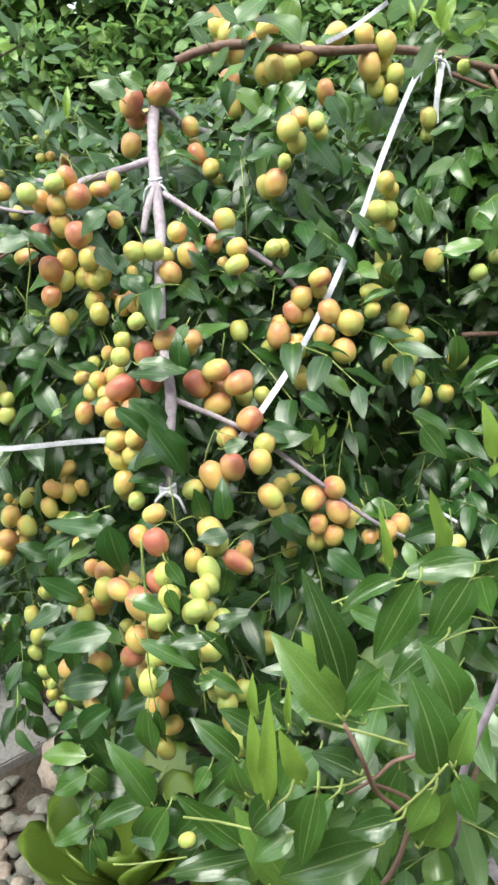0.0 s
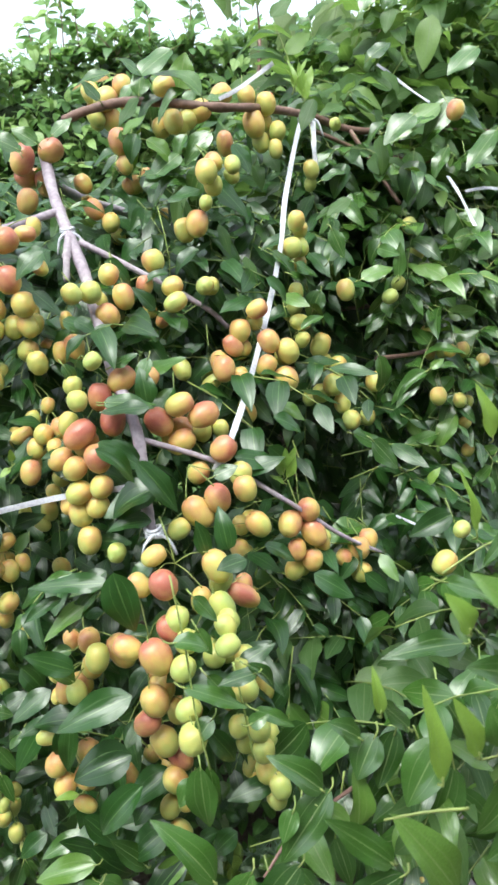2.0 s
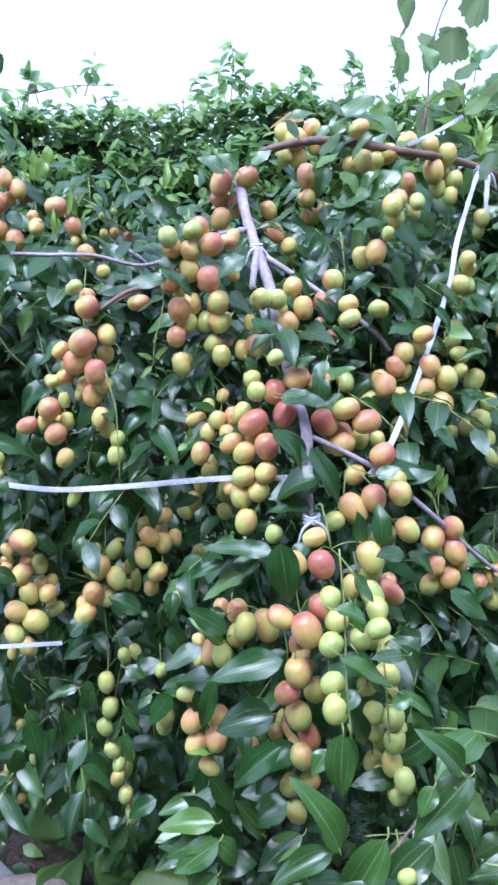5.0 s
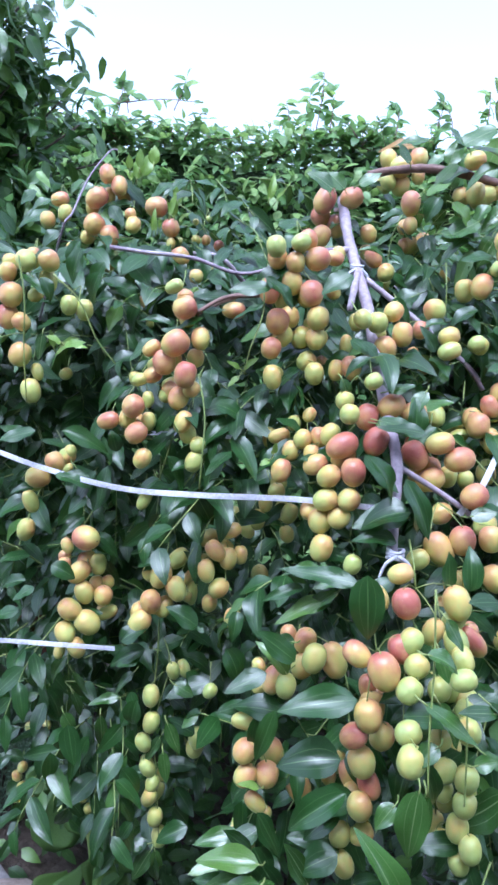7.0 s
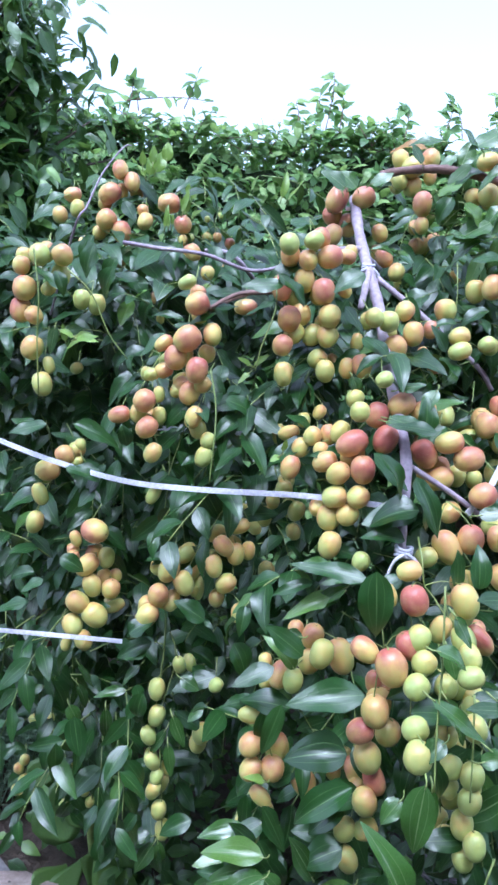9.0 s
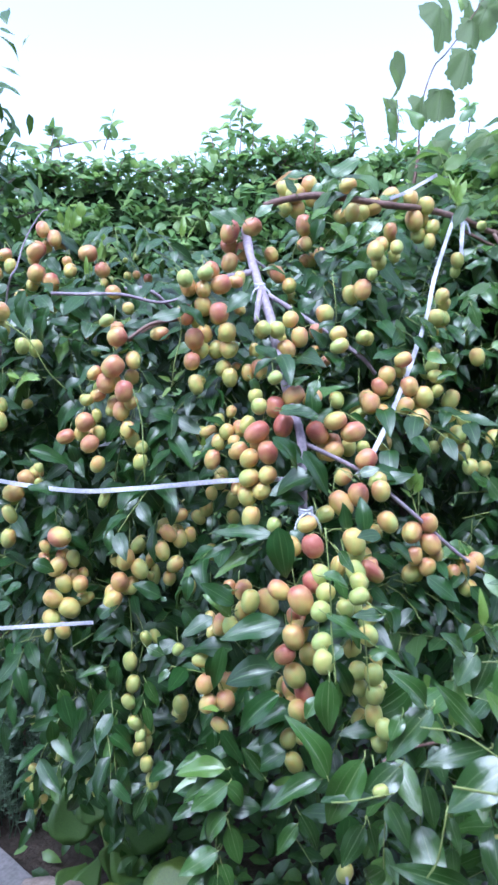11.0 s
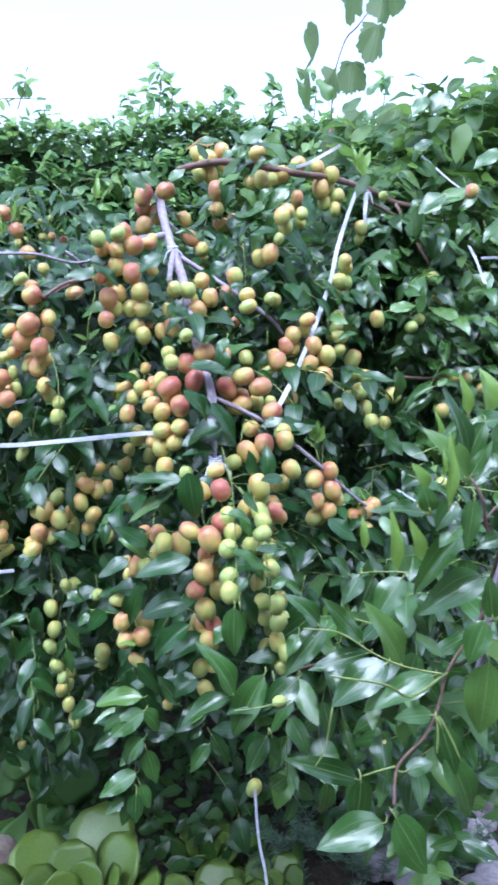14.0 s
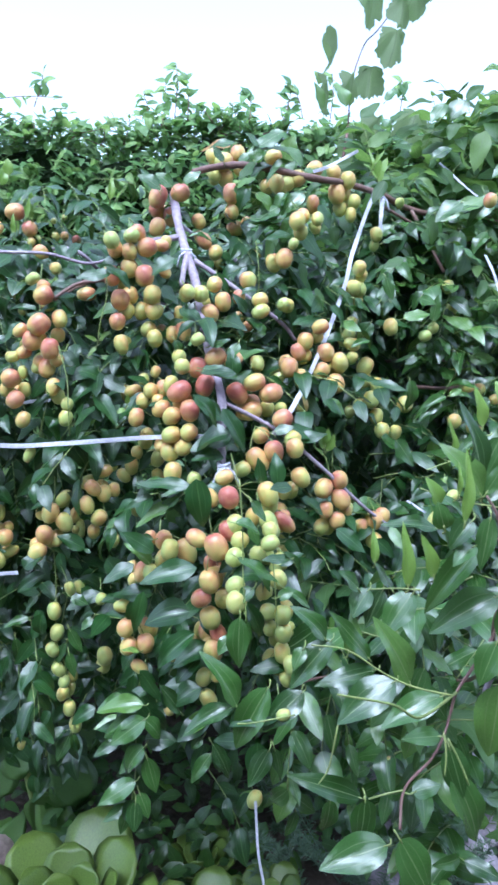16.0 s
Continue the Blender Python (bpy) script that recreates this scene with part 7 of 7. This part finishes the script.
def low_skirt(count):
    """Shaded branchlets that hang over the succulents."""
    for k in range(count):
        x, z = R.uniform(-0.60, -0.30), R.uniform(0.52, 0.88)
        line, poses = spray((x, R.uniform(1.28, 1.5), z), (R.uniform(-0.5, 0.5), R.uniform(-0.3, 0.2), R.uniform(-1.0, -0.2)), R.uniform(0.14, 0.24), R.randint(5, 8), 0.06)
        stem = part("branchlet", tubes("branchlet", [(line, 0.0012, 0.0007)], 4, 2), STALK, tree)
        for m in poses:
            ob = part("leaf", LEAF_MESH[R.randrange(8)], None, stem)
            ob.matrix_basis = m


low_skirt(16)


# ---- white ties and straps that hold the canes ----
def ribbon(name, points, width, thick=0.0012, twist=0.0, label="white plastic strap tied between the canes"):
    line = smooth_line(points, 8)
    d = np.gradient(line, axis=0)
    d /= np.linalg.norm(d, axis=1)[:, None]
    verts, faces = [], []
    n = len(line)
    for i in range(n):
        a = np.cross(d[i], np.array([0.1, -1.0, 0.15]))
        a /= np.linalg.norm(a)
        b = np.cross(d[i], a)
        w = twist * math.sin(i * 0.45) + 0.3 * twist * math.sin(i * 1.3)
        a, b = a * math.cos(w) + b * math.sin(w), b * math.cos(w) - a * math.sin(w)
        for s, q in ((-1, -0.5), (0, -0.9), (1, -0.5), (1, 0.5), (0, 0.1), (-1, 0.5)):
            verts.append(line[i] + a * s * width / 2 + b * q * thick / 2)
    for i in range(n - 1):
        for k in range(6):
            k2 = (k + 1) % 6
            faces.append((i * 6 + k, i * 6 + k2, (i + 1) * 6 + k2, (i + 1) * 6 + k))
    ob = new(name, mesh_from(name, verts, faces, smooth=False))
    ob.data.materials.append(TIE)
    return tagged(ob, label, "plant tie", "plant ties")


def knot(place, size, label="white tie knotted round the cane"):
    """A loop of tie wound round a cane, with two loose ends."""
    p = Vector(place)
    runs = []
    for k in range(3):
        ring = [p + Vector((math.cos(w) * size, math.sin(w) * size, (k - 1) * size * 0.45 + 0.15 * size * math.sin(w * 2 + k))) for w in np.linspace(0, 6.4, 9)]
        runs.append((ring, 0.0022, 0.0022))
    for s in (-1, 1):
        runs.append(([p + Vector((0, -size, 0)), p + Vector((s * size * 1.5, -size * 1.3, -size)), p + Vector((s * size * 2.2, -size * 1.2, -size * 3.2))], 0.0024, 0.0014))
    ob = new("tie_knot", tubes("tie_knot", runs, 6, 3))
    ob.data.materials.append(TIE)
    return tagged(ob, label, "plant tie", "plant ties")


ribbon("strap", [(0.285, 1.15, 1.748), (0.246, 1.085, 1.715), (0.19, 1.025, 1.618), (0.151, 0.968, 1.544), (0.103, 0.925, 1.458), (0.051, 0.870, 1.384), (0.0, 0.806, 1.331), (-0.03, 0.79, 1.30)], 0.0078, twist=0.22, label="long white strap slung between two canes")
ribbon("strap", [(0.305, 1.155, 1.752), (0.29, 1.13, 1.70), (0.285, 1.12, 1.66)], 0.009, twist=0.3)
ribbon("strap", [(0.121, 1.055, 1.765), (0.15, 1.05, 1.775), (0.20, 1.03, 1.80)], 0.006, twist=0.3)
ribbon("tie", [(-0.75, 1.10, 1.33), (-0.659, 1.046, 1.315), (-0.613, 1.008, 1.307), (-0.533, 0.956, 1.294), (-0.429, 0.891, 1.286), (-0.338, 0.85, 1.291), (-0.21, 0.832, 1.298), (-0.125, 0.80, 1.30)], 0.0068, twist=0.2, label="taut white tie pulled across the canopy")
ribbon("tie", [(-0.80, 0.90, 1.085), (-0.646, 0.873, 1.09), (-0.593, 0.866, 1.093), (-0.504, 0.855, 1.096), (-0.413, 0.842, 1.099)], 0.0055, twist=0.2, label="taut white tie pulled across the canopy")
ribbon("tie", [(-0.44, 1.0, 1.345), (-0.36, 1.0, 1.35), (-0.27, 1.0, 1.352)], 0.006, twist=0.2)
ribbon("tie", [(0.503, 1.087, 1.629), (0.492, 1.04, 1.59), (0.479, 0.99, 1.54)], 0.0075, twist=0.2)
ribbon("tie", [(0.515, 1.06, 1.60), (0.56, 1.07, 1.602), (0.60, 1.09, 1.60)], 0.005, twist=0.2)
ribbon("tie", [(0.44, 1.171, 1.831), (0.49, 1.152, 1.781), (0.52, 1.15, 1.76)], 0.0045, twist=0.3)
ribbon("tie", [(0.205, 0.815, 1.182), (0.22, 0.81, 1.172), (0.235, 0.807, 1.162)], 0.0035, twist=0.2)
ribbon("tie", [(-0.092, 0.66, 0.80), (-0.092, 0.646, 0.734), (-0.085, 0.637, 0.672), (-0.084, 0.64, 0.56), (-0.08, 0.66, 0.4)], 0.0036, twist=0.2, label="loose white tie end hanging down")
knot((-0.116, 0.74, 1.262), 0.0085)
knot((-0.125, 1.02, 1.605), 0.0085)
knot((0.29, 1.152, 1.752), 0.0105)


# ---- things behind and below ----
ROUND_LEAF = [leaf_grid(2, 4, 0.3, 0.15, 0.2 + 0.3 * (k % 3), 0.0, blunt=0.62, seed=60 + k) for k in range(3)]


def hedge_top(x):
    return 2.68 + 0.05 * x + 0.14 * min(1.0, max(0.0, -1.0 - x) * 4) + 0.10 * noise.noise((x * 1.1, 0.0, 3.0)) + 0.07 * noise.noise((x * 4.0, 1.0, 3.0))


def build_hedge():
    hedge = thing("hedge", (0, 3.8, 0), label="tall dense green hedge behind the fruit tree", category="hedge")
    # solid dark sheet behind the leaves, standing in for the hedge's inner shade
    verts, faces = [], []
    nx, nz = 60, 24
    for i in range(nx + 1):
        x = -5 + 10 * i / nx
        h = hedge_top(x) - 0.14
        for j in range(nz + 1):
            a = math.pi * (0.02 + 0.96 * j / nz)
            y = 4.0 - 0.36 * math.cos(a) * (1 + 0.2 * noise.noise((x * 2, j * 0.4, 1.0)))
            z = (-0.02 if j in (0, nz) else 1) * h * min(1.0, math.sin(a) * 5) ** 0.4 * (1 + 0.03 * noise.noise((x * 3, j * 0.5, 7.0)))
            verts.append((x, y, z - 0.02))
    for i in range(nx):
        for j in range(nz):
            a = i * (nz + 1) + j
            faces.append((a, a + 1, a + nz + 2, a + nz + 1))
    part("thicket", mesh_from("thicket", verts, faces), HEDGE_SHADE, hedge)
    poses = []
    for k in range(38000):
        x = R.uniform(-2.6, 3.0) if k < 25000 else R.choice((R.uniform(-4.95, -2.6), R.uniform(3.0, 4.95)))
        z = hedge_top(x) * (1 - R.random() ** 1.6)
        if z < 0.5:
            continue
        y = 3.56 - 0.10 * noise.noise((x * 2, z * 2, 4.0)) + (0.6 * R.random() if z > hedge_top(x) - 0.22 else 0) + R.uniform(-0.1, 0.1)
        b = Vector((x, y, z))
        d = (Vector((R.gauss(0, 0.7), -0.6, R.gauss(0.1, 0.6)))).normalized()
        poses.append(facing(b, b + d * R.uniform(0.045, 0.085), (R.gauss(0, 0.5), -0.6, 0.8), R.uniform(0.8, 1.2)))
    runs = []
    for k in range(620):
        x = R.uniform(-4.6, 4.6)
        p = Vector((x, R.uniform(3.5, 3.9), hedge_top(x) - 0.1))
        tip = p + Vector((R.gauss(0, 0.09), R.gauss(0, 0.06), R.uniform(0.03, 0.14) * (1.5 if k % 16 == 0 else 1)))
        runs.append(([p, p.lerp(tip, 0.5) + jitter(0.015), tip], 0.003, 0.0015))
        for q in range(16):
            s = R.uniform(0.1, 1)
            b = p.lerp(tip, s)
            d = Vector((R.gauss(0, 0.8), R.gauss(-0.1, 0.6), R.uniform(-0.1, 0.9))).normalized()
            poses.append(facing(b, b + d * R.uniform(0.04, 0.08), (R.gauss(0, 0.5), -0.5, 0.8), R.uniform(0.8, 1.2)))
    foliage("hedge_leaves", poses, ROUND_LEAF, HEDGE_LEAF, hedge, "stuff")
    tagged(part("shoot_growth", tubes("shoot_growth", runs, 4, 1), BROWN_BARK, hedge), kind="stuff")
    # shoots that stand out against the sky: foot, tip and how many leaves
    for x, z, dx, dz, n in ((-0.80, 2.62, 0.02, 0.22, 9), (-0.74, 2.68, -0.06, 0.14, 7), (-0.80, 2.72, 0.42, 0.06, 9), (-0.52, 2.72, 0.05, 0.17, 8), (0.05, 2.66, -0.02, 0.18, 12), (0.12, 2.66, 0.03, 0.24, 14),
                            (0.19, 2.70, 0.02, 0.30, 16), (0.26, 2.70, 0.0, 0.22, 14), (0.60, 2.72, 0.0, 0.17, 10), (0.80, 2.76, 0.04, 0.18, 9), (0.90, 2.76, -0.05, 0.16, 8), (1.06, 2.76, 0.02, 0.26, 12), (1.48, 2.84, 0.02, 0.18, 12)):
        a, b = Vector((x, 3.6, z)), Vector((x + dx, 3.62, z + dz))
        line = [a, a.lerp(b, 0.5) + Vector((0.01, 0, 0.02)), b]
        stem = part("shoot", tubes("shoot", [(line, 0.0035, 0.0015)], 5, 3), BROWN_BARK, hedge)
        for q in range(n):
            p = Vector(smooth_line(line, 12)[min(24, int((0.25 + 0.75 * q / (n - 1)) * 24))])
            d = Vector((R.gauss(0, 0.7), R.gauss(0, 0.4), R.gauss(0.15, 0.5))).normalized()
            ob = part("leaf", HEDGE_MESH[q % 3], None, stem)
            ob.matrix_basis = facing(p, p + d * R.uniform(0.05, 0.09), (R.gauss(0, 0.4), -0.7, 0.6), 1.1)


HEDGE_MESH = [mesh_from("hedge_leaf", *leaf_grid(4, 6, 0.28, 0.15, 0.5, 0.08, seed=80 + k)) for k in range(3)]
for me in HEDGE_MESH:
    me.materials.append(HEDGE_LEAF)
build_hedge()


def build_broad_tree():
    """The dark broad-leaved tree that stands before the hedge."""
    bush = thing("broadleaf_tree", (-1.3, 2.6, 0), label="dark leafy broadleaf tree beside the hedge", category="tree")
    part("trunk", tubes("trunk", [([(-1.3, 2.6, -0.03), (-1.32, 2.62, 0.8), (-1.28, 2.6, 1.5), (-1.25, 2.55, 2.3)], 0.06, 0.03)], 9, 5, 0.1), OLD_BARK, bush)
    runs, poses = [], []
    for k in range(190):
        a = Vector((-1.27, 2.58, R.uniform(1.1, 2.3)))
        w = R.uniform(0, 6.28)
        reach = R.uniform(0.2, 0.58) * (1.0 if a.z < 2.0 else 0.85)
        b = a + Vector((math.cos(w) * reach, math.sin(w) * reach * 0.7, R.uniform(0.0, 0.6)))
        runs.append(([a, a.lerp(b, 0.5) + Vector((0, 0, 0.05)), b], 0.010, 0.003))
        for q in range(70):
            p = a.lerp(b, R.uniform(0.3, 1.0)) + jitter(0.15)
            d = Vector((R.gauss(0, 0.7), R.gauss(-0.2, 0.6), R.gauss(-0.1, 0.6))).normalized()
            poses.append(facing(p, p + d * R.uniform(0.06, 0.11), (R.gauss(0, 0.4), -0.5, 0.8), R.uniform(0.85, 1.15)))
    tagged(part("limb_growth", tubes("limb_growth", runs, 6, 3), OLD_BARK, bush), kind="stuff")
    foliage("crown", poses, LEAF_SOME, BROAD_LEAF, bush, "stuff")


build_broad_tree()


def grape_leaf_mesh(seed):
    """A lobed vine leaf with a toothed edge, slightly cupped."""
    rng = np.random.RandomState(seed)
    verts, uvs, faces = [(0, 0, 0)], [(0.5, 0.3)], []
    n = 40
    for ring in (0.5, 1.0):
        for k in range(n):
            w = -math.pi / 2 + 2 * math.pi * k / n
            lobe = 0.40 + 0.12 * abs(math.cos(2.5 * (w - math.pi / 2))) ** 0.8 - 0.24 * math.exp(-((k / n if k < n / 2 else 1 - k / n) / 0.05) ** 2)
            lobe *= 1 + (0.09 if k % 2 else -0.05) + rng.uniform(-0.07, 0.07)
            r = lobe * ring
            verts.append((r * math.cos(w), 0.28 + r * math.sin(w) - 0.28 * (1 - ring), 0.10 * ring * math.sin(3 * w + seed) - 0.22 * ring ** 2))
            uvs.append((0.5 + r * math.cos(w), 0.3 + r * math.sin(w)))
    for k in range(n):
        k2 = (k + 1) % n
        faces.append((0, 1 + k, 1 + k2))
        faces.append((1 + k, 1 + n + k, 1 + n + k2, 1 + k2))
    me = mesh_from("grape_leaf", verts, faces, uvs)
    me.materials.append(VINE_LEAF)
    return me


def build_vine():
    vine = thing("grape_vine", (0.50, 2.05, 0), label="grape vine shoot with lobed leaves above the canopy, paled for sky glare", category="vine")
    part("stem", tubes("stem", [([(0.50, 2.05, -0.03), (0.50, 2.06, 1.2), (0.52, 2.02, 1.9), (0.553, 2.0, 2.18)], 0.009, 0.005)], 6, 4), BROWN_BARK, vine)
    line = [(0.553, 2.0, 2.18), (0.556, 2.0, 2.25), (0.567, 2.0, 2.333), (0.606, 2.0, 2.438), (0.648, 2.0, 2.482), (0.71, 2.0, 2.56), (0.773, 2.0, 2.651), (0.82, 2.0, 2.73)]
    shoot = part("shoot", tubes("shoot", [(line, 0.003, 0.0015)], 6, 4), BROWN_BARK, vine)
    shapes = [grape_leaf_mesh(s) for s in range(4)]
    # place, size, turn and lean of each leaf
    for k, (x, z, s, turn, lean) in enumerate(((0.61, 2.60, 0.15, 178, 30), (0.665, 2.645, 0.11, 188, 62), (0.697, 2.468, 0.135, 165, 12), (0.637, 2.378, 0.13, 172, -18), (0.524, 2.47, 0.14, 192, 78), (0.548, 2.322, 0.10, 180, 25), (0.46, 2.302, 0.115, 186, 66),
                                               (0.734, 2.58, 0.115, 160, 20), (0.778, 2.62, 0.135, 150, -30), (0.638, 2.196, 0.13, 170, 25), (0.761, 2.215, 0.14, 160, -10), (0.74, 2.66, 0.11, 195, 45), (0.82, 2.68, 0.12, 170, 15), (0.845, 2.20, 0.11, 165, -35), (0.56, 2.16, 0.10, 175, 20))):
        ob = part("leaf", shapes[k % 4], None, shoot)
        ob.matrix_basis = pose(x, 1.98 + R.uniform(-0.05, 0.05), z, 80 + R.uniform(-15, 15), 0, lean) @ pose(0, 0, 0, 0, 0, turn) @ Matrix.Diagonal((s * 0.78, s * 1.08, s, 1))


build_vine()


def paddle_mesh(seed):
    """A thick rounded succulent leaf, narrow at its base, of length 1 along +Y."""
    bm = bmesh.new()
    rows, cols = 9, 6
    grid = {}
    for face in (1, -1):
        for j in range(rows + 1):
            v = j / rows
            w = 0.09 + 0.29 * math.sin(min(1.0, v * 1.02) * math.pi * 0.62) ** 1.6
            if v > 0.72:
                w *= math.sqrt(max(0.0, 1 - ((v - 0.72) / 0.285) ** 2))
            for i in range(cols + 1):
                u = 2 * i / cols - 1
                th = 0.035 * (1 - abs(u) ** 3) * (1 - v ** 6)
                z = 0.10 * (u * u) * w * 2 + 0.16 * v * v + face * th + 0.01 * math.sin(5 * v + seed)
                grid[face, j, i] = bm.verts.new((u * w, v, z))
    for face in (1, -1):
        for j in range(rows):
            for i in range(cols):
                q = [grid[face, j, i], grid[face, j, i + 1], grid[face, j + 1, i + 1], grid[face, j + 1, i]]
                bm.faces.new(q if face > 0 else q[::-1])
    bmesh.ops.remove_doubles(bm, verts=bm.verts, dist=0.004)
    for f in bm.faces:
        f.smooth = True
    me = bpy.data.meshes.new("paddle_leaf")
    bm.to_mesh(me)
    bm.free()
    me.materials.append(PADDLE)
    return me


PADDLES = [paddle_mesh(s) for s in range(3)]
# the same paddles in the shaded colour
SHADED_PADDLES = [me.copy() for me in PADDLES]
for me in SHADED_PADDLES:
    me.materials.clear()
    me.materials.append(SHADED_PADDLE)


def succulent(place, size, count, turn, spread, ring=0.012, broad=1.1, label="green paddle-leaved succulent rosette growing in the bed"):
    """A rosette of thick upright paddles on a short stem."""
    base = Vector(place)
    plant = thing("succulent", (base.x, base.y, 0), label=label, category="succulent", group="succulents in the bed")
    part("stem", tubes("stem", [([(base.x, base.y, -0.02), (base.x, base.y, base.z * 0.5), base], 0.022, 0.018)], 8, 3), STALK, plant)
    for k in range(count):
        w = radians(turn) + k * 2.4
        out = spread * (1 - 0.75 * k / count) + 0.12
        d = Vector((math.cos(w) * out, math.sin(w) * out, 1 - 0.45 * out)).normalized()
        s = size * (1 - 0.45 * k / count) * R.uniform(0.92, 1.06)
        ob = part("leaf", PADDLES[k % 3], None, plant)
        up = Vector((-math.cos(w), -math.sin(w), 0.6 + out))
        ob.matrix_basis = facing(base + Vector((math.cos(w) * ring * 0.5, math.sin(w) * ring * 0.5, -0.012 + 0.02 * k / count)), base + Vector((math.cos(w), math.sin(w), 0)) * ring * (1 - 0.6 * k / count) + d * s, up, broad * R.uniform(0.92, 1.08))


succulent((-0.395, 1.24, 0.10), 0.275, 19, -75, 0.76, 0.05, 0.78)
succulent((-0.10, 1.20, 0.05), 0.19, 20, 10, 0.85, 0.03, 0.72)
succulent((-0.05, 1.52, 0.02), 0.13, 14, 50, 1.1, 0.012, 0.8, "dark green paddle-leaved succulent in the shade")
succulent((0.10, 1.30, 0.03), 0.15, 14, 140, 1.0, 0.012, 0.8, "dark green paddle-leaved succulent in the shade")


def hanging_succulent():
    """A leggy succulent whose broad paddles droop from the ends of its stems."""
    plant = thing("succulent", (-0.46, 1.84, 0), label="leggy green succulent with broad drooping paddles under the branches, shade in its colour", category="succulent", group="succulents in the bed")
    for top in ((-0.435, 1.80, 0.35), (-0.57, 1.82, 0.37)):
        part("stem", tubes("stem", [([(-0.48, 1.86, -0.02), (0.5 * (top[0] - 0.48), 1.87, 0.2), top], 0.014, 0.010)], 8, 4), STALK, plant)
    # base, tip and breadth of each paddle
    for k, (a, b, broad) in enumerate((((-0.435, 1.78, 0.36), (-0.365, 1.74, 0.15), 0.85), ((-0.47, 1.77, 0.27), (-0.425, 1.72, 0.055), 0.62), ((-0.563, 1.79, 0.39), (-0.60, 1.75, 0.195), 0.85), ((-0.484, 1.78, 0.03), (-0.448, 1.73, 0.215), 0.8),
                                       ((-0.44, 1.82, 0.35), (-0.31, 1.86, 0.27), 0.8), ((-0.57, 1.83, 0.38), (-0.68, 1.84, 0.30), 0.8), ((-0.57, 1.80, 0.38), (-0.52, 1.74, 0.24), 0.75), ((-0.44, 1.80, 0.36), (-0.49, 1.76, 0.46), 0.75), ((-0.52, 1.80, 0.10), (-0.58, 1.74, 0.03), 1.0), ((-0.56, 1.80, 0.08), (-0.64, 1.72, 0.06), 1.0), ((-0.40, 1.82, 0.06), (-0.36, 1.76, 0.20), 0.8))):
        ob = part("leaf", SHADED_PADDLES[k % 3], None, plant)
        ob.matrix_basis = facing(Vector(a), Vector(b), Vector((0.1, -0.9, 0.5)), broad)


hanging_succulent()


def needle_shrub(place, radius, height, count, label):
    """A low shrub of thin upright stems set with needles."""
    plant = thing("needle_shrub", (place[0], place[1], 0), label=label, category="shrub")
    poses, runs = [], []
    for k in range(count):
        w, r = R.uniform(0, 6.28), radius * math.sqrt(R.random())
        a = Vector((place[0] + math.cos(w) * r, place[1] + math.sin(w) * r, 0))
        h = height * (1 - 0.55 * (r / radius) ** 2) * R.uniform(0.75, 1.1)
        b = a + Vector((math.cos(w) * 0.10, math.sin(w) * 0.10, h)) + jitter(0.09)
        runs.append(([a, b], 0.0022, 0.001))
        for q in range(90):
            p = a.lerp(b, R.uniform(0.25, 1.0))
            d = Vector((R.gauss(0, 1), R.gauss(0, 1), R.uniform(-0.2, 1.1))).normalized()
            poses.append(facing(p, p + d * R.uniform(0.02, 0.034), (R.gauss(0, 1), -0.6, 0.6), 0.24))
    foliage("needles", poses, LEAF_FEW[:1], NEEDLE, plant, "stuff")
    tagged(part("stem_growth", tubes("stem_growth", runs, 4, 1), NEEDLE, plant), kind="stuff")


needle_shrub((-0.96, 2.34, 0), 0.29, 0.80, 300, "grey-green needle-leaved shrub beside the paving")
needle_shrub((0.42, 1.55, 0), 0.3, 0.16, 80, "low grey-green needle-leaved ground cover")


def red_plant(place):
    plant = thing("red_plant", (place[0], place[1], 0), label="dark red leafy plant in the shade", category="plant")
    top = Vector(place)
    part("stem", tubes("stem", [([(place[0], place[1], -0.02), top]  , 0.008, 0.004)], 5, 3), BROWN_BARK, plant)
    poses = []
    for k in range(34):
        b = top + jitter(0.10)
        d = Vector((R.gauss(0, 0.8), R.gauss(-0.3, 0.5), R.gauss(0, 0.5))).normalized()
        poses.append(facing(b, b + d * R.uniform(0.05, 0.09), (R.gauss(0, 0.4), -0.6, 0.7), 1.1))
    foliage("leaves", poses, LEAF_SOME, RED_LEAF, plant)


red_plant((-0.82, 2.32, 0.60))


def bed_cover():
    """Low dark plants that close the bed under the tree."""
    poses = []
    for k in range(5200):
        x, y = R.uniform(-0.75, 1.9), R.uniform(1.45, 3.3)
        if x < -0.5 and y < 1.9:
            continue
        h = 0.10 + 0.55 * max(0, min(1, (y - 1.5) / 1.3)) * (0.6 + 0.4 * noise.noise((x * 2, y * 2, 8)))
        b = Vector((x, y, h * math.sqrt(R.random())))
        d = Vector((R.gauss(0, 0.8), R.gauss(-0.3, 0.5), R.gauss(0.2, 0.5))).normalized()
        poses.append(facing(b, b + d * R.uniform(0.04, 0.08), (R.gauss(0, 0.4), -0.5, 0.8), 1.1))
    tagged(foliage("ground_cover", poses, LEAF_FEW, CITRUS_LEAF, None, "stuff"), "low dark green leafy ground cover in the bed", "ground cover")


bed_cover()
